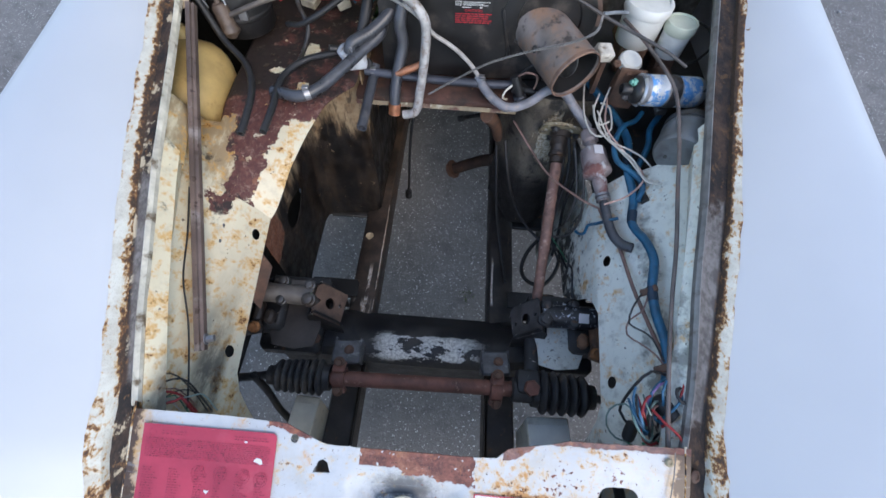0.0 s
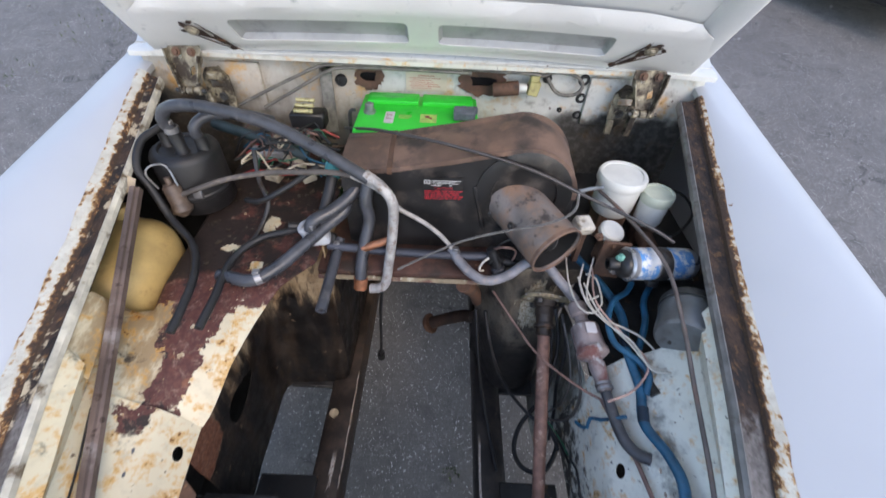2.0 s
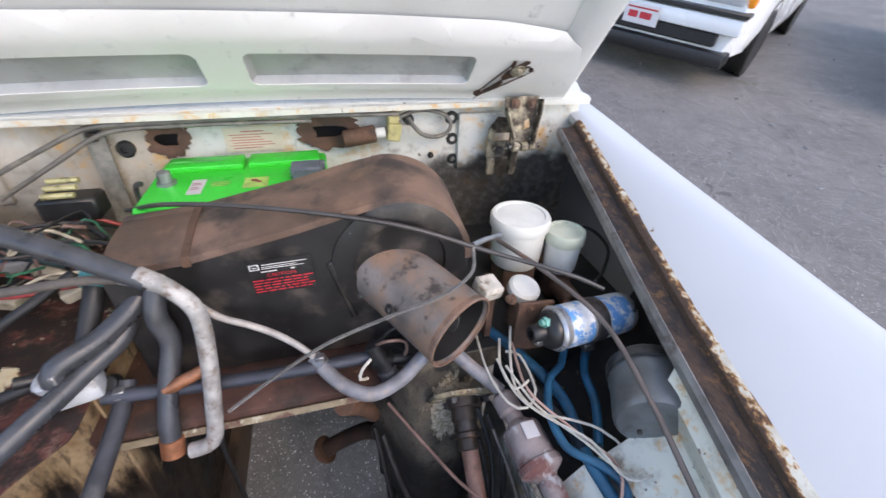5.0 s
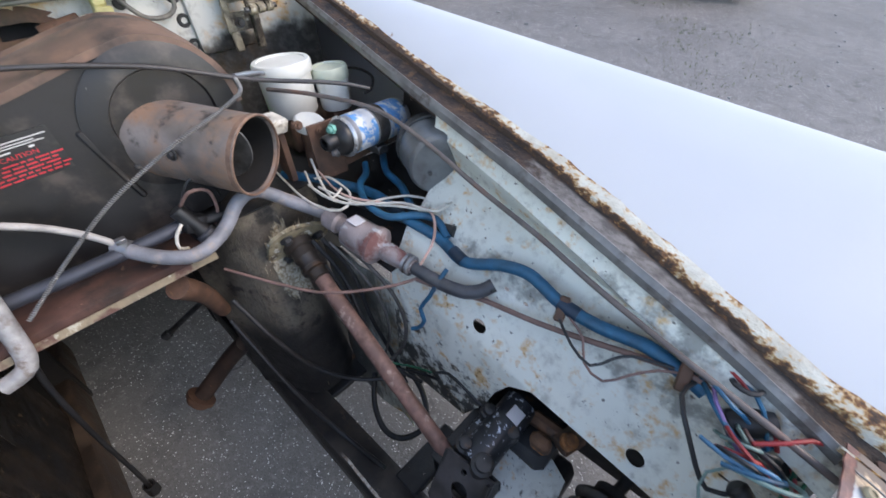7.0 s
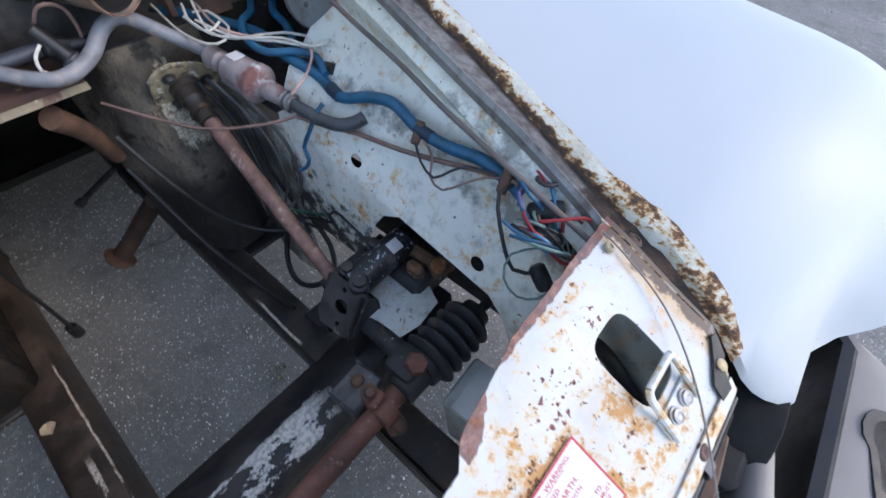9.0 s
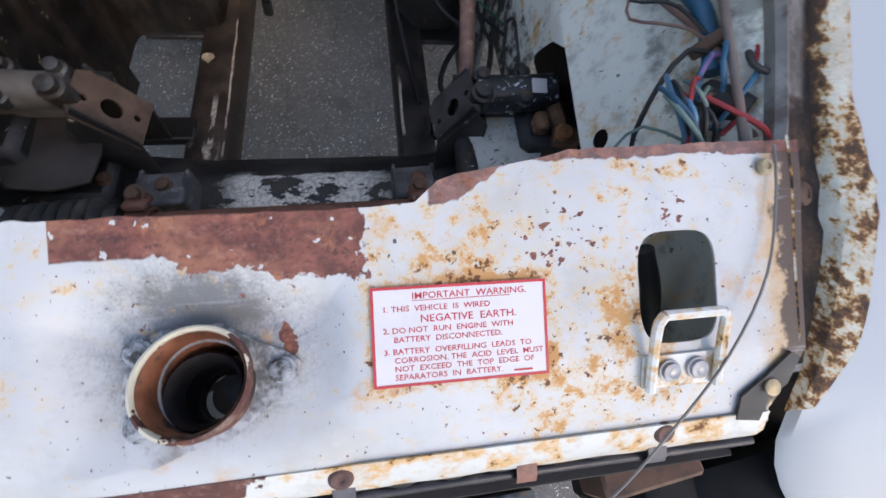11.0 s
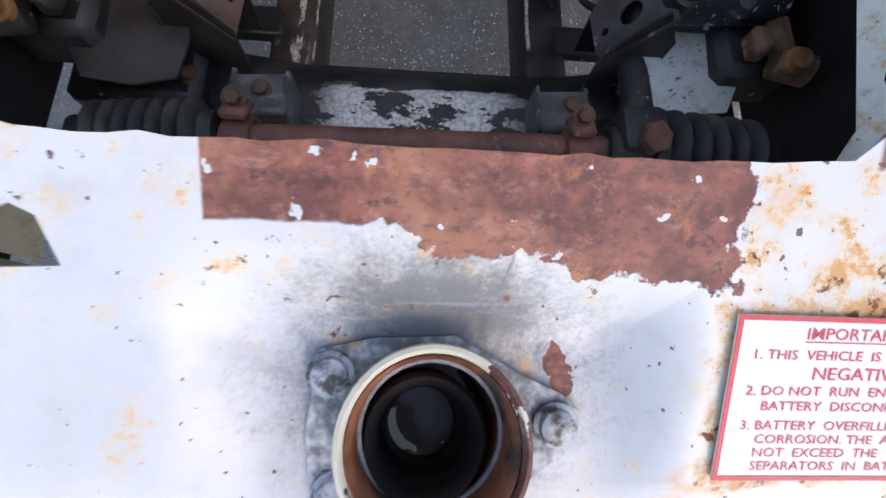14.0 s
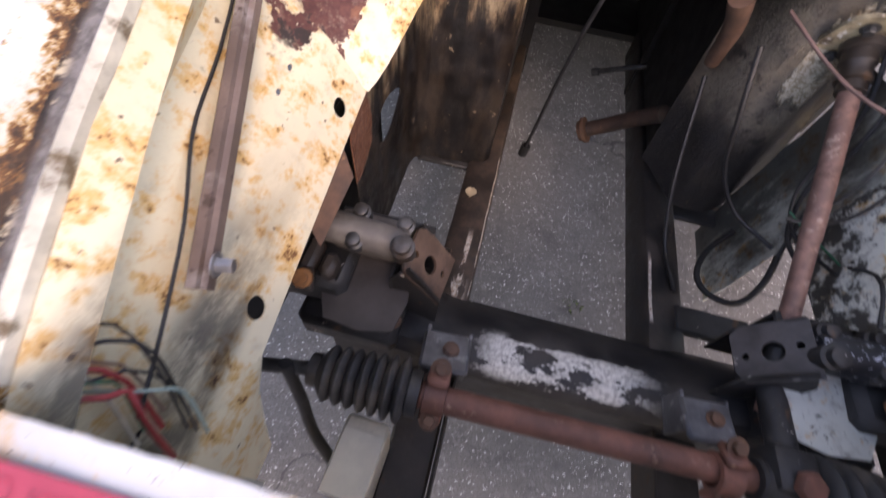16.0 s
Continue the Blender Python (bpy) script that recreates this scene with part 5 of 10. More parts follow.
def make_slam_panel():
    top = thing("slam_panel", (0, -0.03, 0.5), "white front slam panel with rust stains and bare primer", "car panel")
    bm = bmesh.new()
    back = [(0.384, 0.068), (0.22, 0.065), (0.194, 0.059), (0.16, 0.054), (0.138, 0.049), (0.124, 0.038), (0.1, 0.0365), (-0.06, 0.0365), (-0.108, 0.037), (-0.133, 0.046), (-0.163, 0.058), (-0.24, 0.0615), (-0.376, 0.061)]
    ragged = []
    for (x0, y0), (x1, y1) in zip(back, back[1:]):
        n = max(1, int(abs(x1 - x0) / 0.008))
        ragged += [(x0 + (x1 - x0) * k / n, y0 + (y1 - y0) * k / n + 0.0016 * noise.noise(Vector((x0 * 90 + k * 0.9, 5, 1)))) for k in range(n)]
    outer = ragged + [back[-1], (-0.378, -0.05), (-0.37, -0.093), (-0.362, -0.109), (-0.1, -0.101), (0.352, -0.104), (0.364, -0.092), (0.38, -0.06)]
    gap = [(0.2885 + 0.0275 * math.copysign(abs(math.cos(t)) ** 0.5, math.cos(t)), -0.0165 - 0.0325 * math.copysign(abs(math.sin(t)) ** 0.5, math.sin(t))) for t in [math.pi * (k + 0.5) / 16 for k in range(32)]]
    tri = [(-0.123, 0.003), (-0.099, 0.004), (-0.104, 0.0165), (-0.1105, 0.0195), (-0.116, 0.017)]
    holes = [gap, tri, ring_points(0.004, -0.0445, 0.0235, 28), ring_points(-0.151, 0.041, 0.0055, 10)]
    cuts = [("x", -0.094 + 0.0075 * k) for k in range(27)] + [("x", v) for v in (-0.3, -0.2, 0.2, 0.3)] + [("y", -0.112 + 0.0095 * k) for k in range(19)]
    fill_outline(bm, outer, holes, cuts)
    for v in bm.verts:
        x, y = v.co.x, v.co.y
        v.co.z = slam_z(x, y) + 0.0012 * noise.noise(Vector((x * 11, y * 11, 9)))
    thicken(bm, 0.0016)
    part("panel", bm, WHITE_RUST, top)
    # folded front lip
    bm, rows = bmesh.new(), []
    for k in range(75):
        x = -0.365 + k * 0.0098
        y0 = table([(-0.365, -0.1085), (-0.1, -0.101), (0.352, -0.104)], x)
        w = 0.0012 * noise.noise(Vector((x * 40, 2, 2)))
        rows.append([(x, y0 + 0.0085, table(SLAM_Z, y0 + 0.0085) + 0.0008), (x, y0 + 0.0075, table(SLAM_Z, y0 + 0.0075) + 0.0036), (x, y0 + 0.001, table(SLAM_Z, y0 + 0.001) + 0.0024), (x, y0 - 0.004, 0.592 + w * 0.4), (x, y0 - 0.006 + w, 0.587), (x, y0 - 0.0075 + w, 0.583), (x, y0 - 0.006, 0.572)])
    add_sheet(bm, rows, 0.0015)
    part("front_lip", bm, LIP_RUST, top, "peeling rust-brown front lip")
    # rim under the right-hand opening and the cup of the lock
    bm = bmesh.new()
    add_turned(bm, (0.004, -0.0445, 0.575), (0, 0, 1), [(0.0268, 0), (0.0268, 0.059), (0.0285, 0.062), (0.0298, 0.067), (0.0292, 0.0705), (0.0278, 0.071), (0.0266, 0.0685), (0.0258, 0.004), (0.0135, 0.0035)], 44, close=False)
    for v in bm.verts:
        v.co.z += 0.0007 * noise.noise(v.co * 90) if v.co.z > 0.63 else 0.0
    cup = part("lock_cup", bm, rusted_paint("cup_paint", (0.66, 0.6, 0.46), 0.68, 0.05, 45.0, 0.5, lambda n: n.step(n.math("ADD", n.noise(60, 4, 0.6), n.math("MULTIPLY", n.math("SUBTRACT", n.math("MULTIPLY", n.axis(0), 0.6), n.axis(1)), 6.0)), 0.8, 0.82)), top, "rusted round lock cup with a raised rim")
    bm = bmesh.new()
    add_turned(bm, (0.002, -0.0465, 0.577), (0, 0, 1), [(0.0222, 0), (0.0222, 0.042), (0.0205, 0.0455), (0.0182, 0.0425), (0.0168, 0.037), (0.0188, 0.033), (0.0165, 0.029), (0.0185, 0.024), (0.016, 0.019), (0.0145, 0.012), (0.0165, 0.006), (0.0135, -0.002), (0.0105, -0.05), (0.005, -0.12), (0.0, -0.121)], 32)
    part("lock_sleeve", bm, plain("greasy_dark_sleeve", (0.016, 0.0155, 0.017), 0.4, vary=0.4, dirt=(0.08, 0.05, 0.03)), cup, "greasy dark spring sleeve")
    bm = bmesh.new()
    add_plate(bm, [(-0.037, -0.034), (-0.024, -0.04), (-0.006, -0.033), (0.014, -0.03), (0.037, -0.012), (0.049, -0.004), (0.051, 0.008), (0.044, 0.014), (0.03, 0.02), (0.008, 0.033), (-0.02, 0.032), (-0.038, 0.028), (-0.041, 0.0)], [ring_points(0, 0, 0.0262, 24)[::-1]], 0.0016, Matrix.Translation((0.004, -0.0445, 0.6275)) @ pose(0, 0, 0, 13, 0, 0))
    part("lock_plate", bm, rusted_paint("plate_paint", (0.5, 0.515, 0.53), 0.66, 0.05, 50.0, 0.5, grime=0.9, soot=True), top, "grimy grey lock plate")
    for x, y in ((0.0455, -0.0407), (-0.0293, -0.0247), (-0.0265, -0.0623)):
        bm = bmesh.new()
        add_turned(bm, (x, y, 0.6285 + 0.23 * (y + 0.044)), (0, -0.22, 1), [(0.0078, 0), (0.0078, 0.0012), (0.0062, 0.0016), (0.0058, 0.0042), (0.0042, 0.005), (0, 0.005)], 14)
        part("lock_bolt", bm, plain("grimy_bolt", (0.34, 0.36, 0.38), 0.5, 0.2, vary=0.4, scale=120, dirt=(0.07, 0.065, 0.06), dirt_at=(0.45, 0.62), dirt_scale=150), top, "grimy painted lock bolt")
    # bracket and bolts at the opening
    bm = bmesh.new()
    m = slam_pose(0.2865, -0.062, 0.002)
    add_plate(bm, [(-0.0265, -0.0125), (0.0265, -0.0125), (0.0265, 0.0085), (-0.0265, 0.0085)], (), 0.0018, m)
    bracket = part("catch_bracket", bm, rusted_paint("bracket_paint", (0.66, 0.67, 0.64), 0.58, 0.08, 60.0, 0.45), top, "white bolted catch bracket")
    bm = bmesh.new()
    for dx in (-0.0235, 0.0225):
        add_hose(bm, [m @ Vector((dx, -0.0125, 0.003)), m @ Vector((dx, 0.004, 0.004)), m @ Vector((dx, 0.024, 0.006)), m @ Vector((dx * 0.98, 0.033, 0.0075)), m @ Vector((dx * 0.84, 0.0375, 0.008))], 0.0032, 8, 0.004)
    add_hose(bm, [m @ Vector((-0.02, 0.0375, 0.008)), m @ Vector((0.019, 0.0375, 0.008))], 0.0032, 8, 0.01)
    part("catch_loop", bm, rusted_paint("loop_paint", (0.66, 0.67, 0.64), 0.545, 0.08, 60.0, 0.45, lambda n: n.math("MULTIPLY", n.step(n.axis(1), -0.0285, -0.0265), n.step(n.noise(90, 5, 0.65, shift=8.0), 0.42, 0.46))), bracket, "white wire loop with a rusty top bar")
    for dx in (-0.0098, 0.0095):
        bm = bmesh.new()
        p, up = m @ Vector((dx, -0.001, 0.001)), m.to_3x3() @ Vector((0, 0, 1))
        add_turned(bm, p, up, [(0.0072, 0), (0.0072, 0.0012), (0.006, 0.0016), (0.0058, 0.0038), (0.0035, 0.0046), (0.0018, 0.0036), (0, 0.0036)], 18)
        part("bolt", bm, DULL_STEEL, bracket, "bright zinc bolt")
    for x in (-0.278, -0.064, 0.073, 0.2815):
        bm = bmesh.new()
        add_turned(bm, (x, -0.1, 0.5975), (0, -0.6, 0.8), [(0.0075, 0), (0.0075, 0.002), (0.0055, 0.0036), (0.0035, 0.0034), (0.0015, 0.0018), (0, 0.0018)], 20)
        part("screw", bm, plain("rusty_screw", (0.12, 0.065, 0.055), 0.6, 0.3, vary=0.4, scale=120, dirt=(0.05, 0.035, 0.03)), top, "rusty cross-head screw")
    for x in (-0.278, -0.2125, -0.064, 0.0292, 0.0735, 0.1885, 0.2815):
        rusty = x in (-0.2125, 0.0292, 0.1885)
        bm = bmesh.new()
        add_sheet(bm, [[(x + a, y, z) for a in (-0.0068, 0.0, 0.0068)] for y, z in ((-0.1035, 0.5915), (-0.1075, 0.5895), (-0.1105, 0.586), (-0.116, 0.5835), (-0.1195, 0.579), (-0.12, 0.57))], 0.0012)
        part("trim_clip", bm, plain("clip_rust", (0.25, 0.12, 0.09), 0.65, vary=0.35, scale=90, dirt=(0.14, 0.07, 0.06)) if rusty else plain("clip_grey", (0.11, 0.105, 0.115), 0.55, 0.2, vary=0.3, scale=90, dirt=(0.14, 0.09, 0.08)), top, "small folded rusty trim clip" if rusty else "small folded grey trim clip")
    bm = bmesh.new()
    add_hose(bm, [(-0.372, -0.119, 0.569), (-0.25, -0.1155, 0.571), (-0.1, -0.114, 0.572), (0.15, -0.1135, 0.5725), (0.365, -0.115, 0.5715)], 0.0036, 10, 0.03)
    part("trim_strip", bm, plain("dull_black_trim", (0.035, 0.034, 0.038), 0.4, 0.2, vary=0.3, dirt=(0.1, 0.09, 0.09), dirt_at=(0.55, 0.75), dirt_scale=30), top, "thin dark trim strip")
    bm, rows = bmesh.new(), []
    for k in range(150):
        x = -0.36 + k * 0.0048
        w = 0.0016 * math.sin(x * 190) + 0.001 * noise.noise(Vector((x * 50, 1, 7)))
        rows.append([(x, -0.1065, 0.5845), (x, -0.1095 - w * 0.6, 0.583), (x, -0.1105 - w, 0.58), (x, -0.109, 0.574)])
    add_sheet(bm, rows, 0.001)
    part("rubber_seal", bm, BLACK_RUBBER, top, "wavy perished rubber seal")
    # dark pad with a brass screw over the panel's outer front corner
    m = slam_pose(0.352, -0.083, 0.0036)
    bm = bmesh.new()
    add_plate(bm, [(-0.018, -0.018), (0.0, -0.021), (0.004, -0.004), (0.016, 0.006), (0.021, 0.026), (0.013, 0.03), (-0.002, 0.014), (-0.018, 0.0)], (), 0.002, m)
    pad = part("corner_pad", bm, BLACK_RUBBER, top, "black bituminous corner pad")
    bm = bmesh.new()
    add_turned(bm, m @ Vector((0.002, 0.006, 0.0015)), (0, -0.4, 1), [(0.0058, 0), (0.0058, 0.0012), (0.004, 0.0022), (0, 0.0024)], 16)
    part("screw", bm, plain("dull_brass_screw", (0.42, 0.33, 0.2), 0.5, 0.4, vary=0.3, scale=120), pad, "dull brass screw")
    for x, y, r in ((0.353, 0.05, 0.0055), (0.392, 0.037, 0.0085)):
        bm = bmesh.new()
        z = table(SLAM_Z, y) + 0.002 if x < 0.38 else edge(y)[1] - 0.002
        add_turned(bm, (x, y, z), (0.1 if x < 0.38 else 0.4, -0.4, 1), [(r, 0), (r, 0.0014), (r * 0.8, 0.003), (r * 0.45, 0.0034), (r * 0.4, 0.0022), (0, 0.0022)], 18)
        part("corner_bolt", bm, CRUST if x < 0.38 else RUST_BROWN, top, "painted rusty corner bolt")
    # panel ends fold down onto the wings
    for s in (-1, 1):
        bm, rows = bmesh.new(), []
        for k in range(14):
            y = -0.105 + k * 0.0135
            x0, z0 = edge(y)
            xa = 0.38 - 0.02 * smooth01(-0.05, -0.11, y)
            za = table(SLAM_Z, y)
            rows.append([(s * (xa - 0.004), y, za + 0.001), (s * xa, y, za - 0.003), (s * (xa + 0.002), y, za - 0.02), (s * (x0 - 0.012), y, z0 - 0.03), (s * (x0 - 0.004), y, z0 - 0.012)])
        add_sheet(bm, rows if s < 0 else [r[::-1] for r in rows], 0.0014)
        part("end_gutter", bm, GUTTER, top, "rusted gutter at the panel end")
    bm = bmesh.new()
    add_turned(bm, (0.004, -0.0445, 0.58), (0, 0, 1), [(0.0252, 0), (0.0255, 0.0605), (0.0262, 0.0635), (0.0248, 0.0605), (0.0243, 0.0)], 36, close=False)
    part("lock_liner", bm, plain("brown_oily_liner", (0.22, 0.085, 0.045), 0.4, vary=0.4, scale=60, dirt=(0.04, 0.03, 0.025), dirt_at=(0.5, 0.62), dirt_scale=40), cup, "oily brown inside of the cup")
    # near-black sheet added for the shade seen through the catch opening
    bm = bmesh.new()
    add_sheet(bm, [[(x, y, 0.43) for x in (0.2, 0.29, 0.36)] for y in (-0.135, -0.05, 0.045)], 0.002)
    solo("nose_floor", bm, DARK_VOID, "near-black sheet painting the shade below the catch opening", "body panel", kind="structure")
    return top


make_slam_panel()


# ---- the open bonnet ----
BON_A = radians(46)
BON = Matrix.Translation((0, 1.062, 0.972)) @ Matrix(((1, 0, 0, 0), (0, -math.cos(BON_A), -math.sin(BON_A), 0), (0, math.sin(BON_A), -math.cos(BON_A), 0), (0, 0, 0, 1)))


def make_bonnet():
    """Built flat: x across, y from the hinge to the front edge, z out of the underside."""
    top = thing("bonnet", (0, 1.062, 0.972), "open white bonnet seen from its dull inner side", "car bonnet")

    def half(y):
        return 0.552 - 0.122 * y

    def crown(x, y):
        return -0.035 * (1 - (x / half(y)) ** 2) - 0.0 * y

    bm, rows = bmesh.new(), []
    for k in range(27):
        y = k * 0.04
        rows.append([BON @ Vector((half(y) * u, y, crown(half(y) * u, y))) for u in [-1 + j / 12 for j in range(25)]])
    add_sheet(bm, rows, 0.0014)
    part("skin", bm, BONNET_UNDER, top)
    # folded side edges
    for s in (-1, 1):
        bm, rows = bmesh.new(), []
        for k in range(27):
            y = k * 0.04
            h = half(y)
            rows.append([BON @ Vector((s * (h + a), y, b)) for a, b in ((0.001, -0.003), (0.002, 0.012), (-0.004, 0.016), (-0.034, 0.013), (-0.044, 0.004), (-0.052, -0.004))])
        add_sheet(bm, rows, 0.0012)
        part("side_flange", bm, BONNET_UNDER, top, "folded white side flange")
    # reinforcing panel with two sunk fields
    bm = bmesh.new()

    def field(x0, x1, y0, y1, r):
        out = []
        for cx, cy, a0 in ((x1 - r, y1 - r, 0), (x0 + r, y1 - r, 90), (x0 + r, y0 + r, 180), (x1 - r, y0 + r, 270)):
            out += [(cx + r * math.cos(radians(a0 + d)), cy + r * math.sin(radians(a0 + d))) for d in (0, 30, 60, 90)]
        return out

    holes = [field(0.028, 0.352, 0.05, 0.118, 0.012), field(-0.352, -0.028, 0.05, 0.118, 0.012)]
    rim = [(-0.545, 0.004), (0.545, 0.004), (0.528, 0.09), (0.505, 0.145), (0.47, 0.168)] + [(0.47 - 0.094 * k, 0.176) for k in range(1, 10)] + [(-0.47, 0.168), (-0.505, 0.145), (-0.528, 0.09)]
    fill_outline(bm, rim, [h[::-1] for h in holes], [("x", -0.5 + 0.05 * k) for k in range(21)] + [("y", v) for v in (0.02, 0.035, 0.135, 0.155)])
    for v in bm.verts:
        x, y = v.co.x, v.co.y
        lift = 0.016 + 0.004 * smooth01(0.02, 0.035, y) - 0.012 * smooth01(0.155, 0.176, y)
        v.co = BON @ Vector((x, y, crown(x, y) * 0.6 + lift))
    thicken(bm, 0.0014)
    part("reinforcement", bm, BONNET_UNDER, top, "pressed white reinforcing panel")
    for s in (-1, 1):
        bm = bmesh.new()
        x0, x1 = (0.02, 0.36) if s > 0 else (-0.36, -0.02)
        rows = []
        for y, dz in ((0.048, 0.018), (0.054, 0.006), (0.114, 0.004), (0.12, 0.018)):
            rows.append([BON @ Vector((x, y, crown(x, 0) * 0.6 + (dz if j not in (0, 6) else 0.018))) for j, x in enumerate([x0 + (x1 - x0) * q for q in (0.02, 0.045, 0.25, 0.5, 0.75, 0.955, 0.98)])])
        add_sheet(bm, rows, 0.001)
        part("sunk_field", bm, plain("brushed_grey_paint", (0.4, 0.405, 0.405), 0.5, vary=0.16, scale=10, dirt=(0.27, 0.27, 0.27), dirt_at=(0.48, 0.75), dirt_scale=24, bump=0.1), top, "sunk grey field in the panel")
        # rust scar where the hinge bolts on
        bm = bmesh.new()
        m = BON @ Matrix.Translation((s * 0.405, 0.075, 0.016)) @ pose(0, 0, 0, 0, 0, s * -38) @ Matrix.Scale(1.35, 4)
        for dx, dy, hw, hl, turn in ((0.0, 0.017, 0.008, 0.02, 0), (0.004, -0.02, 0.004, 0.016, -8), (-0.009, -0.006, 0.0012, 0.03, 10), (0.012, -0.002, 0.001, 0.026, -12), (0.002, -0.012, 0.0016, 0.03, 3), (-0.013, 0.022, 0.003, 0.006, 40), (0.014, 0.03, 0.0025, 0.005, 70), (-0.002, -0.037, 0.006, 0.005, 0)):
            ring = [2 * math.pi * k / 18 for k in range(18)]
            add_plate(bm, [(hw * math.cos(a) * (1 + 0.8 * noise.noise(Vector((math.cos(a) * 3 + dx * 99, math.sin(a) * 3, s)))), hl * math.sin(a) * (1 + 0.5 * noise.noise(Vector((math.cos(a) * 3, math.sin(a) * 3 + dy * 99, s + 4))))) for a in ring], (), 0.0008, m @ pose(dx, dy, 0.0002, 0, 0, turn))
        part("rust_scar", bm, plain("scar_rust" + ("_right" if s > 0 else "_left"), (0.045, 0.026, 0.02), 0.8, vary=0.5, scale=60, spots=(0.2, 0.09, 0.04), spot_at=(0.56, 0.68), spot_scale=90), top, "dark rust scar")
        bm = bmesh.new()
        add_bolt(bm, m @ Vector((0.0, 0.02, 0.001)), m.to_3x3() @ Vector((0, 0, 1)), 0.008, 0.005)
        part("bolt", bm, BRASS, top)
    bm = bmesh.new()
    add_sheet(bm, [[BON @ Vector((x, y, z)) for x in [-0.54 + 0.09 * k for k in range(13)]] for y, z in ((-0.006, 0.0), (-0.008, 0.012), (0.0, 0.02), (0.006, 0.014))], 0.0012)
    part("rear_flange", bm, rusted_paint("bonnet_edge_paint", (0.62, 0.61, 0.54), 0.6, 0.07, 40.0, 0.45, grime=0.5), top, "stained rear edge")
    return top


BONNET = make_bonnet()


# ---- chassis below ----
def make_rails():
    for s in (-1, 1):
        bm, rows = bmesh.new(), []
        for k in range(40):
            y = 0.375 + k * 0.026
            w = 0.0015 * noise.noise(Vector((y * 20, s, 0)))
            a, b = (0.154, 0.222)
            rows.append([(s * a, y, 0.17), (s * a, y, 0.243 + w), (s * (a + 0.005), y, 0.25 + w), (s * (a + 0.012), y, 0.2515), (s * (b - 0.008), y, 0.25 - w), (s * b, y, 0.244), (s * b, y, 0.17)])
        add_sheet(bm, rows, 0.0025)
        solo("chassis_rail", bm, rail_material("black_rail", (0.02, 0.019, 0.0195), 1.0, (0.06, 0.049, 0.041)) if s > 0 else rail_material("brown_rail", (0.032, 0.025, 0.021), -1.0, (0.1, 0.07, 0.052)), "black box-section chassis rail scraped pale along its edge" if s > 0 else "brown-black box-section chassis rail with scraped patches", "chassis rail", group="chassis rails", kind="structure")
        bm = bmesh.new()
        add_box(bm, (s * 0.186, 0.08, 0.235), (0.066, 0.34, 0.05), 0.004)
        add_box(bm, (s * 0.148, 0.08, 0.24), (0.004, 0.34, 0.07), 0.001)
        solo("front_rail", bm, BROWN_GREASE, "dark rusty front chassis leg", "chassis rail", group="front chassis legs", kind="structure")
        bm = bmesh.new()
        add_box(bm, (s * 0.275, 0.82, 0.235), (0.12, 0.24, 0.012), 0.003)
        add_box(bm, (s * 0.27, 0.455, 0.245), (0.13, 0.05, 0.02), 0.003)
        solo("floor_gusset", bm, BLACK_GREASE, "black floor gusset outside the rail", "chassis panel", group="floor gussets", kind="structure")
    bm, rows = bmesh.new(), []
    for k in range(57):
        x = -0.336 + k * 0.012
        up = 0.03 * smooth01(0.15, 0.24, abs(x))
        dn = 0.012 * math.cos(x * 9)
        w = 0.0014 * noise.noise(Vector((x * 30, 3, 3)))
        rows.append([(x, 0.392, 0.19), (x, 0.39, 0.245 + up * 0.3), (x, 0.372, 0.262 + up * 0.6 + w), (x, 0.345, 0.29 + up), (x, 0.30, 0.312 + up - dn * 0.3 + w), (x, 0.262, 0.31 + up - dn), (x, 0.247, 0.295 + up - dn), (x, 0.243, 0.2)])
    add_sheet(bm, rows, 0.003)
    solo("front_crossmember", bm, CROSS_BLACK, "black front crossmember with flaking white paint", "crossmember", kind="structure")


make_rails()


# ======== things in the bay ========
def panel_bars(parent, m, rows, material, name="print_bar"):
    """Plain bars for print that cannot be read: rows of (x, y, width, height), joined."""
    bm = bmesh.new()
    for x, y, w, h in rows:
        vs = [bm.verts.new(m @ Vector((x + a * w, y + b * h, 0.0))) for a, b in ((0, 0), (1, 0), (1, 1), (0, 1))]
        bm.faces.new(vs)
    return tagged(part(name, bm, material, parent), kind="stuff" if len(rows) > 1 else "")


def lettering(parent, m, lines, material):
    """Readable words: rows of (text, x, y, size) in the plane of m."""
    for text, x, y, size in lines:
        cu = bpy.data.curves.new("lettering", "FONT")
        cu.body, cu.size, cu.extrude, cu.resolution_u, cu.offset = text, size, 0.0, 2, 0.00003
        ob = bpy.data.objects.new("lettering", cu)
        me = bpy.data.meshes.new_from_object(ob)
        bpy.data.objects.remove(ob)
        me.transform(m @ Matrix.Translation((x, y, 0.0001)) @ Matrix.Diagonal((1.12, 1, 1, 1)))
        bm = bmesh.new()
        bm.from_mesh(me)
        part("lettering", bm, material, parent)


INK_RED = plain("red_print", (0.5, 0.03, 0.045), 0.5, vary=0.15)
INK_DARK = plain("dark_red_print", (0.23, 0.022, 0.05), 0.5, vary=0.5, scale=120, dirt=(0.4, 0.035, 0.07), dirt_at=(0.42, 0.62), dirt_scale=400)
INK_WHITE = plain("white_print", (0.6, 0.6, 0.58), 0.5, vary=0.1)
PAPER = plain("aged_label_paper", (0.62, 0.6, 0.61), 0.45, vary=0.06, scale=30, bump=0.05)
RED_LABEL = plain("faded_red_label", (0.4, 0.035, 0.068), 0.45, vary=0.2, scale=14, bump=0.08, dirt=(0.46, 0.1, 0.13), dirt_at=(0.5, 0.75), dirt_scale=11)


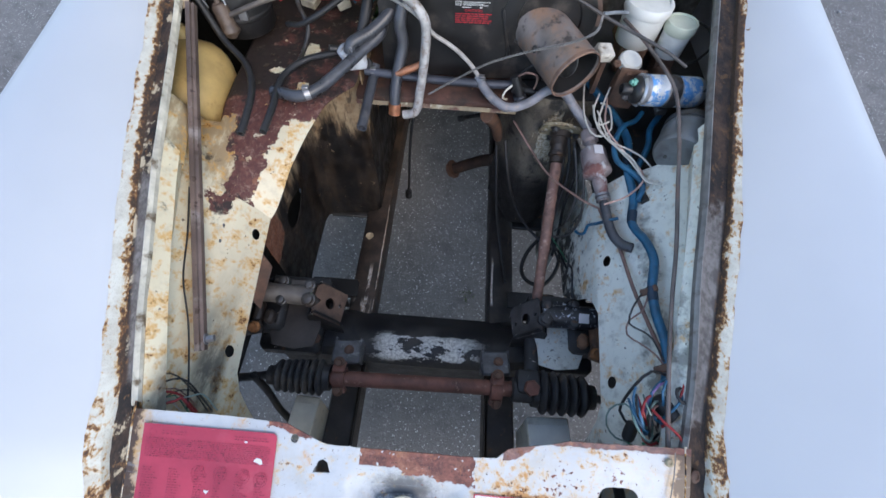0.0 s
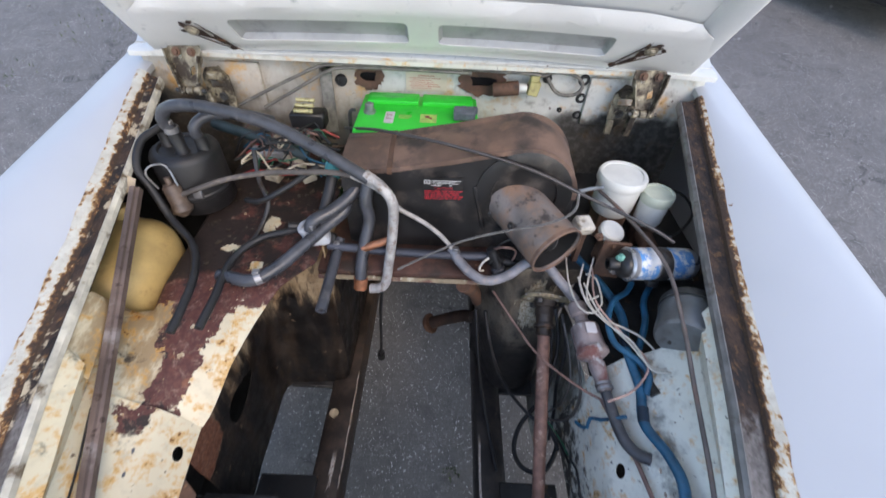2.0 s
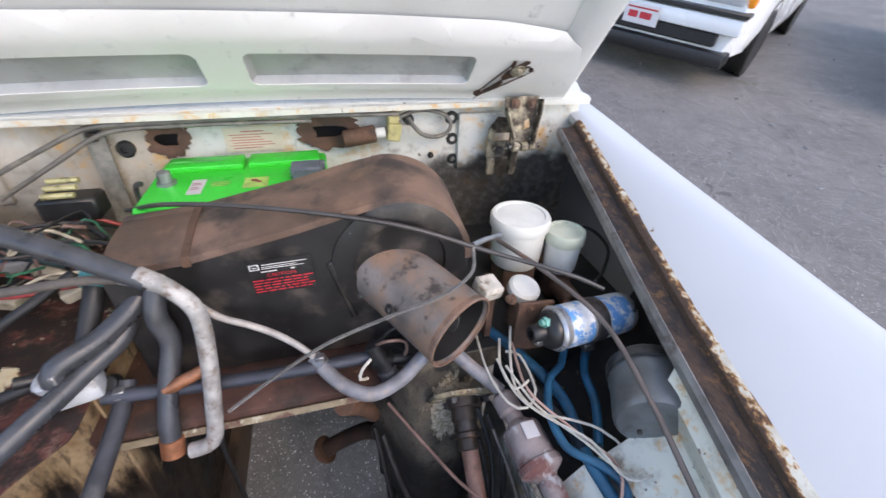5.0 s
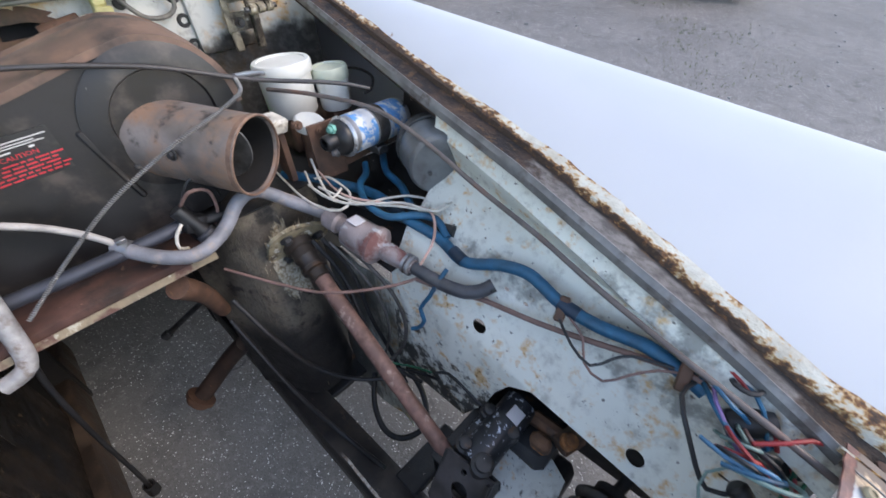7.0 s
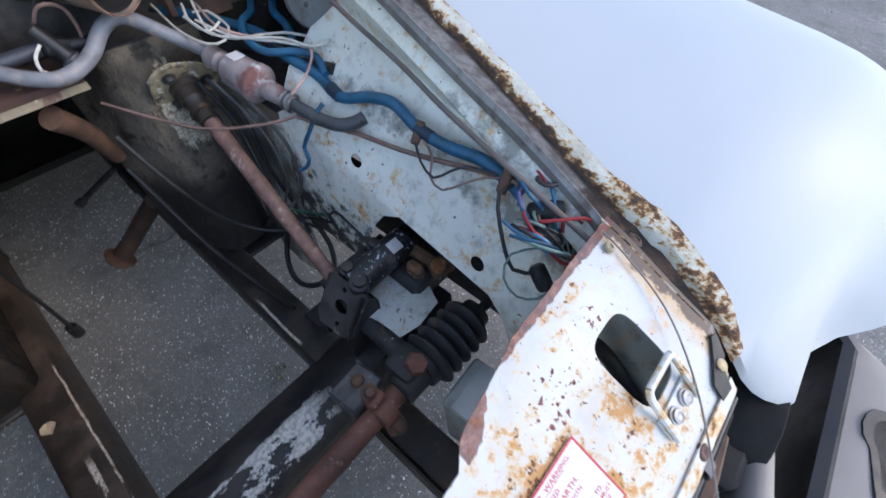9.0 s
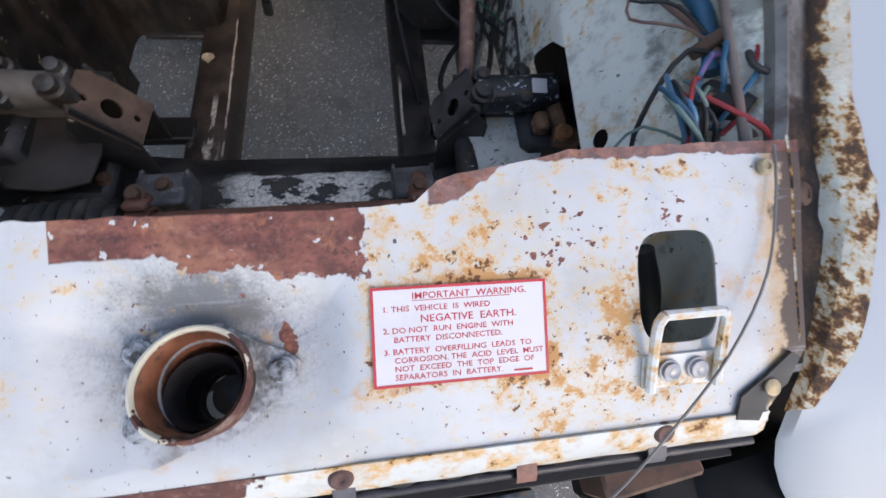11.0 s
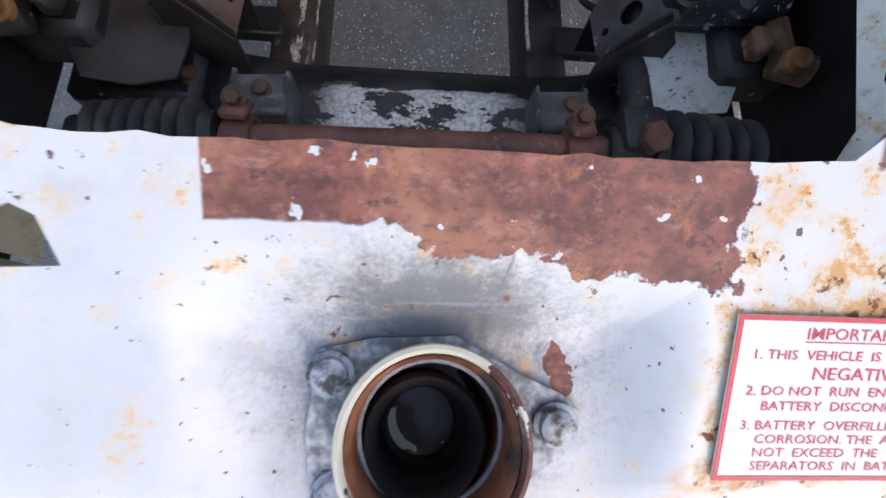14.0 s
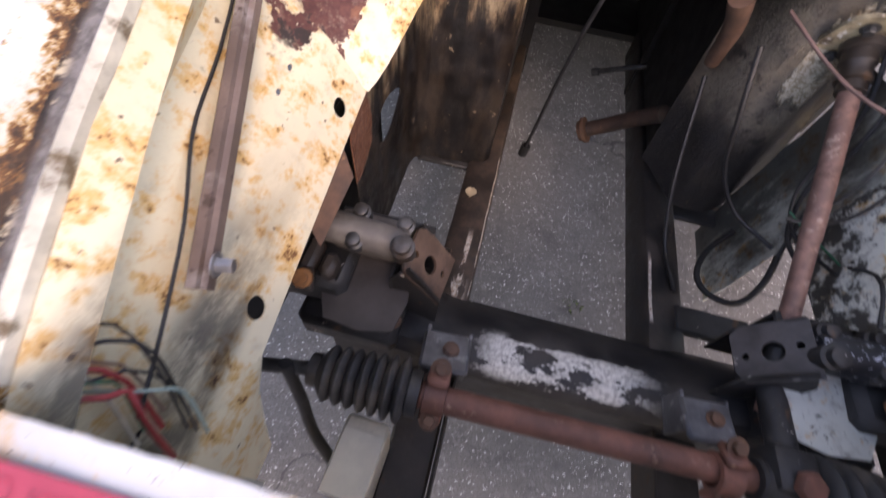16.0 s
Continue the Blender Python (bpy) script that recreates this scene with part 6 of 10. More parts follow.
def make_warning_label():
    ob = thing("warning_label", (0.149, -0.03, 0.645), "white warning label with red border and red lettering", "label")
    m = slam_pose(0.1472, -0.031, 0.0022, -0.8) @ Matrix.Diagonal((0.962, 0.955, 1.0, 1.0))
    bm = bmesh.new()
    add_plate(bm, [(-0.0535, -0.0295), (0.0535, -0.0295), (0.0535, 0.0295), (-0.0535, 0.0295)], (), 0.0006, m)
    part("sheet", bm, PAPER, ob)
    bm = bmesh.new()
    e, w = (0.0535, 0.0295), 0.0017
    add_plate(bm, [(-e[0], -e[1]), (e[0], -e[1]), (e[0], e[1]), (-e[0], e[1])], [[(-e[0] + w, -e[1] + w), (-e[0] + w, e[1] - w), (e[0] - w, e[1] - w), (e[0] - w, -e[1] + w)]], 0.0002, m @ Matrix.Translation((0, 0, 0.00025)))
    part("border", bm, INK_RED, ob)
    lines = [("IMPORTANT  WARNING.", -0.0295, 0.0218, 0.0056), ("1. THIS  VEHICLE  IS  WIRED", -0.047, 0.0147, 0.0047), ("NEGATIVE  EARTH.", -0.025, 0.0078, 0.0062), ("2. DO NOT  RUN  ENGINE  WITH", -0.047, 0.002, 0.0047), ("BATTERY  DISCONNECTED.", -0.041, -0.0034, 0.0047), ("3. BATTERY  OVERFILLING  LEADS  TO", -0.047, -0.0104, 0.0047), ("CORROSION. THE  ACID  LEVEL  MUST", -0.041, -0.0155, 0.0047), ("NOT  EXCEED  THE  TOP  EDGE  OF", -0.041, -0.0205, 0.0047), ("SEPARATORS  IN  BATTERY.", -0.041, -0.0255, 0.0047)]
    lettering(ob, m @ Matrix.Translation((0, 0, 0.0001)), lines, INK_RED)
    panel_bars(ob, m @ Matrix.Translation((0, 0, 0.00025)), [(-0.0295, 0.0206, 0.06, 0.0004), (0.031, -0.0262, 0.012, 0.0012)], INK_RED)


make_warning_label()


def make_red_label():
    ob = thing("service_label", (-0.266, -0.01, 0.66), "large faded red service label with unreadable dark print", "label")
    w, h = 0.183, 0.122
    m = slam_pose(-0.2655, -0.011, 0.0028, 0.4)
    bm = bmesh.new()
    r = 0.003
    pts = [(-w / 2, -h / 2), (w / 2 - 0.001, -h / 2), (w / 2, h / 2 - 0.004), (w / 2 - 0.005, h / 2), (-w / 2, h / 2)]
    fill_outline(bm, pts, (), [("x", -0.08 + 0.02 * k) for k in range(9)] + [("y", -0.05 + 0.0125 * k) for k in range(9)])
    for v in bm.verts:
        x, y = v.co.x, v.co.y
        yy = -0.011 + y * 0.91
        v.co = Vector((-0.2655 + x, yy, table(SLAM_Z, yy) + 0.0034 + 0.0002 * noise.noise(Vector((x * 60, y * 60, 1)))))
    thicken(bm, 0.0005)
    part("sheet", bm, RED_LABEL, ob)
    rng = random.Random(4)
    rows = []

    def words(y, x0, x1, h, least, most, gap):
        x = x0
        while x < x1 - least:
            l = min(rng.uniform(least, most), x1 - x)
            rows.append((x, y, l, h))
            x += l + rng.uniform(gap * 0.6, gap * 1.4)

    for y in (0.052, 0.0485):
        words(y, -0.066, -0.03, 0.0016, 0.003, 0.007, 0.0012)
        words(y, 0.034, 0.082, 0.0016, 0.003, 0.007, 0.0012)
    for k in range(10):
        words(0.042 - k * 0.0026, -0.086, 0.084, 0.0013, 0.002, 0.008, 0.001)
    for cx, w_ in ((-0.086, 0.022), (-0.05, 0.02), (-0.014, 0.018), (0.012, 0.016), (0.04, 0.02), (0.068, 0.016)):
        for k in range(13):
            words(0.004 - k * 0.0034, cx, cx + rng.uniform(0.5, 1.0) * w_, 0.0012, 0.002, 0.006, 0.001)
    for y in (-0.0445, -0.048, -0.0515, -0.055):
        words(y, -0.082, 0.082, 0.0013, 0.002, 0.007, 0.001)

    def lay(x, y, lift):
        yy = -0.011 + y * 0.91
        return Vector((-0.2655 + x, yy, table(SLAM_Z, yy) + lift))

    bm = bmesh.new()
    for x, y, ww, hh in rows:
        n = max(1, int(ww / 0.01))
        for k in range(n):
            a, b = x + ww * k / n, x + ww * (k + 1) / n
            bm.faces.new([bm.verts.new(lay(p, q, 0.0038)) for p, q in ((a, y), (b, y), (b, y + hh), (a, y + hh))])
    tagged(part("print_bar", bm, INK_DARK, ob), kind="stuff")
    # faint drawn rings and boxes
    bm = bmesh.new()
    for cx, cy, r in [(x + dx, y + dy, q) for x, y in ((-0.01, 0.002), (0.02, 0.003), (0.051, 0.002), (0.075, 0.0)) for dx, dy, q in ((0, 0, 0.0095), (0.001, 0.001, 0.0062), (-0.003, -0.008, 0.0045), (0.004, 0.006, 0.0035))] + [(-0.078, 0.05, 0.005)]:
        for k in range(20):
            a0, a1 = 2 * math.pi * k / 20, 2 * math.pi * (k + 1) / 20
            bm.faces.new([bm.verts.new(lay(cx + rr * math.cos(a), cy + rr * math.sin(a), 0.0039)) for rr, a in ((r, a0), (r, a1), (r - 0.0008, a1), (r - 0.0008, a0))])
    tagged(part("print_drawing", bm, INK_DARK, ob), kind="stuff")
    # chips where the white panel shows through
    for cx, cy, r in ((0.07, 0.024, 0.0055), (0.004, -0.021, 0.003), (-0.076, -0.047, 0.003), (0.05, 0.047, 0.002)):
        bm = bmesh.new()
        pts = [lay(cx + r * (1 + 0.4 * math.sin(3.1 * a + cx * 50)) * math.cos(a), cy + r * 0.8 * (1 + 0.4 * math.cos(2.3 * a)) * math.sin(a), 0.0041) for a in [2 * math.pi * k / 11 for k in range(11)]]
        bm.faces.new([bm.verts.new(p) for p in pts])
        part("chip", bm, PAPER, ob, "pale chip in the label")


make_red_label()


# ---- heater ----
HEATER_BLACK = plain("dusty_black_casing", (0.013, 0.0125, 0.013), 0.45, vary=0.45, scale=14, dirt=(0.085, 0.068, 0.058), dirt_at=(0.5, 0.75), dirt_scale=13, bump=0.15, spots=(0.36, 0.33, 0.3), spot_at=(0.735, 0.75), spot_scale=95)
HEATER_TOP = plain("rusty_dust_casing", (0.17, 0.105, 0.077), 0.66, vary=0.4, scale=11, dirt=(0.05, 0.038, 0.033), dirt_at=(0.46, 0.68), dirt_scale=12, bump=0.2, spots=(0.27, 0.15, 0.095), spot_at=(0.56, 0.75), spot_scale=10)
TUBE_RUST = plain("rust_dusted_tube", (0.21, 0.18, 0.165), 0.45, 0.15, vary=0.4, scale=16, dirt=(0.3, 0.185, 0.125), dirt_at=(0.42, 0.64), dirt_scale=16, bump=0.3, spots=(0.06, 0.05, 0.047), spot_at=(0.55, 0.68), spot_scale=34)


def heater_top(x):
    if x < 0.19:
        return table([(-0.135, 0.868), (-0.046, 0.876), (0.072, 0.9), (0.14, 0.917), (0.19, 0.927)], x)
    return 0.828 + math.sqrt(max(0.0, 0.099 ** 2 - (x - 0.192) ** 2))


def make_heater():
    ob = thing("heater_box", (0.08, 0.87, 0.684), "black heater box with a rust-dusted top and round inlet", "heater")
    y0, y1 = 0.79, 0.888
    xs = [-0.135 + 0.0135 * k for k in range(25)] + [0.205 + 0.0425 * math.sin(radians(a)) * 2 for a in range(4, 91, 8)]
    xs = [x for x in xs if x < 0.2] + [0.192 + 0.099 * math.sin(radians(a)) for a in range(6, 91, 7)]
    bm = bmesh.new()
    front = [(x, y0, heater_top(x)) for x in xs] + [(0.291, y0, 0.80), (0.285, y0, 0.77), (0.26, y0, 0.725), (0.21, y0, 0.7), (0.1, y0, 0.695), (-0.05, y0, 0.695), (-0.135, y0, 0.7)]
    f = [bm.verts.new(p) for p in front]
    g = [bm.verts.new((x, y1, z + (0.008 if z > 0.81 else 0.0))) for x, _, z in front]
    bm.faces.new(f)
    bm.faces.new(g[::-1])
    n = len(front)
    for k in range(len(xs) - 1, n):
        bm.faces.new((f[k], g[k], g[(k + 1) % n], f[(k + 1) % n]))
    part("casing", bm, HEATER_BLACK, ob)
    # the cover runs over the top with a folded front edge
    bm, rows = bmesh.new(), []
    for x in xs:
        z = heater_top(x)
        u = (x - 0.192) / 0.099 if x > 0.192 else 0
        nx, nz = (u, math.sqrt(max(0, 1 - u * u))) if u else (0, 1)
        dip = lambda d: 0.006 * math.sin(math.pi * d)
        row = [(x + nx * 0.0012 - nx * 0.007, y0 - 0.0026, z + nz * 0.0012 - nz * 0.007), (x + nx * 0.003, y0 - 0.0026, z + nz * 0.003)]
        row += [(x + nx * 0.003, y0 + (y1 - y0) * d, z + nz * (0.003 + dip(d)) + 0.011 * d) for d in (0.03, 0.2, 0.4, 0.6, 0.8, 0.96)]
        row += [(x + nx * 0.006, y1, z + nz * 0.006 + 0.011), (x + nx * 0.006, y1 + 0.006, z + nz * 0.006 + 0.011), (x + nx * 0.001, y1 + 0.008, z + 0.006)]
        rows.append(row)
    add_sheet(bm, rows, 0.0012)
    part("cover", bm, HEATER_TOP, ob, "rust-dusted sheet cover")
    bm = bmesh.new()
    add_sheet(bm, [[(x, y0 - 0.0045, heater_top(x) - 0.008), (x, y0 - 0.004, heater_top(x) + 0.0055), (x, y0 + 0.05, heater_top(x) + 0.0165), (x, y1 + 0.004, heater_top(x) + 0.02)] for x in (-0.051, -0.042)], 0.001)
    part("strap", bm, RUST_BROWN, ob, "thin rusty strap")
    # pressed rib and round flange
    bm = bmesh.new()
    add_box(bm, (0.118, y0 - 0.001, 0.8), (0.008, 0.006, 0.1), 0.002, rot=(0, -14, 0))
    part("rib", bm, HEATER_BLACK, ob)
    p0, ax = Vector((0.189, 0.792, 0.808)), Vector((0.062, -0.103, -0.018)).normalized()
    bm = bmesh.new()
    add_turned(bm, Vector((0.196, 0.7905, 0.835)), (0, -1, 0), [(0.088, 0), (0.088, 0.003), (0.076, 0.007), (0.06, 0.008), (0.058, 0.004)], 36)
    part("inlet_flange", bm, HEATER_BLACK, ob)
    bm = bmesh.new()
    L = 0.122
    add_turned(bm, p0 - ax * 0.03, ax, [(0.05, 0), (0.0495, 0.05), (0.0505, 0.03 + L - 0.004), (0.052, 0.03 + L), (0.0505, 0.03 + L + 0.0005), (0.0485, 0.03 + L - 0.003), (0.048, 0.03), (0.0, 0.03)], 44)
    tube = part("inlet_tube", bm, TUBE_RUST, ob, "round rust-dusted inlet tube")
    bm = bmesh.new()
    add_turned(bm, p0 + ax * (L - 0.008), ax, [(0.0508, 0), (0.0512, 0.002), (0.0514, 0.0085), (0.0508, 0.0092), (0.0492, 0.009), (0.049, 0.0)], 44, close=False)
    part("rim", bm, plain("rim_rust", (0.22, 0.13, 0.09), 0.75, vary=0.4, scale=60), tube, "orange-rusted thin rim")
    # near-black liner paints the shade inside the tube
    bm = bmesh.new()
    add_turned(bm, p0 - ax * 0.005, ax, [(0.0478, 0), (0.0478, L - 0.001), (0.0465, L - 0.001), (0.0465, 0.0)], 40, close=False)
    part("liner", bm, DARK_VOID, tube, "near-black liner painting the tube's inner shade")
    bm = bmesh.new()
    add_bolt(bm, p0 + ax * 0.05 + Vector((-0.044, -0.024, 0.012)), Vector((-0.9, -0.4, 0.25)), 0.0045, 0.004)
    part("screw", bm, DARK_STEEL, tube, "dark flap screw")
    bm = bmesh.new()
    side = ax.cross(Vector((0, 0, 1))).normalized()
    add_turned(bm, p0 + ax * 0.07, (ax * 0.28 + side), [(0.0, 0), (0.04, 0.0), (0.041, 0.002), (0.04, 0.004), (0.0, 0.004)], 28)
    part("flap", bm, DARK_STEEL, tube, "dark flap inside the tube")
    bm = bmesh.new()
    add_bolt(bm, (0.14, 0.788, 0.79), (0, -1, 0), 0.005, 0.004)
    add_box(bm, (0.144, 0.783, 0.792), (0.016, 0.008, 0.008), 0.002)
    part("tab", bm, DARK_STEEL, ob)
    # maker's plate
    m = Matrix.Translation((0.049, y0 - 0.0018, 0.839)) @ pose(0, 0, 0, 90, 0, 0)
    m = m @ pose(0, 0, 0, 0, 0, 1.5)
    bm = bmesh.new()
    add_plate(bm, [(-0.036, -0.025), (0.036, -0.025), (0.036, 0.025), (-0.036, 0.025)], (), 0.0008, m)
    label = part("rating_plate", bm, BLACK_PLASTIC, ob, "black rating plate with red caution print")
    rng = random.Random(2)
    bars = [(-0.034, 0.0125, 0.011, 0.0012), (-0.034, 0.0195, 0.011, 0.0012), (-0.034, 0.0125, 0.0014, 0.008), (-0.0244, 0.0125, 0.0014, 0.008), (-0.031, 0.0155, 0.005, 0.0014), (-0.02, 0.0185, 0.052, 0.0011), (-0.02, 0.0155, 0.04, 0.0009), (-0.02, 0.013, 0.048, 0.0009), (-0.022, 0.0085, 0.018, 0.0015), (0.012, 0.0085, 0.005, 0.002)]
    panel_bars(label, m @ Matrix.Translation((0, 0, 0.0013)), bars, INK_WHITE)
    lettering(label, m @ Matrix.Translation((0, 0, 0.0013)), [("CAUTION", -0.017, 0.0012, 0.0068)], INK_RED)
    red = []
    for k in range(5):
        x = -0.034
        while x < 0.03:
            l = rng.uniform(0.004, 0.014)
            red.append((x, -0.004 - k * 0.0042, l, 0.0017))
            x += l + 0.002
    panel_bars(label, m @ Matrix.Translation((0, 0, 0.0013)), red, INK_RED)


make_heater()


def make_battery():
    ob = thing("battery", (-0.01, 1.02, 0.686), "bright green car battery with grey posts", "battery")
    x0, x1, y0, y1, z = -0.134, 0.116, 0.904, 1.074, 0.886
    cx, cy = (x0 + x1) / 2, (y0 + y1) / 2
    bm = bmesh.new()
    add_box(bm, (cx, cy, 0.684 + (z - 0.684) / 2), (x1 - x0, y1 - y0, z - 0.684), 0.006, seg=2)
    part("case", bm, GREEN_PLASTIC, ob)
    bm = bmesh.new()
    add_box(bm, (cx - 0.057, y1 - 0.032, z + 0.004), (0.11, 0.042, 0.01), 0.003, seg=2)
    part("cap_strip", bm, GREEN_PLASTIC, ob, "raised green cell cover")
    bm = bmesh.new()
    add_box(bm, (cx + 0.06, y1 - 0.032, z + 0.004), (0.108, 0.042, 0.01), 0.003, seg=2)
    part("cap_strip", bm, GREEN_PLASTIC, ob, "raised green cell cover")
    for x in (x0 + 0.025, x1 - 0.03):
        bm = bmesh.new()
        add_turned(bm, (x, y0 + 0.078, z), (0, 0, 1), [(0.013, 0), (0.013, 0.004), (0.0098, 0.005), (0.009, 0.018), (0.0075, 0.0195)], 20)
        part("post", bm, DULL_STEEL, ob, "grey lead post")
    bm = bmesh.new()
    add_box(bm, (x1 - 0.03, y0 + 0.066, z + 0.012), (0.044, 0.034, 0.018), 0.003)
    add_box(bm, (x1 - 0.012, y0 + 0.086, z + 0.01), (0.02, 0.012, 0.014), 0.002)
    part("terminal_clamp", bm, plain("blue_grey_lead", (0.13, 0.15, 0.18), 0.6, vary=0.35, scale=60), ob, "dull blue-grey terminal clamp")
    m = Matrix.Translation((cx - 0.045, y0 + 0.058, z + 0.0008))
    panel_bars(ob, m, [(-0.022, -0.024, 0.019, 0.05)], PAPER, "sticker")
    panel_bars(ob, m @ Matrix.Translation((0, 0, 0.0004)), [(-0.019, -0.008, 0.012, 0.002), (-0.019, -0.003, 0.009, 0.002), (-0.019, 0.006, 0.012, 0.002), (-0.019, 0.011, 0.01, 0.002)], INK_DARK)
    panel_bars(ob, m, [(0.006, 0.004, 0.026, 0.003), (0.006, -0.002, 0.022, 0.003), (0.006, 0.01, 0.026, 0.003), (0.05, -0.016, 0.034, 0.036)], plain("yellow_print", (0.42, 0.62, 0.16), 0.5, vary=0.3, scale=90))
    panel_bars(ob, m @ Matrix.Translation((0, 0, 0.0006)), [(0.06, 0.004, 0.009, 0.008), (0.068, -0.001, 0.006, 0.007)], INK_DARK)
    panel_bars(ob, Matrix.Translation((cx - 0.06, y1 - 0.038, z + 0.0095)), [(-0.045, 0.0, 0.07, 0.008)], plain("pale_green_print", (0.12, 0.66, 0.16), 0.5))


make_battery()


# ---- brake and clutch reservoirs ----
def make_reservoir(x, y, ztop, r, drop, lid, label):
    ob = thing("fluid_reservoir", (x, y, 0.70), label, "reservoir", group="fluid reservoirs")
    bm = bmesh.new()
    z0 = ztop - drop
    add_turned(bm, (x, y, z0), (0, 0, 1), [(r * 0.8, 0), (r * 0.86, 0.004), (r * 0.9, drop * 0.6), (r * 0.9, drop - 0.018)], 32)
    part("tank", bm, MILK_PLASTIC, ob)
    bm = bmesh.new()
    lid_h = 0.02
    add_turned(bm, (x, y, ztop - lid_h), (0, 0, 1), [(r * 0.97, 0), (r, 0.002), (r, lid_h - 0.004), (r * 0.95, lid_h), (r * 0.82, lid_h), (r * 0.8, lid_h - 0.0022), (r * 0.4, lid_h - 0.0016), (0.0, lid_h - 0.0012)], 40)
    part("lid", bm, lid, ob, "round screw lid")
    bm = bmesh.new()
    add_box(bm, (x, y, 0.7 + (z0 - 0.7) / 2), (r * 1.2, r * 1.2, z0 - 0.7), 0.004)
    add_rod(bm, (x, y + 0.1, 0.725), (x, y - 0.06, 0.725), 0.017, seg=18)
    part("cylinder", bm, RUST_BROWN, ob, "rusty master cylinder below")


make_reservoir(0.398, 0.858, 0.846, 0.047, 0.085, MILK_PLASTIC, "white plastic brake reservoir with a broad screw lid")
make_reservoir(0.466, 0.83, 0.825, 0.031, 0.07, plain("greenish_cap", (0.58, 0.62, 0.5), 0.45, vary=0.12), "small pale plastic clutch reservoir with a greenish cap")


def make_relay_block():
    ob = thing("switch_block", (0.315, 0.76, 0.78), "cream plastic switch block beside the heater tube", "switch")
    bm = bmesh.new()
    add_box(bm, (0.312, 0.76, 0.793), (0.034, 0.034, 0.022), 0.004, rot=(14, 10, 18))
    add_box(bm, (0.302, 0.748, 0.8), (0.014, 0.02, 0.012), 0.002, rot=(14, 10, 30))
    part("body", bm, plain("dirty_cream_plastic", (0.6, 0.56, 0.48), 0.5, vary=0.2, scale=60, dirt=(0.25, 0.2, 0.15), dirt_at=(0.52, 0.7), dirt_scale=60), ob)
    bm = bmesh.new()
    add_box(bm, (0.335, 0.735, 0.79), (0.014, 0.008, 0.01), 0.002, rot=(12, 8, 14))
    add_bolt(bm, (0.336, 0.73, 0.79), (0, -1, 0.1), 0.004, 0.004)
    add_box(bm, (0.32, 0.775, 0.745), (0.01, 0.03, 0.1), 0.001)
    part("terminal", bm, RUST_BROWN, ob, "rusty terminal")
    ob = thing("brake_union", (0.375, 0.77, 0.7), "pale capped brake union below the reservoirs", "union")
    bm = bmesh.new()
    add_turned(bm, (0.372, 0.772, 0.762), (0.15, -0.25, 1), [(0.022, 0), (0.024, 0.004), (0.024, 0.014), (0.02, 0.018), (0, 0.019)], 24)
    part("cap", bm, MILK_PLASTIC, ob)
    bm = bmesh.new()
    add_rod(bm, (0.371, 0.778, 0.695), (0.373, 0.772, 0.764), 0.014)
    part("body", bm, RUST_BROWN, ob)


make_relay_block()


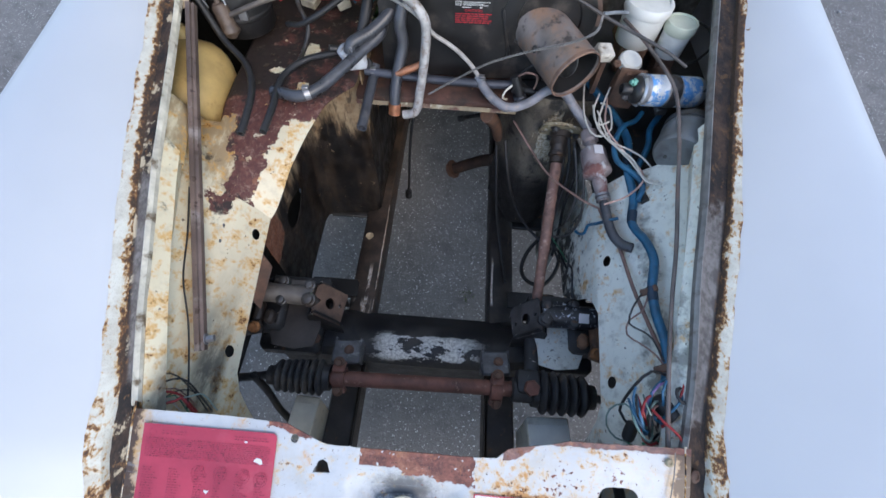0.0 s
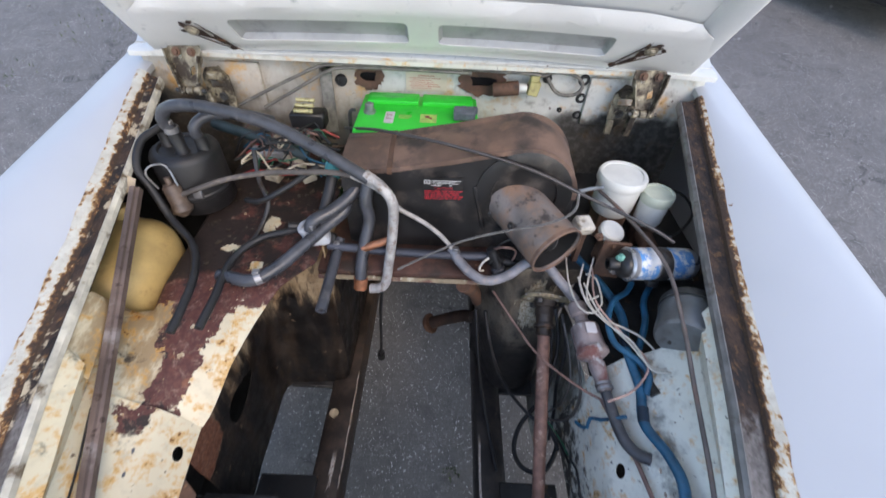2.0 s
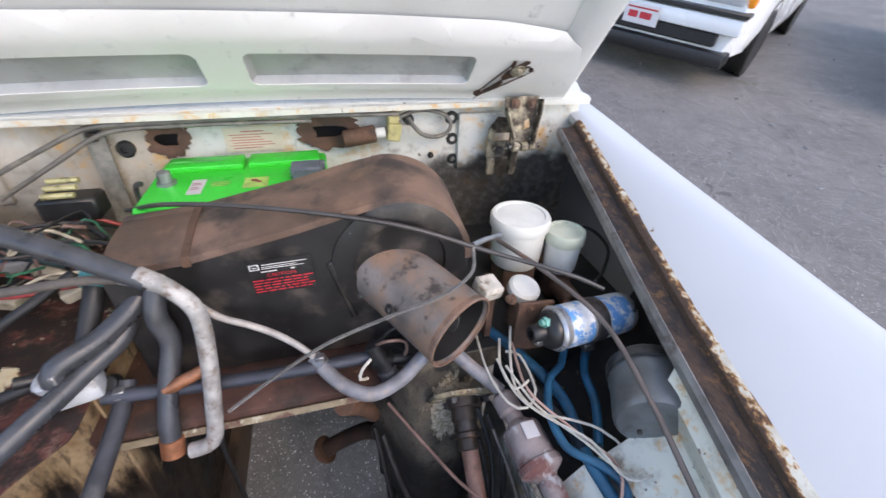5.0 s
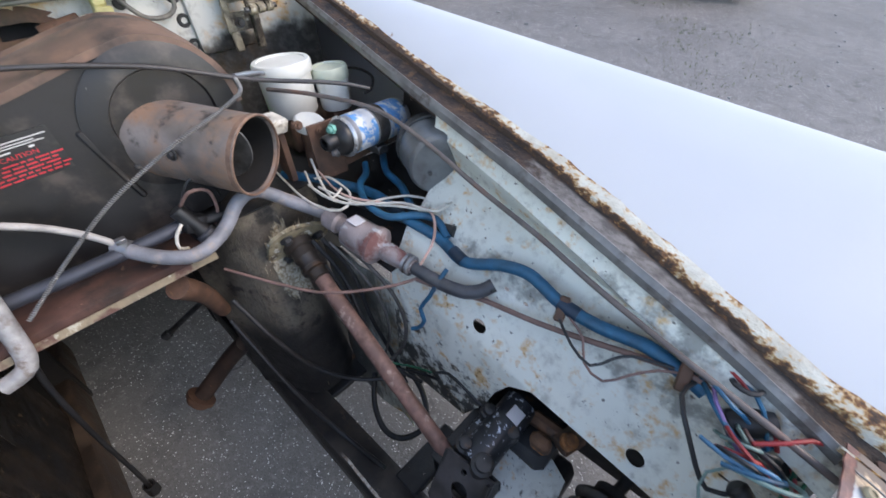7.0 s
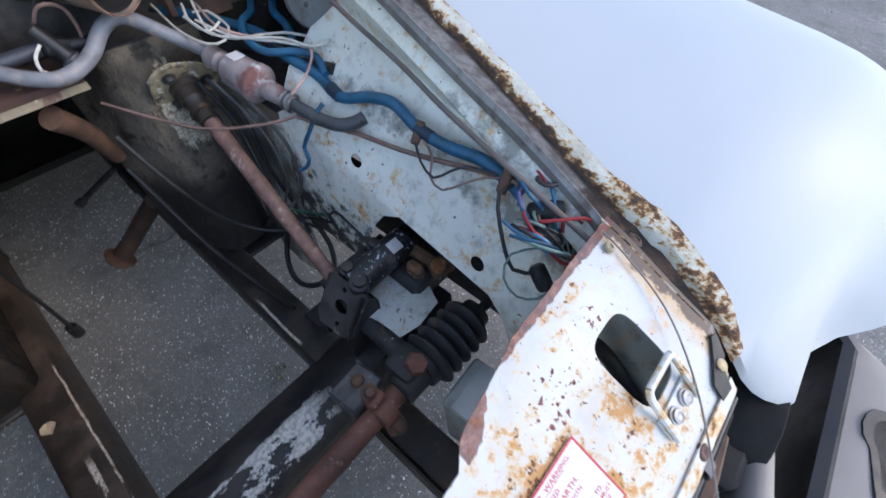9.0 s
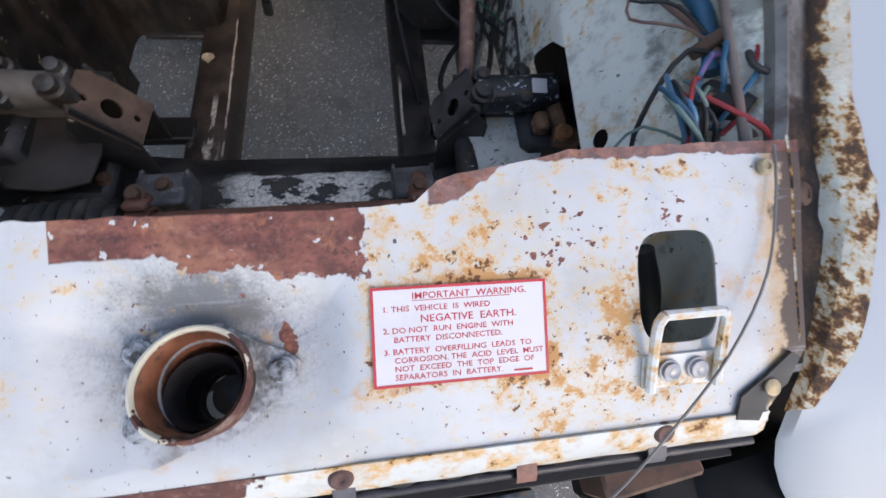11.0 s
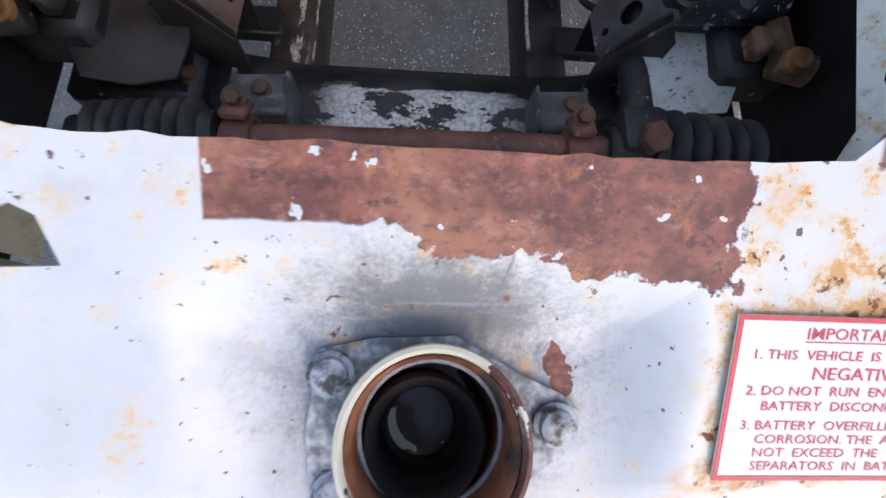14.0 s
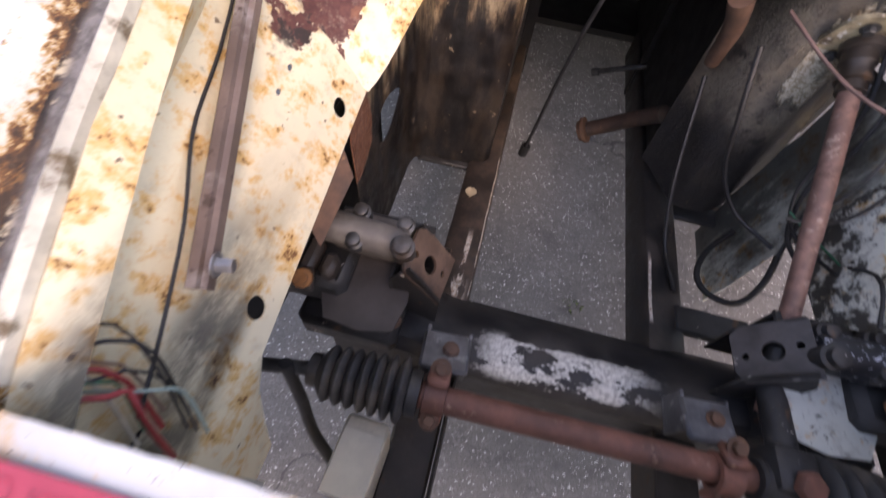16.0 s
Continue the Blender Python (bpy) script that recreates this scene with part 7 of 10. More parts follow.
def make_coil():
    ob = thing("ignition_coil", (0.44, 0.7, 0.7), "silver and blue ignition coil with a black cap", "ignition coil")
    a, b = Vector((0.376, 0.688, 0.768)), Vector((0.507, 0.706, 0.757))
    d = (b - a).normalized()
    bm = bmesh.new()
    add_turned(bm, a, d, [(0.027, 0), (0.0295, 0.002), (0.0305, 0.004), (0.0295, 0.007), (0.0285, 0.009), (0.0285, 0.122), (0.026, 0.128), (0.012, 0.131), (0, 0.131)], 32)
    part("can", bm, plain("scuffed_aluminium", (0.55, 0.55, 0.56), 0.35, 0.7, vary=0.2, dirt=(0.2, 0.17, 0.15), dirt_at=(0.56, 0.72), dirt_scale=30), ob)
    n = Nodes("torn_blue_wrap")
    t = n.step(n.noise(34, 6, 0.7), 0.44, 0.5)
    c = n.mix(t, (0.66, 0.68, 0.7), (0.12, 0.33, 0.66))
    c = n.mix(n.step(n.noise(50, 5, 0.7, shift=3.0), 0.5, 0.56), c, (0.72, 0.74, 0.76))
    wrap = n.done(c, 0.35, 0.1)
    for s0, s1 in ((0.014, 0.05), (0.078, 0.116)):
        bm = bmesh.new()
        add_turned(bm, a + d * s0, d, [(0.0286, 0), (0.0291, 0.0004), (0.0291, s1 - s0 - 0.0004), (0.0286, s1 - s0)], 32, close=False)
        part("wrap", bm, wrap, ob, "torn blue and white wrapper")
    bm = bmesh.new()
    add_turned(bm, a + d * 0.054, d, [(0.0287, 0), (0.0305, 0.0004), (0.0305, 0.02), (0.0287, 0.0204)], 32, close=False)
    add_box(bm, a + d * 0.064 + Vector((0, 0.0, -0.036)), (0.02, 0.04, 0.014), 0.002)
    part("clamp", bm, DARK_STEEL, ob, "steel clamp band")
    bm = bmesh.new()
    add_turned(bm, a, -d, [(0.0255, 0), (0.0255, 0.006), (0.021, 0.012), (0.012, 0.015), (0.0115, 0.03), (0.009, 0.033), (0.006, 0.033), (0.006, 0.02), (0, 0.02)], 28)
    part("cap", bm, BLACK_PLASTIC, ob, "black plastic tower cap")
    for off, m in ((Vector((0, -0.002, 0.018)), plain("verdigris_brass", (0.16, 0.4, 0.33), 0.6, vary=0.3)), (Vector((0, 0.0, -0.018)), DULL_STEEL)):
        bm = bmesh.new()
        add_rod(bm, a + off - d * 0.004, a + off - d * 0.022, 0.0045, seg=10)
        add_turned(bm, a + off - d * 0.012, -d, [(0.007, 0), (0.007, 0.005)], 6)
        part("terminal", bm, m, ob, "corroded terminal stud")
    bm = bmesh.new()
    add_box(bm, (0.37, 0.725, 0.74), (0.05, 0.006, 0.09), 0.001, rot=(0, 0, -6))
    add_box(bm, (0.44, 0.728, 0.728), (0.1, 0.006, 0.05), 0.001, rot=(0, 0, 4))
    for x in (0.362, 0.385, 0.415):
        add_bolt(bm, (x, 0.722, 0.775), (0, -1, 0), 0.004, 0.003)
    part("bracket", bm, RUST_BROWN, ob, "rusty mounting bracket")


make_coil()


def make_horn_can():
    ob = thing("grey_canister", (0.47, 0.6, 0.66), "round grey steel canister on the inner wing", "canister")
    c, d = Vector((0.438, 0.548, 0.74)), Vector((0.42, 0.72, 0.02)).normalized()
    bm = bmesh.new()
    add_turned(bm, c, d, [(0, -0.002), (0.02, -0.0015), (0.041, 0.0), (0.0445, 0.004), (0.0455, 0.01), (0.0455, 0.05), (0.047, 0.053), (0.047, 0.058), (0.0455, 0.061), (0.0455, 0.08), (0.03, 0.09), (0, 0.092)], 36)
    part("body", bm, plain("grey_painted_steel", (0.17, 0.18, 0.185), 0.38, 0.25, vary=0.25, scale=20, dirt=(0.1, 0.09, 0.085), dirt_at=(0.52, 0.75)), ob)
    bm = bmesh.new()
    add_turned(bm, c + d * 0.062, d, [(0.0462, 0), (0.049, 0.0005), (0.049, 0.014), (0.0462, 0.0145)], 30, close=False)
    add_box(bm, c + d * 0.07 + Vector((0.02, -0.012, -0.055)), (0.014, 0.02, 0.05), 0.002)
    part("strap", bm, DARK_STEEL, ob, "dark steel strap")
    for off in (Vector((0.012, -0.02, -0.028)), Vector((-0.022, 0.0, 0.0))):
        bm = bmesh.new()
        add_turned(bm, c + off - d * 0.004 + d * 0.003, -d, [(0.003, 0), (0.003, 0.003), (0.0015, 0.004)], 8)
        part("rivet", bm, DARK_STEEL, ob)


make_horn_can()


# ---- steering column and its bulkhead flange ----
def make_column():
    ob = thing("steering_column", (0.218, 0.3, 0.42), "red-rusted steering column shaft with a dark coupling", "steering column")
    a, b = Vector((0.272, 0.738, 0.63)), Vector((0.238, 0.305, 0.392))
    d = (b - a).normalized()
    L = (b - a).length
    bm = bmesh.new()
    add_turned(bm, a + d * 0.09, d, [(0.0125, 0), (0.0125, L * 0.42), (0.0115, L * 0.425), (0.0115, L - 0.1), (0.0098, L - 0.095), (0.0098, L - 0.055)], 20)
    part("shaft", bm, plain("pink_brown_rust", (0.25, 0.14, 0.11), 0.6, vary=0.4, scale=34, dirt=(0.13, 0.075, 0.06), dirt_at=(0.5, 0.7), dirt_scale=40, spots=(0.4, 0.29, 0.24), spot_at=(0.58, 0.72), spot_scale=45), ob, "pinkish-brown rusted shaft")
    bm = bmesh.new()
    add_turned(bm, a + d * 0.024, d, [(0.024, 0), (0.024, 0.012), (0.019, 0.014), (0.02, 0.03), (0.017, 0.034), (0.017, 0.046), (0.0205, 0.048), (0.0205, 0.054), (0.016, 0.056), (0.0165, 0.07), (0.012, 0.072)], 26)
    part("coupling", bm, BROWN_GREASE, ob, "greasy dark coupling")
    bm = bmesh.new()
    m = aim(a + d * 0.024, d)
    pts = [(0.053 * math.cos(t) * (1 + 0.1 * math.cos(3 * t) + 0.07 * noise.noise(Vector((math.cos(t) * 4, math.sin(t) * 4, 1)))), 0.049 * math.sin(t) * (1 + 0.1 * math.cos(3 * t) + 0.07 * noise.noise(Vector((math.cos(t) * 4, math.sin(t) * 4, 6))))) for t in [2 * math.pi * k / 48 for k in range(48)]]
    add_plate(bm, pts, (), 0.006, m)
    part("flange", bm, CRUST, ob, "crusty yellowed flange plate")
    for k in range(3):
        bm = bmesh.new()
        t = 2 * math.pi * k / 3
        add_bolt(bm, m @ Vector((0.035 * math.cos(t), 0.035 * math.sin(t), 0.001)), d, 0.0068, 0.007)
        part("bolt", bm, DARK_STEEL, ob)
    bm = bmesh.new()
    add_turned(bm, b - d * 0.06, d, [(0.014, 0), (0.0165, 0.004), (0.0165, 0.03), (0.013, 0.034), (0.0155, 0.04), (0.0155, 0.066), (0.012, 0.07)], 18)
    add_box(bm, b - d * 0.012, (0.032, 0.03, 0.026), 0.005, rot=(25, 0, 0))
    part("joint", bm, BLACK_GREASE, ob, "black universal joint")


make_column()


def make_valve():
    ob = thing("breather_valve", (0.3, 0.57, 0.62), "pinkish grey cast valve with hose stubs", "valve")
    a, b = Vector((0.314, 0.672, 0.666)), Vector((0.337, 0.498, 0.641))
    d = (b - a).normalized()
    bm = bmesh.new()
    add_turned(bm, a, d, [(0.012, -0.005), (0.0165, 0), (0.0165, 0.022), (0.012, 0.026), (0.012, 0.036), (0.018, 0.042), (0.0245, 0.046), (0.026, 0.05), (0.026, 0.09), (0.0285, 0.092), (0.0285, 0.1), (0.025, 0.103), (0.016, 0.108), (0.0125, 0.112), (0.0145, 0.118), (0.013, 0.14), (0.01, 0.165)], 30)
    part("body", bm, plain("pinkish_cast_metal", (0.34, 0.28, 0.27), 0.55, 0.2, vary=0.3, scale=30, dirt=(0.2, 0.09, 0.08), dirt_at=(0.52, 0.66), dirt_scale=24, spots=(0.5, 0.5, 0.5), spot_at=(0.58, 0.7), spot_scale=45), ob)
    bm = bmesh.new()
    add_box(bm, a + d * 0.064 + Vector((0, 0, 0.027)), (0.018, 0.022, 0.0016), 0.0005, rot=(2, 0, 0))
    part("tag", bm, PAPER, ob, "small white tag")
    bm = bmesh.new()
    for s in (0.15, 0.158):
        add_turned(bm, a + d * s, d, [(0.012, 0), (0.0145, 0.0006), (0.0145, 0.005), (0.012, 0.0056)], 18, close=False)
    part("hose_clip", bm, DULL_STEEL, ob, "bright hose clip")
    ob = thing("breather_hose", (0.34, 0.43, 0.64), "short grey rubber hose on the breather valve", "hose")
    bm = bmesh.new()
    add_hose(bm, [(0.3355, 0.508, 0.6425), (0.338, 0.48, 0.64), (0.341, 0.452, 0.639), (0.347, 0.426, 0.641), (0.358, 0.409, 0.646), (0.371, 0.4005, 0.652)], 0.0092, 14, 0.008, hollow=0.7)
    part("hose", bm, RUBBER, ob)


make_valve()


# ---- hoses and pipes ----
def hose(name, points, r, material, label, category="hose", seg=12, hollow=0.0, group="", clips=(), parts=()):
    ob = thing(name, points[-1], label, category, group)
    bm = bmesh.new()
    add_hose(bm, points, r, seg, 0.008 if r > 0.004 else 0.012, hollow)
    part("sleeve" if r > 0.006 else "core", bm, material, ob)
    for p, d in clips:
        bm = bmesh.new()
        add_turned(bm, Vector(p) - Vector(d).normalized() * 0.006, d, [(r * 1.02, 0), (r * 1.16, 0.0006), (r * 1.16, 0.011), (r * 1.02, 0.0116)], 20, close=False)
        add_box(bm, Vector(p) + Vector((0, 0, r * 1.2)), (0.012, 0.01, 0.007), 0.001)
        part("hose_clip", bm, DULL_STEEL, ob, "worm-drive hose clip")
    for nm, pts, rr, m2, lb in parts:
        bm = bmesh.new()
        add_hose(bm, pts, rr, 14, 0.008, 0.75)
        part(nm, bm, m2, ob, lb)
    return ob


hose("heater_hose", [(-0.442, 0.845, 0.895), (-0.449, 0.842, 0.925), (-0.425, 0.838, 0.95), (-0.36, 0.83, 0.957), (-0.25, 0.81, 0.942), (-0.16, 0.785, 0.91), (-0.078, 0.762, 0.872)], 0.0108, RUBBER, "thick grey heater hose arching over the bay", clips=[((-0.443, 0.844, 0.905), (0, 0, 1))],
     parts=[("metal_pipe", [(-0.086, 0.765, 0.88), (-0.06, 0.755, 0.866), (-0.038, 0.745, 0.835), (-0.04, 0.732, 0.775), (-0.05, 0.714, 0.7), (-0.056, 0.706, 0.668), (-0.066, 0.703, 0.657), (-0.086, 0.704, 0.652)], 0.0095, PALE_PIPE, "pale bent metal pipe")])
hose("heater_hose", [(-0.405, 0.855, 0.882), (-0.407, 0.852, 0.905), (-0.38, 0.87, 0.922), (-0.33, 0.9, 0.91), (-0.3, 0.94, 0.88)], 0.0098, RUBBER, "short grey hose bending off the charcoal canister")
hose("copper_stub", [(-0.045, 0.742, 0.752), (-0.072, 0.741, 0.74), (-0.1, 0.74, 0.727)], 0.0077, COPPER, "bare copper pipe stub", "pipe", hollow=0.75)
hose("coolant_hose", [(-0.085, 0.79, 0.85), (-0.092, 0.775, 0.815), (-0.088, 0.77, 0.775), (-0.097, 0.75, 0.735), (-0.104, 0.725, 0.695), (-0.105, 0.712, 0.668)], 0.0118, RUBBER, "grey bent coolant hose with a copper end", hollow=0.7, parts=[("copper_end", [(-0.105, 0.714, 0.672), (-0.106, 0.709, 0.658), (-0.107, 0.706, 0.65)], 0.0135, COPPER, "copper pipe end")])
hose("coolant_hose", [(-0.125, 0.8, 0.815), (-0.135, 0.775, 0.79), (-0.165, 0.745, 0.775), (-0.2, 0.7, 0.762), (-0.24, 0.655, 0.748), (-0.275, 0.635, 0.742), (-0.315, 0.645, 0.738), (-0.335, 0.65, 0.736)], 0.0114, RUBBER, "grey coolant hose lying over the deck", hollow=0.72, clips=[((-0.262, 0.641, 0.7445), (-1, -0.5, -0.1))])
hose("coolant_hose", [(-0.1, 0.815, 0.84), (-0.118, 0.79, 0.82), (-0.15, 0.765, 0.8), (-0.185, 0.74, 0.79), (-0.19, 0.735, 0.775)], 0.0122, RUBBER, "short grey coolant hose to the heater valve")
hose("drain_hose", [(-0.15, 0.768, 0.725), (-0.153, 0.742, 0.71), (-0.157, 0.69, 0.695), (-0.16, 0.62, 0.684)], 0.0103, RUBBER, "grey hose end hanging from the heater valve", hollow=0.7, clips=[((-0.152, 0.75, 0.715), (0, -1, -0.4))])
hose("vacuum_hose", [(-0.2, 0.765, 0.765), (-0.234, 0.748, 0.758), (-0.284, 0.732, 0.752), (-0.318, 0.69, 0.746), (-0.323, 0.64, 0.742), (-0.32, 0.6, 0.74), (-0.322, 0.54, 0.735)], 0.0068, BLACK_RUBBER, "thin black hose ending on the deck", hollow=0.6)
hose("overflow_hose", [(-0.48, 0.868, 0.895), (-0.5, 0.83, 0.885), (-0.498, 0.79, 0.855), (-0.48, 0.775, 0.82), (-0.45, 0.748, 0.775), (-0.4, 0.705, 0.753), (-0.367, 0.636, 0.75), (-0.358, 0.566, 0.745), (-0.358, 0.527, 0.74)], 0.0068, BLACK_RUBBER, "thin black overflow hose looping beside the canister", hollow=0.6)
hose("heater_pipe", [(-0.17, 0.75, 0.722), (-0.1, 0.748, 0.718), (0.0, 0.745, 0.715), (0.1, 0.745, 0.714), (0.16, 0.745, 0.716)], 0.0089, plain("blue_grey_pipe", (0.065, 0.07, 0.088), 0.5, 0.3, vary=0.3), "straight blue-grey metal pipe under the heater", "pipe")
hose("servo_pipe", [(-0.121, 0.785, 0.865), (-0.09, 0.78, 0.853), (-0.057, 0.775, 0.833), (-0.028, 0.77, 0.803), (0.0, 0.766, 0.788), (0.025, 0.762, 0.773), (0.048, 0.757, 0.754), (0.065, 0.752, 0.736), (0.073, 0.75, 0.724)], 0.0044, plain("pale_grey_pipe", (0.38, 0.355, 0.33), 0.5, vary=0.25, scale=50, dirt=(0.25, 0.19, 0.15), dirt_at=(0.55, 0.72), dirt_scale=50), "thin pale metal pipe crossing the bay", "pipe", seg=10)
hose("vent_hose", [(-0.44, 0.79, 0.8), (-0.4, 0.795, 0.815), (-0.344, 0.8, 0.834), (-0.272, 0.8, 0.85), (-0.2, 0.793, 0.86), (-0.15, 0.787, 0.866), (-0.115, 0.784, 0.864)], 0.0052, plain("dusty_brown_hose", (0.1, 0.085, 0.075), 0.6, vary=0.35, scale=40, dirt=(0.2, 0.16, 0.13), dirt_at=(0.55, 0.75), dirt_scale=40), "dusty brown hose from the filter to the pale pipe", "hose")
hose("servo_hose", [(0.07, 0.755, 0.723), (0.085, 0.735, 0.712), (0.11, 0.712, 0.7), (0.14, 0.7, 0.694), (0.18, 0.708, 0.703), (0.215, 0.722, 0.725), (0.245, 0.722, 0.728), (0.28, 0.7, 0.7), (0.312, 0.68, 0.672)], 0.0095, plain("grey_worn_hose", (0.23, 0.23, 0.25), 0.5, vary=0.35, scale=30, dirt=(0.32, 0.26, 0.22), dirt_at=(0.5, 0.68), dirt_scale=40), "worn grey servo hose sagging to the column", clips=[((0.078, 0.746, 0.718), (0.6, -0.7, -0.4))])
hose("speedo_cable", [(-0.06, 0.74, 0.655), (-0.075, 0.75, 0.58), (-0.09, 0.775, 0.45), (-0.1, 0.795, 0.32), (-0.108, 0.808, 0.235)], 0.0036, BLACK_CABLE, "black cable hanging through the bay", "cable", parts=[("end_nut", [(-0.107, 0.807, 0.245), (-0.109, 0.81, 0.215)], 0.0105, BLACK_RUBBER, "knurled black end nut")])
hose("choke_cable", [(-0.155, 0.945, 0.868), (-0.07, 0.86, 0.912), (0.05, 0.8, 0.925), (0.19, 0.775, 0.9), (0.3, 0.755, 0.86), (0.4, 0.715, 0.835), (0.445, 0.695, 0.818)], 0.003, plain("grey_black_cable", (0.05, 0.045, 0.045), 0.4, vary=0.3), "stiff dark cable lying across the heater", "cable")
hose("bonnet_cable", [(0.355, 0.84, 0.815), (0.39, 0.76, 0.812), (0.425, 0.66, 0.8), (0.424, 0.56, 0.778), (0.416, 0.46, 0.748), (0.404, 0.36, 0.726), (0.39, 0.28, 0.708), (0.377, 0.2, 0.694), (0.366, 0.12, 0.68), (0.362, 0.062, 0.664)], 0.0033, plain("brown_grey_cable", (0.14, 0.115, 0.105), 0.5, vary=0.3, dirt=(0.2, 0.1, 0.07)), "thin brown-grey bonnet cable along the inner wing", "cable")
hose("brake_pipe", [(0.33, 0.5, 0.63), (0.345, 0.45, 0.628), (0.358, 0.41, 0.63), (0.366, 0.33, 0.638), (0.375, 0.265, 0.648), (0.382, 0.2, 0.662), (0.384, 0.14, 0.668), (0.38, 0.085, 0.665)], 0.0034, BROWN_CABLE, "brown pipe clipped to the inner wing", "pipe")
hose("earth_wire", [(0.16, 0.72, 0.64), (0.205, 0.648, 0.62), (0.24, 0.59, 0.615), (0.295, 0.53, 0.622), (0.335, 0.497, 0.632)], 0.0023, BROWN_CABLE, "thin brown wire slack across the column", "wire")
hose("release_wire", [(0.36, 0.062, 0.688), (0.358, 0.035, 0.678), (0.345, -0.015, 0.659), (0.313, -0.06, 0.641), (0.273, -0.1, 0.618), (0.24, -0.135, 0.585), (0.215, -0.16, 0.54)], 0.0009, plain("grey_wire", (0.17, 0.16, 0.15), 0.5, 0.2), "loose grey wire over the slam panel", "wire", seg=6)
hose("pipe_loop", [(0.44, 0.9, 0.775), (0.48, 0.895, 0.79), (0.53, 0.865, 0.8), (0.535, 0.81, 0.795), (0.5, 0.765, 0.79), (0.46, 0.73, 0.8)], 0.0025, BLACK_CABLE, "thin black pipe looping by the reservoirs", "pipe", seg=8)
hose("drain_cable", [(0.3, 0.64, 0.3), (0.262, 0.6, 0.275), (0.245, 0.55, 0.262), (0.26, 0.51, 0.265), (0.3, 0.495, 0.28), (0.33, 0.53, 0.31), (0.335, 0.58, 0.36)], 0.0055, BLACK_RUBBER, "black rubber loop by the chassis rail", "hose")
hose("brake_line", [(0.147, 0.7, 0.6), (0.168, 0.66, 0.516), (0.2, 0.64, 0.43), (0.245, 0.605, 0.38), (0.3, 0.55, 0.375)], 0.0038, BLACK_CABLE, "dark brake line along the footwell", "pipe", seg=8)
hose("brake_line", [(0.14, 0.78, 0.5), (0.16, 0.68, 0.36), (0.185, 0.6, 0.27), (0.2, 0.5, 0.262)], 0.004, BLACK_CABLE, "dark brake line down to the rail", "pipe", seg=8)


def make_spring_cable():
    ob = thing("throttle_cable", (-0.03, 0.7, 0.7), "steel throttle cable wound with a fine spring", "cable")
    ps = [(0.285, 0.76, 0.865), (0.268, 0.715, 0.86), (0.225, 0.69, 0.853), (0.17, 0.69, 0.836), (0.094, 0.7, 0.799), (0.03, 0.702, 0.757), (-0.03, 0.705, 0.71)]
    bm = bmesh.new()
    add_hose(bm, ps, 0.0014, 8, 0.01)
    part("core", bm, DARK_STEEL, ob)
    way = glide(ps, 0.0006)
    coil = []
    for k, p in enumerate(way):
        t = (way[min(k + 1, len(way) - 1)] - way[max(k - 1, 0)]).normalized()
        u = t.cross(Vector((0, 0, 1))).normalized()
        v = t.cross(u)
        a = k * 1.5
        coil.append(p + (u * math.cos(a) + v * math.sin(a)) * 0.002)
    bm = bmesh.new()
    add_hose(bm, coil, 0.0006, 4, 1.0)
    part("spring", bm, plain("spring_steel", (0.3, 0.29, 0.28), 0.4, 0.4, vary=0.3), ob, "fine wound spring")
    hose("throttle_link", [(0.285, 0.762, 0.866), (0.31, 0.78, 0.86), (0.34, 0.8, 0.85)], 0.0035, DULL_STEEL, "short steel link at the throttle cable", "link", seg=8)


make_spring_cable()


def make_heater_valve():
    ob = thing("heater_valve", (-0.19, 0.745, 0.73), "grimy white heater valve with hose tails", "valve")
    bm = bmesh.new()
    add_box(bm, (-0.188, 0.752, 0.748), (0.05, 0.036, 0.036), 0.008, rot=(0, 0, 14), seg=2)
    add_turned(bm, (-0.2, 0.748, 0.765), (-0.3, -0.1, 1), [(0.018, 0), (0.018, 0.008), (0.013, 0.012), (0, 0.013)], 22)
    part("body", bm, plain("grimy_white_plastic", (0.5, 0.52, 0.54), 0.45, vary=0.2, dirt=(0.16, 0.12, 0.09), dirt_at=(0.5, 0.7), dirt_scale=40), ob)
    bm = bmesh.new()
    add_rod(bm, (-0.215, 0.756, 0.764), (-0.236, 0.748, 0.77), 0.007)
    part("tail", bm, BLACK_PLASTIC, ob)
    bm = bmesh.new()
    add_rod(bm, (-0.166, 0.758, 0.735), (-0.166, 0.772, 0.722), 0.011)
    part("tail", bm, BLACK_PLASTIC, ob)
    bm = bmesh.new()
    add_box(bm, (-0.185, 0.735, 0.782), (0.006, 0.02, 0.018), 0.001)
    part("lever", bm, DULL_STEEL, ob, "bent steel lever")
    hose("tap_hose", [(-0.155, 0.84, 0.86), (-0.16, 0.81, 0.83), (-0.168, 0.785, 0.8), (-0.178, 0.765, 0.77)], 0.0108, BLACK_RUBBER, "black hose with a turquoise collar", parts=[("collar", [(-0.156, 0.835, 0.855), (-0.16, 0.815, 0.837)], 0.0152, plain("turquoise_collar", (0.06, 0.3, 0.32), 0.5), "turquoise plastic collar")])


make_heater_valve()


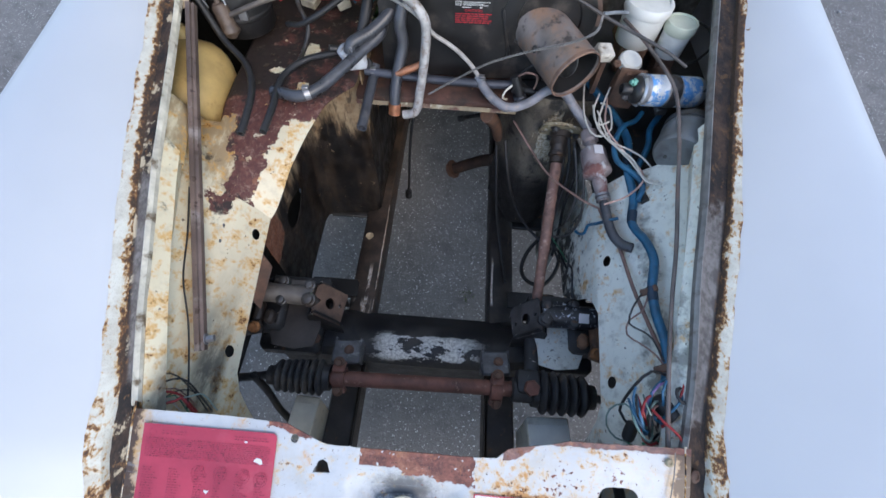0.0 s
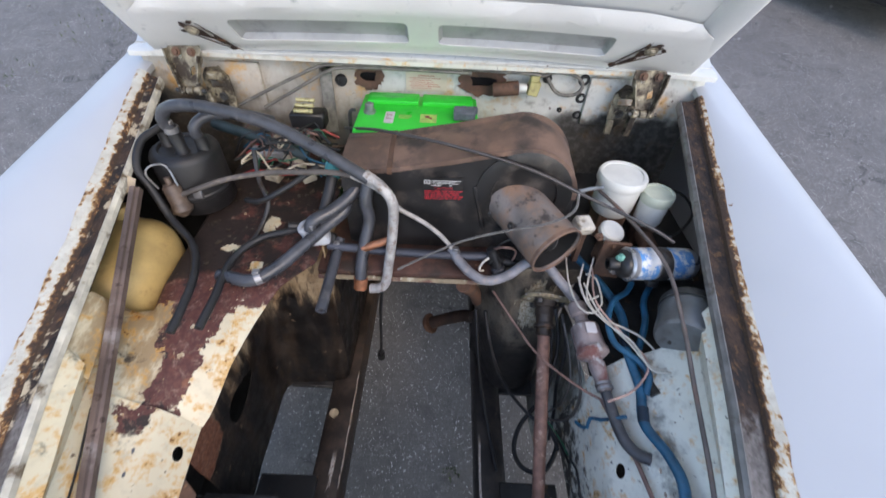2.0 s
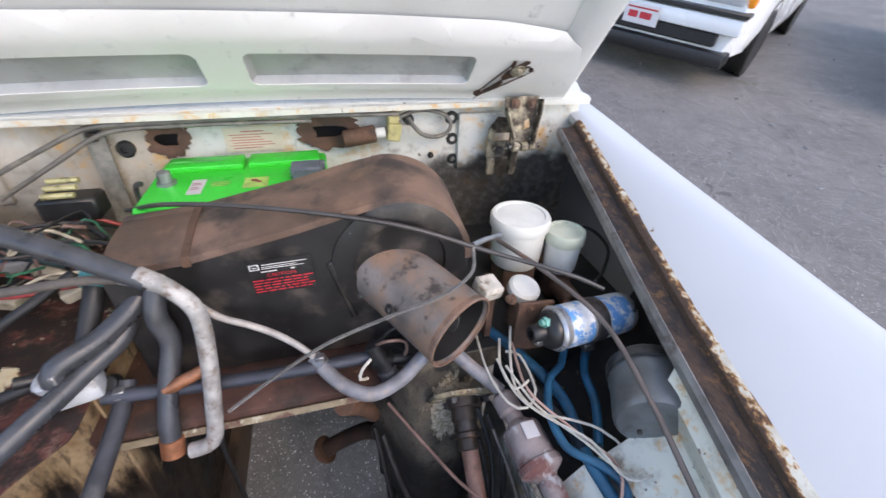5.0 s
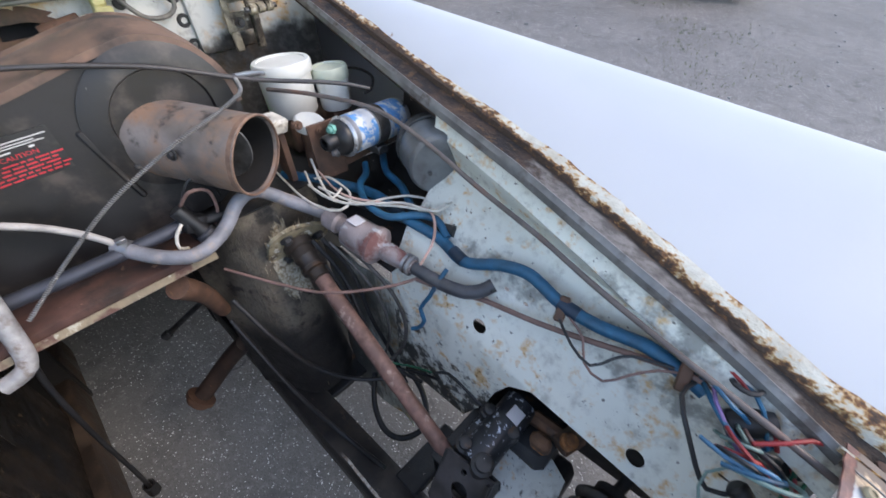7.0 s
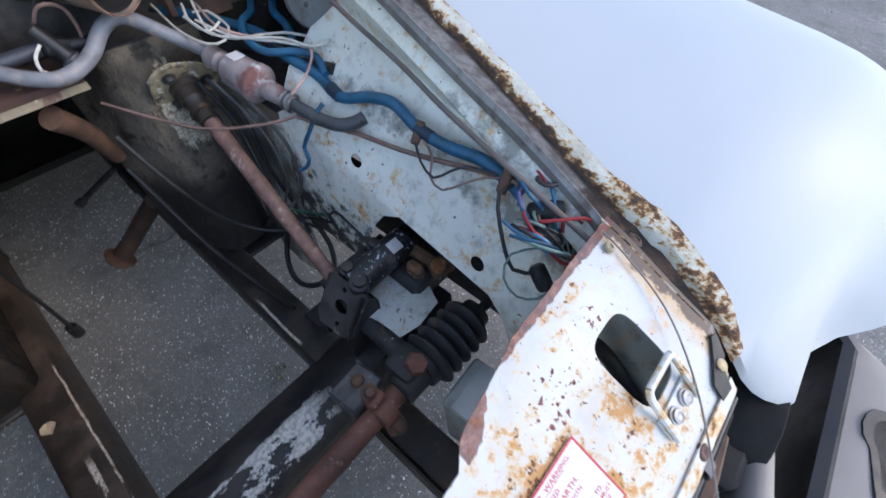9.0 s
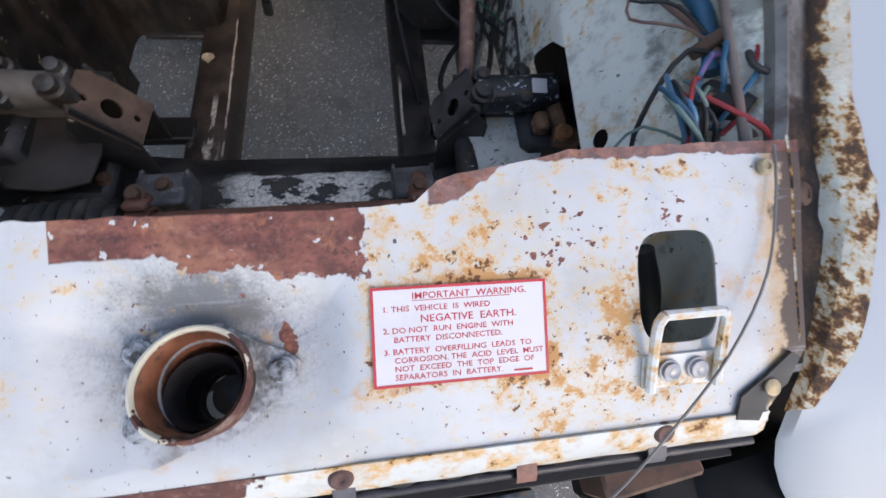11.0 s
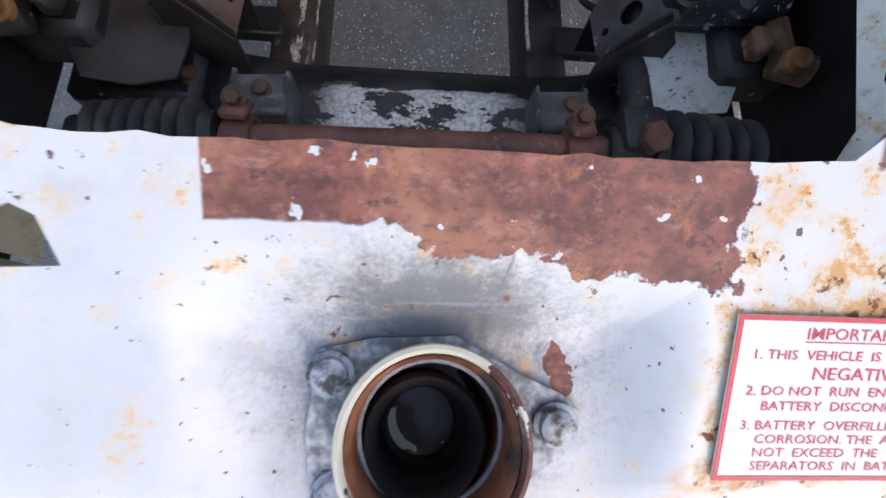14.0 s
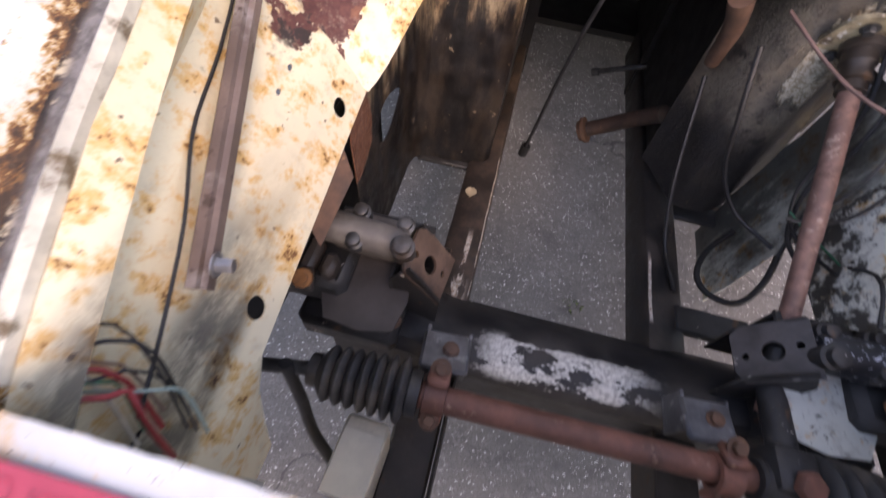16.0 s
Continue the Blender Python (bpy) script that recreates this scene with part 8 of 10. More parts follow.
def make_tee_valve():
    ob = thing("tee_valve", (0.15, 0.735, 0.7), "grimy black tee valve with looped wires under the inlet tube", "valve")
    bm = bmesh.new()
    add_rod(bm, (0.146, 0.74, 0.742), (0.166, 0.728, 0.692), 0.0105, seg=18)
    add_box(bm, (0.157, 0.738, 0.715), (0.03, 0.022, 0.024), 0.005, rot=(0, 25, 10), seg=2)
    part("body", bm, BLACK_PLASTIC, ob)
    bm = bmesh.new()
    add_turned(bm, (0.161, 0.73, 0.703), (0.35, -0.3, -0.8), [(0.009, 0), (0.0135, 0.002), (0.0135, 0.012), (0.01, 0.016), (0.006, 0.02)], 18)
    part("knob", bm, RUBBER, ob, "blue-grey end cap")
    bm = bmesh.new()
    add_rod(bm, (0.16, 0.738, 0.715), (0.2, 0.735, 0.708), 0.007)
    part("tail", bm, BLACK_RUBBER, ob)
    for m, pts in ((BROWN_CABLE, [(0.15, 0.74, 0.74), (0.165, 0.72, 0.765), (0.187, 0.722, 0.757), (0.19, 0.735, 0.72), (0.18, 0.74, 0.7)]), (WHITE_CABLE, [(0.146, 0.735, 0.725), (0.13, 0.725, 0.715), (0.126, 0.722, 0.7), (0.136, 0.73, 0.69)]), (BLACK_CABLE, [(0.155, 0.74, 0.745), (0.175, 0.73, 0.775), (0.198, 0.735, 0.76), (0.205, 0.75, 0.73)])):
        bm = bmesh.new()
        add_hose(bm, pts, 0.0022, 7, 0.006)
        part("wire", bm, m, ob)
    # lines and wires that fall in loose bends between the column and the inner wing
    grey = plain("dull_grey_line", (0.1, 0.092, 0.085), 0.5, 0.2, vary=0.35)
    falls = [(grey, 0.003, [(0.296, 0.62, 0.655), (0.308, 0.578, 0.625), (0.318, 0.545, 0.578), (0.319, 0.53, 0.53), (0.312, 0.53, 0.485), (0.292, 0.54, 0.455), (0.268, 0.55, 0.445)]),
             (grey, 0.0022, [(0.288, 0.64, 0.65), (0.3, 0.6, 0.61), (0.308, 0.57, 0.56), (0.304, 0.555, 0.5), (0.29, 0.56, 0.45)]),
             (BLACK_RUBBER, 0.0034, [(0.285, 0.69, 0.63), (0.297, 0.65, 0.57), (0.29, 0.61, 0.51), (0.284, 0.58, 0.46), (0.296, 0.55, 0.41), (0.312, 0.5, 0.4)]),
             (BLACK_RUBBER, 0.0034, [(0.292, 0.67, 0.64), (0.306, 0.63, 0.58), (0.302, 0.6, 0.5), (0.306, 0.57, 0.43), (0.3, 0.53, 0.38)]),
             (BLACK_RUBBER, 0.0026, [(0.28, 0.66, 0.6), (0.285, 0.62, 0.53), (0.275, 0.59, 0.47), (0.286, 0.55, 0.43), (0.308, 0.5, 0.432), (0.312, 0.46, 0.45)]),
             (GREEN_CABLE, 0.0017, [(0.272, 0.56, 0.45), (0.29, 0.53, 0.448), (0.304, 0.5, 0.452), (0.31, 0.47, 0.46)]),
             (BLACK_RUBBER, 0.0024, [(0.31, 0.46, 0.47), (0.308, 0.43, 0.5), (0.306, 0.4, 0.5), (0.31, 0.37, 0.48)])]
    for m, r, way in falls:
        hose("brake_line" if r > 0.0025 else "sender_wire", way, r, m, "dull grey line bending loosely beside the column" if m is grey else "thin green wire beside the damper" if m is GREEN_CABLE else "black line falling in loose bends beside the column", "pipe" if r > 0.0025 else "wire", seg=8)


make_tee_valve()


def make_left_side():
    ob = thing("charcoal_canister", (-0.448, 0.86, 0.735), "dusty black round canister on the deck", "canister")
    bm = bmesh.new()
    add_turned(bm, (-0.448, 0.86, 0.738), (0, 0, 1), [(0.058, 0), (0.062, 0.006), (0.062, 0.035), (0.0645, 0.038), (0.0645, 0.044), (0.062, 0.047), (0.062, 0.112), (0.058, 0.121), (0.05, 0.126), (0.044, 0.126), (0.042, 0.121), (0.0, 0.12)], 40)
    part("drum", bm, plain("dusty_black_drum", (0.018, 0.017, 0.017), 0.5, vary=0.4, scale=14, dirt=(0.06, 0.05, 0.045), dirt_at=(0.55, 0.8), dirt_scale=12), ob)
    for x, y, h in ((-0.442, 0.845, 0.05), (-0.405, 0.855, 0.03), (-0.48, 0.87, 0.03)):
        bm = bmesh.new()
        add_turned(bm, (x, y, 0.858), (0, 0, 1), [(0.014, 0), (0.0115, 0.005), (0.0115, h)], 18)
        part("stub", bm, BLACK_PLASTIC, ob)
    bm = bmesh.new()
    add_box(bm, (-0.42, 0.803, 0.795), (0.018, 0.006, 0.024), 0.001)
    part("clip", bm, DULL_STEEL, ob, "small steel clip")
    ob = thing("fuel_filter", (-0.455, 0.79, 0.74), "dusty brown inline filter beside the canister", "filter")
    bm = bmesh.new()
    add_turned(bm, (-0.45, 0.785, 0.765), (-0.12, 0.15, 1), [(0.008, -0.01), (0.0185, 0), (0.02, 0.005), (0.0185, 0.008), (0.0155, 0.016), (0.0155, 0.05), (0.012, 0.056), (0.006, 0.058), (0.005, 0.07)], 26)
    part("bowl", bm, plain("brown_dusty_plastic", (0.11, 0.075, 0.055), 0.5, vary=0.35, dirt=(0.2, 0.15, 0.11)), ob)
    bm = bmesh.new()
    add_hose(bm, [(-0.475, 0.785, 0.815), (-0.48, 0.78, 0.85), (-0.47, 0.79, 0.862), (-0.452, 0.8, 0.855), (-0.44, 0.79, 0.82)], 0.0018, 6, 0.006)
    part("wire_clip", bm, DULL_STEEL, ob, "bent wire clip")
    ob = thing("overflow_tank", (-0.52, 0.69, 0.6), "yellowed plastic overflow tank tucked under the wing", "tank")
    bm = bmesh.new()
    bmesh.ops.create_uvsphere(bm, u_segments=36, v_segments=22, radius=1.0)
    for v in bm.verts:
        p = v.co.copy()
        q = Vector([math.copysign(abs(c) ** 0.72, c) for c in p])
        q *= 1 + 0.03 * noise.noise(p * 2.2)
        v.co = Vector((-0.552, 0.676, 0.695)) + Vector((q.x * 0.107, q.y * 0.114, q.z * 0.085))
    part("tank", bm, YELLOW_PLASTIC, ob)
    bm = bmesh.new()
    add_rod(bm, (-0.54, 0.75, 0.745), (-0.545, 0.76, 0.79), 0.016)
    part("neck", bm, YELLOW_PLASTIC, ob)
    # bonnet stay: a rusty folded channel
    ob = thing("bonnet_stay", (-0.36, 0.172, 0.6), "rusty brown folded bonnet stay resting on the inner wing", "bonnet stay")
    a, b = Vector((-0.358, 0.163, 0.612)), Vector((-0.482, 0.747, 0.8435))
    d = (b - a).normalized()
    side = d.cross(Vector((0, 0, 1))).normalized()
    up = side.cross(d)
    bm, rows = bmesh.new(), []
    for k in range(30):
        p = a + (b - a) * (k / 29)
        rows.append([p + side * x + up * z for x, z in ((-0.0078, -0.008), (-0.0078, 0.005), (-0.006, 0.007), (0.001, 0.007), (0.0025, 0.003), (0.007, 0.002), (0.0078, -0.008))])
    add_sheet(bm, rows, 0.0016)
    part("channel", bm, plain("brown_stay_rust", (0.19, 0.135, 0.112), 0.6, 0.2, vary=0.45, scale=9, dirt=(0.3, 0.26, 0.24), dirt_at=(0.54, 0.68), dirt_scale=16, spots=(0.07, 0.045, 0.035), spot_at=(0.58, 0.68)), ob)
    bm = bmesh.new()
    add_bolt(bm, a + d * 0.018 + up * 0.006 + side * 0.012, side, 0.006, 0.012)
    part("pivot_bolt", bm, DULL_STEEL, ob, "zinc pivot bolt")
    ob = thing("stay_bracket", (-0.495, 0.735, 0.82), "torn cream bracket at the stay's upper end", "bracket")
    bm = bmesh.new()
    add_plate(bm, [(-0.013, -0.012), (0.007, -0.017), (0.012, 0.0), (0.003, 0.016), (-0.011, 0.012)], (), 0.002, Matrix.Translation((-0.497, 0.752, 0.847)) @ pose(0, 0, 0, 20, 50, 0))
    part("plate", bm, plain("torn_beige_bracket", (0.45, 0.36, 0.25), 0.6, vary=0.3, dirt=(0.2, 0.12, 0.07)), ob)
    hose("wing_wire", [(-0.425, 0.42, 0.712), (-0.414, 0.34, 0.68), (-0.404, 0.27, 0.66), (-0.38, 0.2, 0.637), (-0.362, 0.13, 0.6175), (-0.352, 0.075, 0.6)], 0.0015, BLACK_CABLE, "thin black wire lying down the inner wing", "wire", seg=8)


make_left_side()


def make_looms():
    rng = random.Random(11)
    # front left bunch
    teal = plain("pale_teal_cable", (0.3, 0.42, 0.38), 0.5, vary=0.3)
    bunch = [(RED_CABLE, 0.003, [(-0.43, 0.075, 0.662), (-0.388, 0.062, 0.66), (-0.375, 0.07, 0.658), (-0.362, 0.09, 0.652), (-0.336, 0.092, 0.645), (-0.325, 0.075, 0.6)]),
             (RED_CABLE, 0.003, [(-0.425, 0.07, 0.66), (-0.389, 0.063, 0.662), (-0.358, 0.072, 0.656), (-0.334, 0.081, 0.654), (-0.326, 0.087, 0.652), (-0.312, 0.074, 0.642), (-0.306, 0.06, 0.6)]),
             (BLACK_CABLE, 0.0023, [(-0.43, 0.08, 0.665), (-0.401, 0.077, 0.664), (-0.374, 0.084, 0.66), (-0.364, 0.102, 0.656), (-0.347, 0.112, 0.654), (-0.329, 0.112, 0.648), (-0.315, 0.09, 0.6)]),
             (BLACK_CABLE, 0.0018, [(-0.42, 0.09, 0.66), (-0.385, 0.1, 0.662), (-0.355, 0.118, 0.658), (-0.325, 0.104, 0.64), (-0.318, 0.08, 0.58)]),
             (BLACK_CABLE, 0.0016, [(-0.41, 0.07, 0.655), (-0.38, 0.078, 0.652), (-0.352, 0.086, 0.65), (-0.34, 0.098, 0.645), (-0.318, 0.1, 0.63), (-0.31, 0.08, 0.58)]),
             (GREEN_CABLE, 0.0017, [(-0.42, 0.08, 0.66), (-0.39, 0.088, 0.656), (-0.362, 0.08, 0.65), (-0.345, 0.09, 0.642), (-0.335, 0.07, 0.6)]),
             (teal, 0.0017, [(-0.345, 0.078, 0.64), (-0.318, 0.09, 0.65), (-0.299, 0.096, 0.645), (-0.292, 0.08, 0.6)]),
             (WHITE_CABLE, 0.0016, [(-0.425, 0.085, 0.66), (-0.39, 0.075, 0.658), (-0.37, 0.09, 0.652), (-0.35, 0.08, 0.63), (-0.345, 0.06, 0.58)]),
             (BROWN_CABLE, 0.0016, [(-0.415, 0.07, 0.66), (-0.38, 0.085, 0.65), (-0.35, 0.1, 0.64), (-0.33, 0.085, 0.6)])]
    for m, r, way in bunch:
        # they come out of the wing's corner and lie on the inner wing
        way = [(-0.44, 0.062, 0.628)] + [(x - 0.006 - 0.024 * smooth01(-0.41, -0.3, x), y, z + 0.002 - 0.036 * smooth01(-0.41, -0.3, x)) for x, y, z in way[1:]]
        hose("lamp_wire", way, r * 0.7, m, "loose " + m.name.split("_cable")[0].replace("_", " ") + " lamp wire in the front corner", "wire", seg=6, group="left lamp wires")
    ob = thing("wire_joint", (-0.42, 0.075, 0.66), "red insulated wire joint in the front corner", "connector")
    bm = bmesh.new()
    add_rod(bm, (-0.425, 0.074, 0.668), (-0.4, 0.07, 0.655), 0.006)
    part("sleeve", bm, RED_CABLE, ob)
    # blue harness along the right inner wing
    hose("wiring_harness", [(0.315, 0.79, 0.7), (0.362, 0.708, 0.69), (0.385, 0.64, 0.683), (0.375, 0.57, 0.68), (0.382, 0.505, 0.668), (0.374, 0.452, 0.66), (0.386, 0.402, 0.674), (0.391, 0.362, 0.678), (0.384, 0.316, 0.668), (0.384, 0.27, 0.664), (0.388, 0.22, 0.668), (0.386, 0.185, 0.662), (0.383, 0.16, 0.655)], 0.0078, BLUE_CABLE, "blue taped wiring harness along the inner wing", "wiring harness",
         parts=[("tape_wrap", pts, 0.0086, plain("blue_black_tape", (0.012, 0.03, 0.055), 0.5, vary=0.3), "darker wrapped tape end") for pts in (((0.3785, 0.6, 0.6815), (0.3755, 0.58, 0.6803), (0.375, 0.57, 0.68)), ((0.378, 0.475, 0.6636), (0.3755, 0.462, 0.6614), (0.374, 0.452, 0.66)), ((0.384, 0.316, 0.668), (0.3832, 0.305, 0.6666), (0.3832, 0.292, 0.6653)))])
    hose("harness_branch", [(0.415, 0.7, 0.705), (0.4, 0.68, 0.7), (0.372, 0.66, 0.7), (0.352, 0.62, 0.695), (0.352, 0.575, 0.69), (0.38, 0.545, 0.69), (0.395, 0.52, 0.685), (0.386, 0.492, 0.672)], 0.0054, BLUE_CABLE, "thin blue harness branch looping behind", "wiring harness")
    hose("harness_branch", [(0.46, 0.71, 0.7), (0.43, 0.665, 0.695), (0.42, 0.62, 0.69), (0.395, 0.57, 0.682)], 0.006, BLUE_CABLE, "blue harness branch to the coil", "wiring harness")
    hose("harness_branch", [(0.352, 0.462, 0.656), (0.338, 0.464, 0.645), (0.325, 0.472, 0.619), (0.319, 0.487, 0.59), (0.316, 0.478, 0.574), (0.312, 0.487, 0.556), (0.307, 0.498, 0.548)], 0.0032, BLUE_CABLE, "blue wire dropping beside the wing flange", "wire", seg=8)
    hose("harness_sleeve", [(0.31, 0.82, 0.69), (0.34, 0.74, 0.685), (0.365, 0.66, 0.672), (0.385, 0.57, 0.668), (0.4, 0.49, 0.675)], 0.0083, BLACK_RUBBER, "black sleeve below the harness", "wiring harness")
    whites = [[(0.304, 0.79, 0.71), (0.296, 0.7, 0.7), (0.306, 0.645, 0.695), (0.325, 0.63, 0.698), (0.345, 0.648, 0.704), (0.345, 0.7, 0.712), (0.328, 0.712, 0.712)],
              [(0.345, 0.74, 0.73), (0.33, 0.7, 0.715), (0.322, 0.66, 0.702), (0.336, 0.62, 0.7), (0.37, 0.6, 0.7), (0.4, 0.58, 0.698), (0.418, 0.55, 0.692), (0.408, 0.525, 0.69)],
              [(0.34, 0.72, 0.72), (0.335, 0.65, 0.705), (0.37, 0.585, 0.697), (0.396, 0.535, 0.694), (0.36, 0.49, 0.69), (0.318, 0.474, 0.68)],
              [(0.325, 0.73, 0.72), (0.312, 0.69, 0.71), (0.318, 0.655, 0.705), (0.34, 0.66, 0.71)]]
    whites += [[(0.31, 0.7, 0.715), (0.318, 0.648, 0.704), (0.342, 0.609, 0.702), (0.378, 0.568, 0.702), (0.394, 0.52, 0.7), (0.437, 0.518, 0.7), (0.5, 0.526, 0.702), (0.556, 0.522, 0.712)],
               [(0.32, 0.69, 0.71), (0.338, 0.628, 0.7), (0.372, 0.572, 0.698), (0.4, 0.525, 0.697), (0.444, 0.53, 0.698), (0.498, 0.517, 0.7), (0.54, 0.508, 0.706)],
               ]
    for k, w in enumerate(whites):
        hose("coil_wire", w, 0.0019, WHITE_CABLE if k != 2 else plain("pink_cable", (0.5, 0.33, 0.28), 0.5), "white coil wire curling by the column" if k != 2 else "pinkish wire curling to the breather valve", "wire", seg=6, group="coil wires")
    # front right cluster
    curls = [(BLUE_CABLE, 0.003, [(0.384, 0.165, 0.662), (0.366, 0.158, 0.672), (0.35, 0.14, 0.668), (0.352, 0.115, 0.65), (0.372, 0.1, 0.648)]),
             (BLUE_CABLE, 0.0026, [(0.386, 0.16, 0.66), (0.39, 0.14, 0.68), (0.375, 0.12, 0.676), (0.362, 0.105, 0.65)]),
             (BLUE_CABLE, 0.0026, [(0.385, 0.168, 0.665), (0.372, 0.162, 0.682), (0.36, 0.14, 0.68), (0.366, 0.12, 0.66), (0.352, 0.105, 0.625)]),
             (RED_CABLE, 0.0026, [(0.38, 0.15, 0.662), (0.39, 0.13, 0.668), (0.38, 0.11, 0.664), (0.365, 0.098, 0.65)]),
             (RED_CABLE, 0.0022, [(0.395, 0.17, 0.68), (0.39, 0.15, 0.685), (0.384, 0.135, 0.68)]),
             (GREEN_CABLE, 0.0026, [(0.4, 0.1, 0.675), (0.386, 0.09, 0.66), (0.37, 0.082, 0.645), (0.352, 0.078, 0.61)]),
             (GREEN_CABLE, 0.0022, [(0.388, 0.08, 0.66), (0.37, 0.07, 0.63), (0.355, 0.072, 0.59), (0.34, 0.085, 0.575)]),
             (BLACK_CABLE, 0.003, [(0.382, 0.17, 0.66), (0.36, 0.175, 0.66), (0.338, 0.155, 0.64), (0.328, 0.125, 0.6), (0.345, 0.1, 0.6)]),
             (BROWN_CABLE, 0.0019, [(0.376, 0.3, 0.66), (0.366, 0.276, 0.652), (0.346, 0.262, 0.642), (0.34, 0.238, 0.64), (0.356, 0.22, 0.65), (0.372, 0.2, 0.66), (0.384, 0.175, 0.662)]),
             (BLACK_CABLE, 0.0021, [(0.372, 0.31, 0.656), (0.352, 0.282, 0.65), (0.344, 0.255, 0.646), (0.358, 0.24, 0.656), (0.37, 0.225, 0.662), (0.38, 0.19, 0.664)]),
             (plain("violet_cable", (0.22, 0.14, 0.32), 0.5), 0.0024, [(0.384, 0.158, 0.668), (0.36, 0.152, 0.676), (0.346, 0.13, 0.66), (0.348, 0.115, 0.64)])]
    pale = plain("pale_blue_cable", (0.07, 0.19, 0.31), 0.45, vary=0.3)
    mint = plain("grey_green_cable", (0.16, 0.24, 0.21), 0.5, vary=0.3)
    more = random.Random(17)
    for k, (m, r) in enumerate(((pale, 0.0026), (pale, 0.0026), (BLUE_CABLE, 0.003), (BLUE_CABLE, 0.0026), (RED_CABLE, 0.0024), (RED_CABLE, 0.0024), (BROWN_CABLE, 0.0024), (mint, 0.0024), (mint, 0.0024), (mint, 0.002), (BLACK_CABLE, 0.0026), (BLACK_CABLE, 0.0022), (BLACK_CABLE, 0.0022))):
        a0, turn, q = more.uniform(1.2, 3.0), more.uniform(3.0, 4.6), more.uniform(0.016, 0.034)
        mid = Vector((0.35 + more.uniform(-0.012, 0.012), 0.115 + more.uniform(-0.018, 0.014), 0.658))
        way = [mid + Vector((math.cos(a0 + turn * j / 6) * q * 0.7, math.sin(a0 + turn * j / 6) * q, 0.014 * math.sin(j) - 0.004 * j + (0.006 if k % 2 else 0.0))) for j in range(7)]
        curls.append((m, r, way))
    # a stiff black ring standing over the plugs, and a thin loop below them
    curls.append((BLACK_CABLE, 0.0032, [(0.392, 0.148, 0.676)] + [(0.389 + 0.011 * math.cos(t), 0.138 + 0.012 * math.sin(t), 0.684) for t in (1.2, 0.2, -0.8, -1.8, -2.8, -3.8)] + [(0.394, 0.15, 0.676)]))
    curls.append((mint, 0.0018, [(0.352, 0.108, 0.63), (0.33, 0.132, 0.62), (0.312, 0.126, 0.6), (0.308, 0.104, 0.59), (0.32, 0.086, 0.59), (0.338, 0.082, 0.59)]))
    curls.append((RED_CABLE, 0.0026, [(0.346, 0.118, 0.668), (0.36, 0.1, 0.672), (0.376, 0.085, 0.672), (0.384, 0.072, 0.666)]))
    for m, r, pts in curls:
        hose("lamp_wire", [Vector(p) + Vector((0, 0, 0.004)) for p in pts], r * 0.78, m, "curled " + m.name.split("_")[0] + " lamp wire in the front corner", "wire", seg=7, group="right lamp wires")
    for p, q, r in (((0.362, 0.138, 0.655), (0.382, 0.108, 0.668), 0.0125), ((0.345, 0.108, 0.61), (0.338, 0.085, 0.592), 0.0095), ((0.392, 0.13, 0.675), (0.41, 0.118, 0.684), 0.0085), ((0.39, 0.09, 0.652), (0.372, 0.075, 0.63), 0.011)):
        ob = thing("taped_plug", q, "black taped wire plug in the front corner", "plug", group="taped plugs")
        bm = bmesh.new()
        add_turned(bm, p, Vector(q) - Vector(p), [(r * 0.7, 0), (r, 0.003), (r * 1.04, 0.014), (r, 0.026), (r * 0.8, (Vector(q) - Vector(p)).length)], 14)
        part("plug", bm, BLACK_RUBBER, ob)
    for y in (0.31, 0.18):
        ob = thing("harness_clip", (0.372, y, 0.66), "rusty clip holding the harness", "clip", group="harness clips")
        bm = bmesh.new()
        add_box(bm, (0.378, y, 0.667), (0.03, 0.012, 0.006), 0.002, rot=(0, -50, 10))
        part("band", bm, RUST_BROWN, ob)
    # rear left loom: a tangle on the deck by the bulkhead
    for k in range(26):
        m = (BROWN_CABLE, BLACK_CABLE, BEIGE_PLASTIC, BLACK_CABLE, GREEN_CABLE, BROWN_CABLE, RED_CABLE, BLACK_CABLE, BLUE_CABLE)[k % 9]
        a = Vector((-0.36 + rng.uniform(-0.05, 0.04), 0.93 + rng.uniform(-0.04, 0.06), 0.765 + rng.uniform(0, 0.05)))
        b = Vector((-0.2 + rng.uniform(-0.06, 0.04), 0.95 + rng.uniform(-0.06, 0.08), 0.765 + rng.uniform(0, 0.07)))
        mid = [a.lerp(b, t) + Vector((rng.uniform(-0.02, 0.02), rng.uniform(-0.04, 0.04), rng.uniform(0.0, 0.05))) for t in (0.25, 0.5, 0.75)]
        hose("loom_wire", [a, *mid, b], rng.choice((0.0018, 0.0022, 0.003)), m, "loose " + m.name.split("_")[0] + " wire in the tangle by the bulkhead", "wire", seg=6, group="bulkhead wires")
    hose("taped_wiring", [(-0.45, 0.99, 0.84), (-0.38, 0.965, 0.835), (-0.3, 0.94, 0.825), (-0.24, 0.93, 0.805)], 0.0115, plain("teal_black_tape", (0.03, 0.05, 0.055), 0.5, vary=0.4), "dark teal taped loom behind the canister", "wiring harness")
    hose("wire_rod", [(-0.33, 0.89, 0.84), (-0.315, 0.845, 0.8), (-0.295, 0.815, 0.77), (-0.3, 0.775, 0.745), (-0.31, 0.735, 0.735)], 0.0045, DARK_STEEL, "bent dark wire rod over the deck", "rod", seg=8)
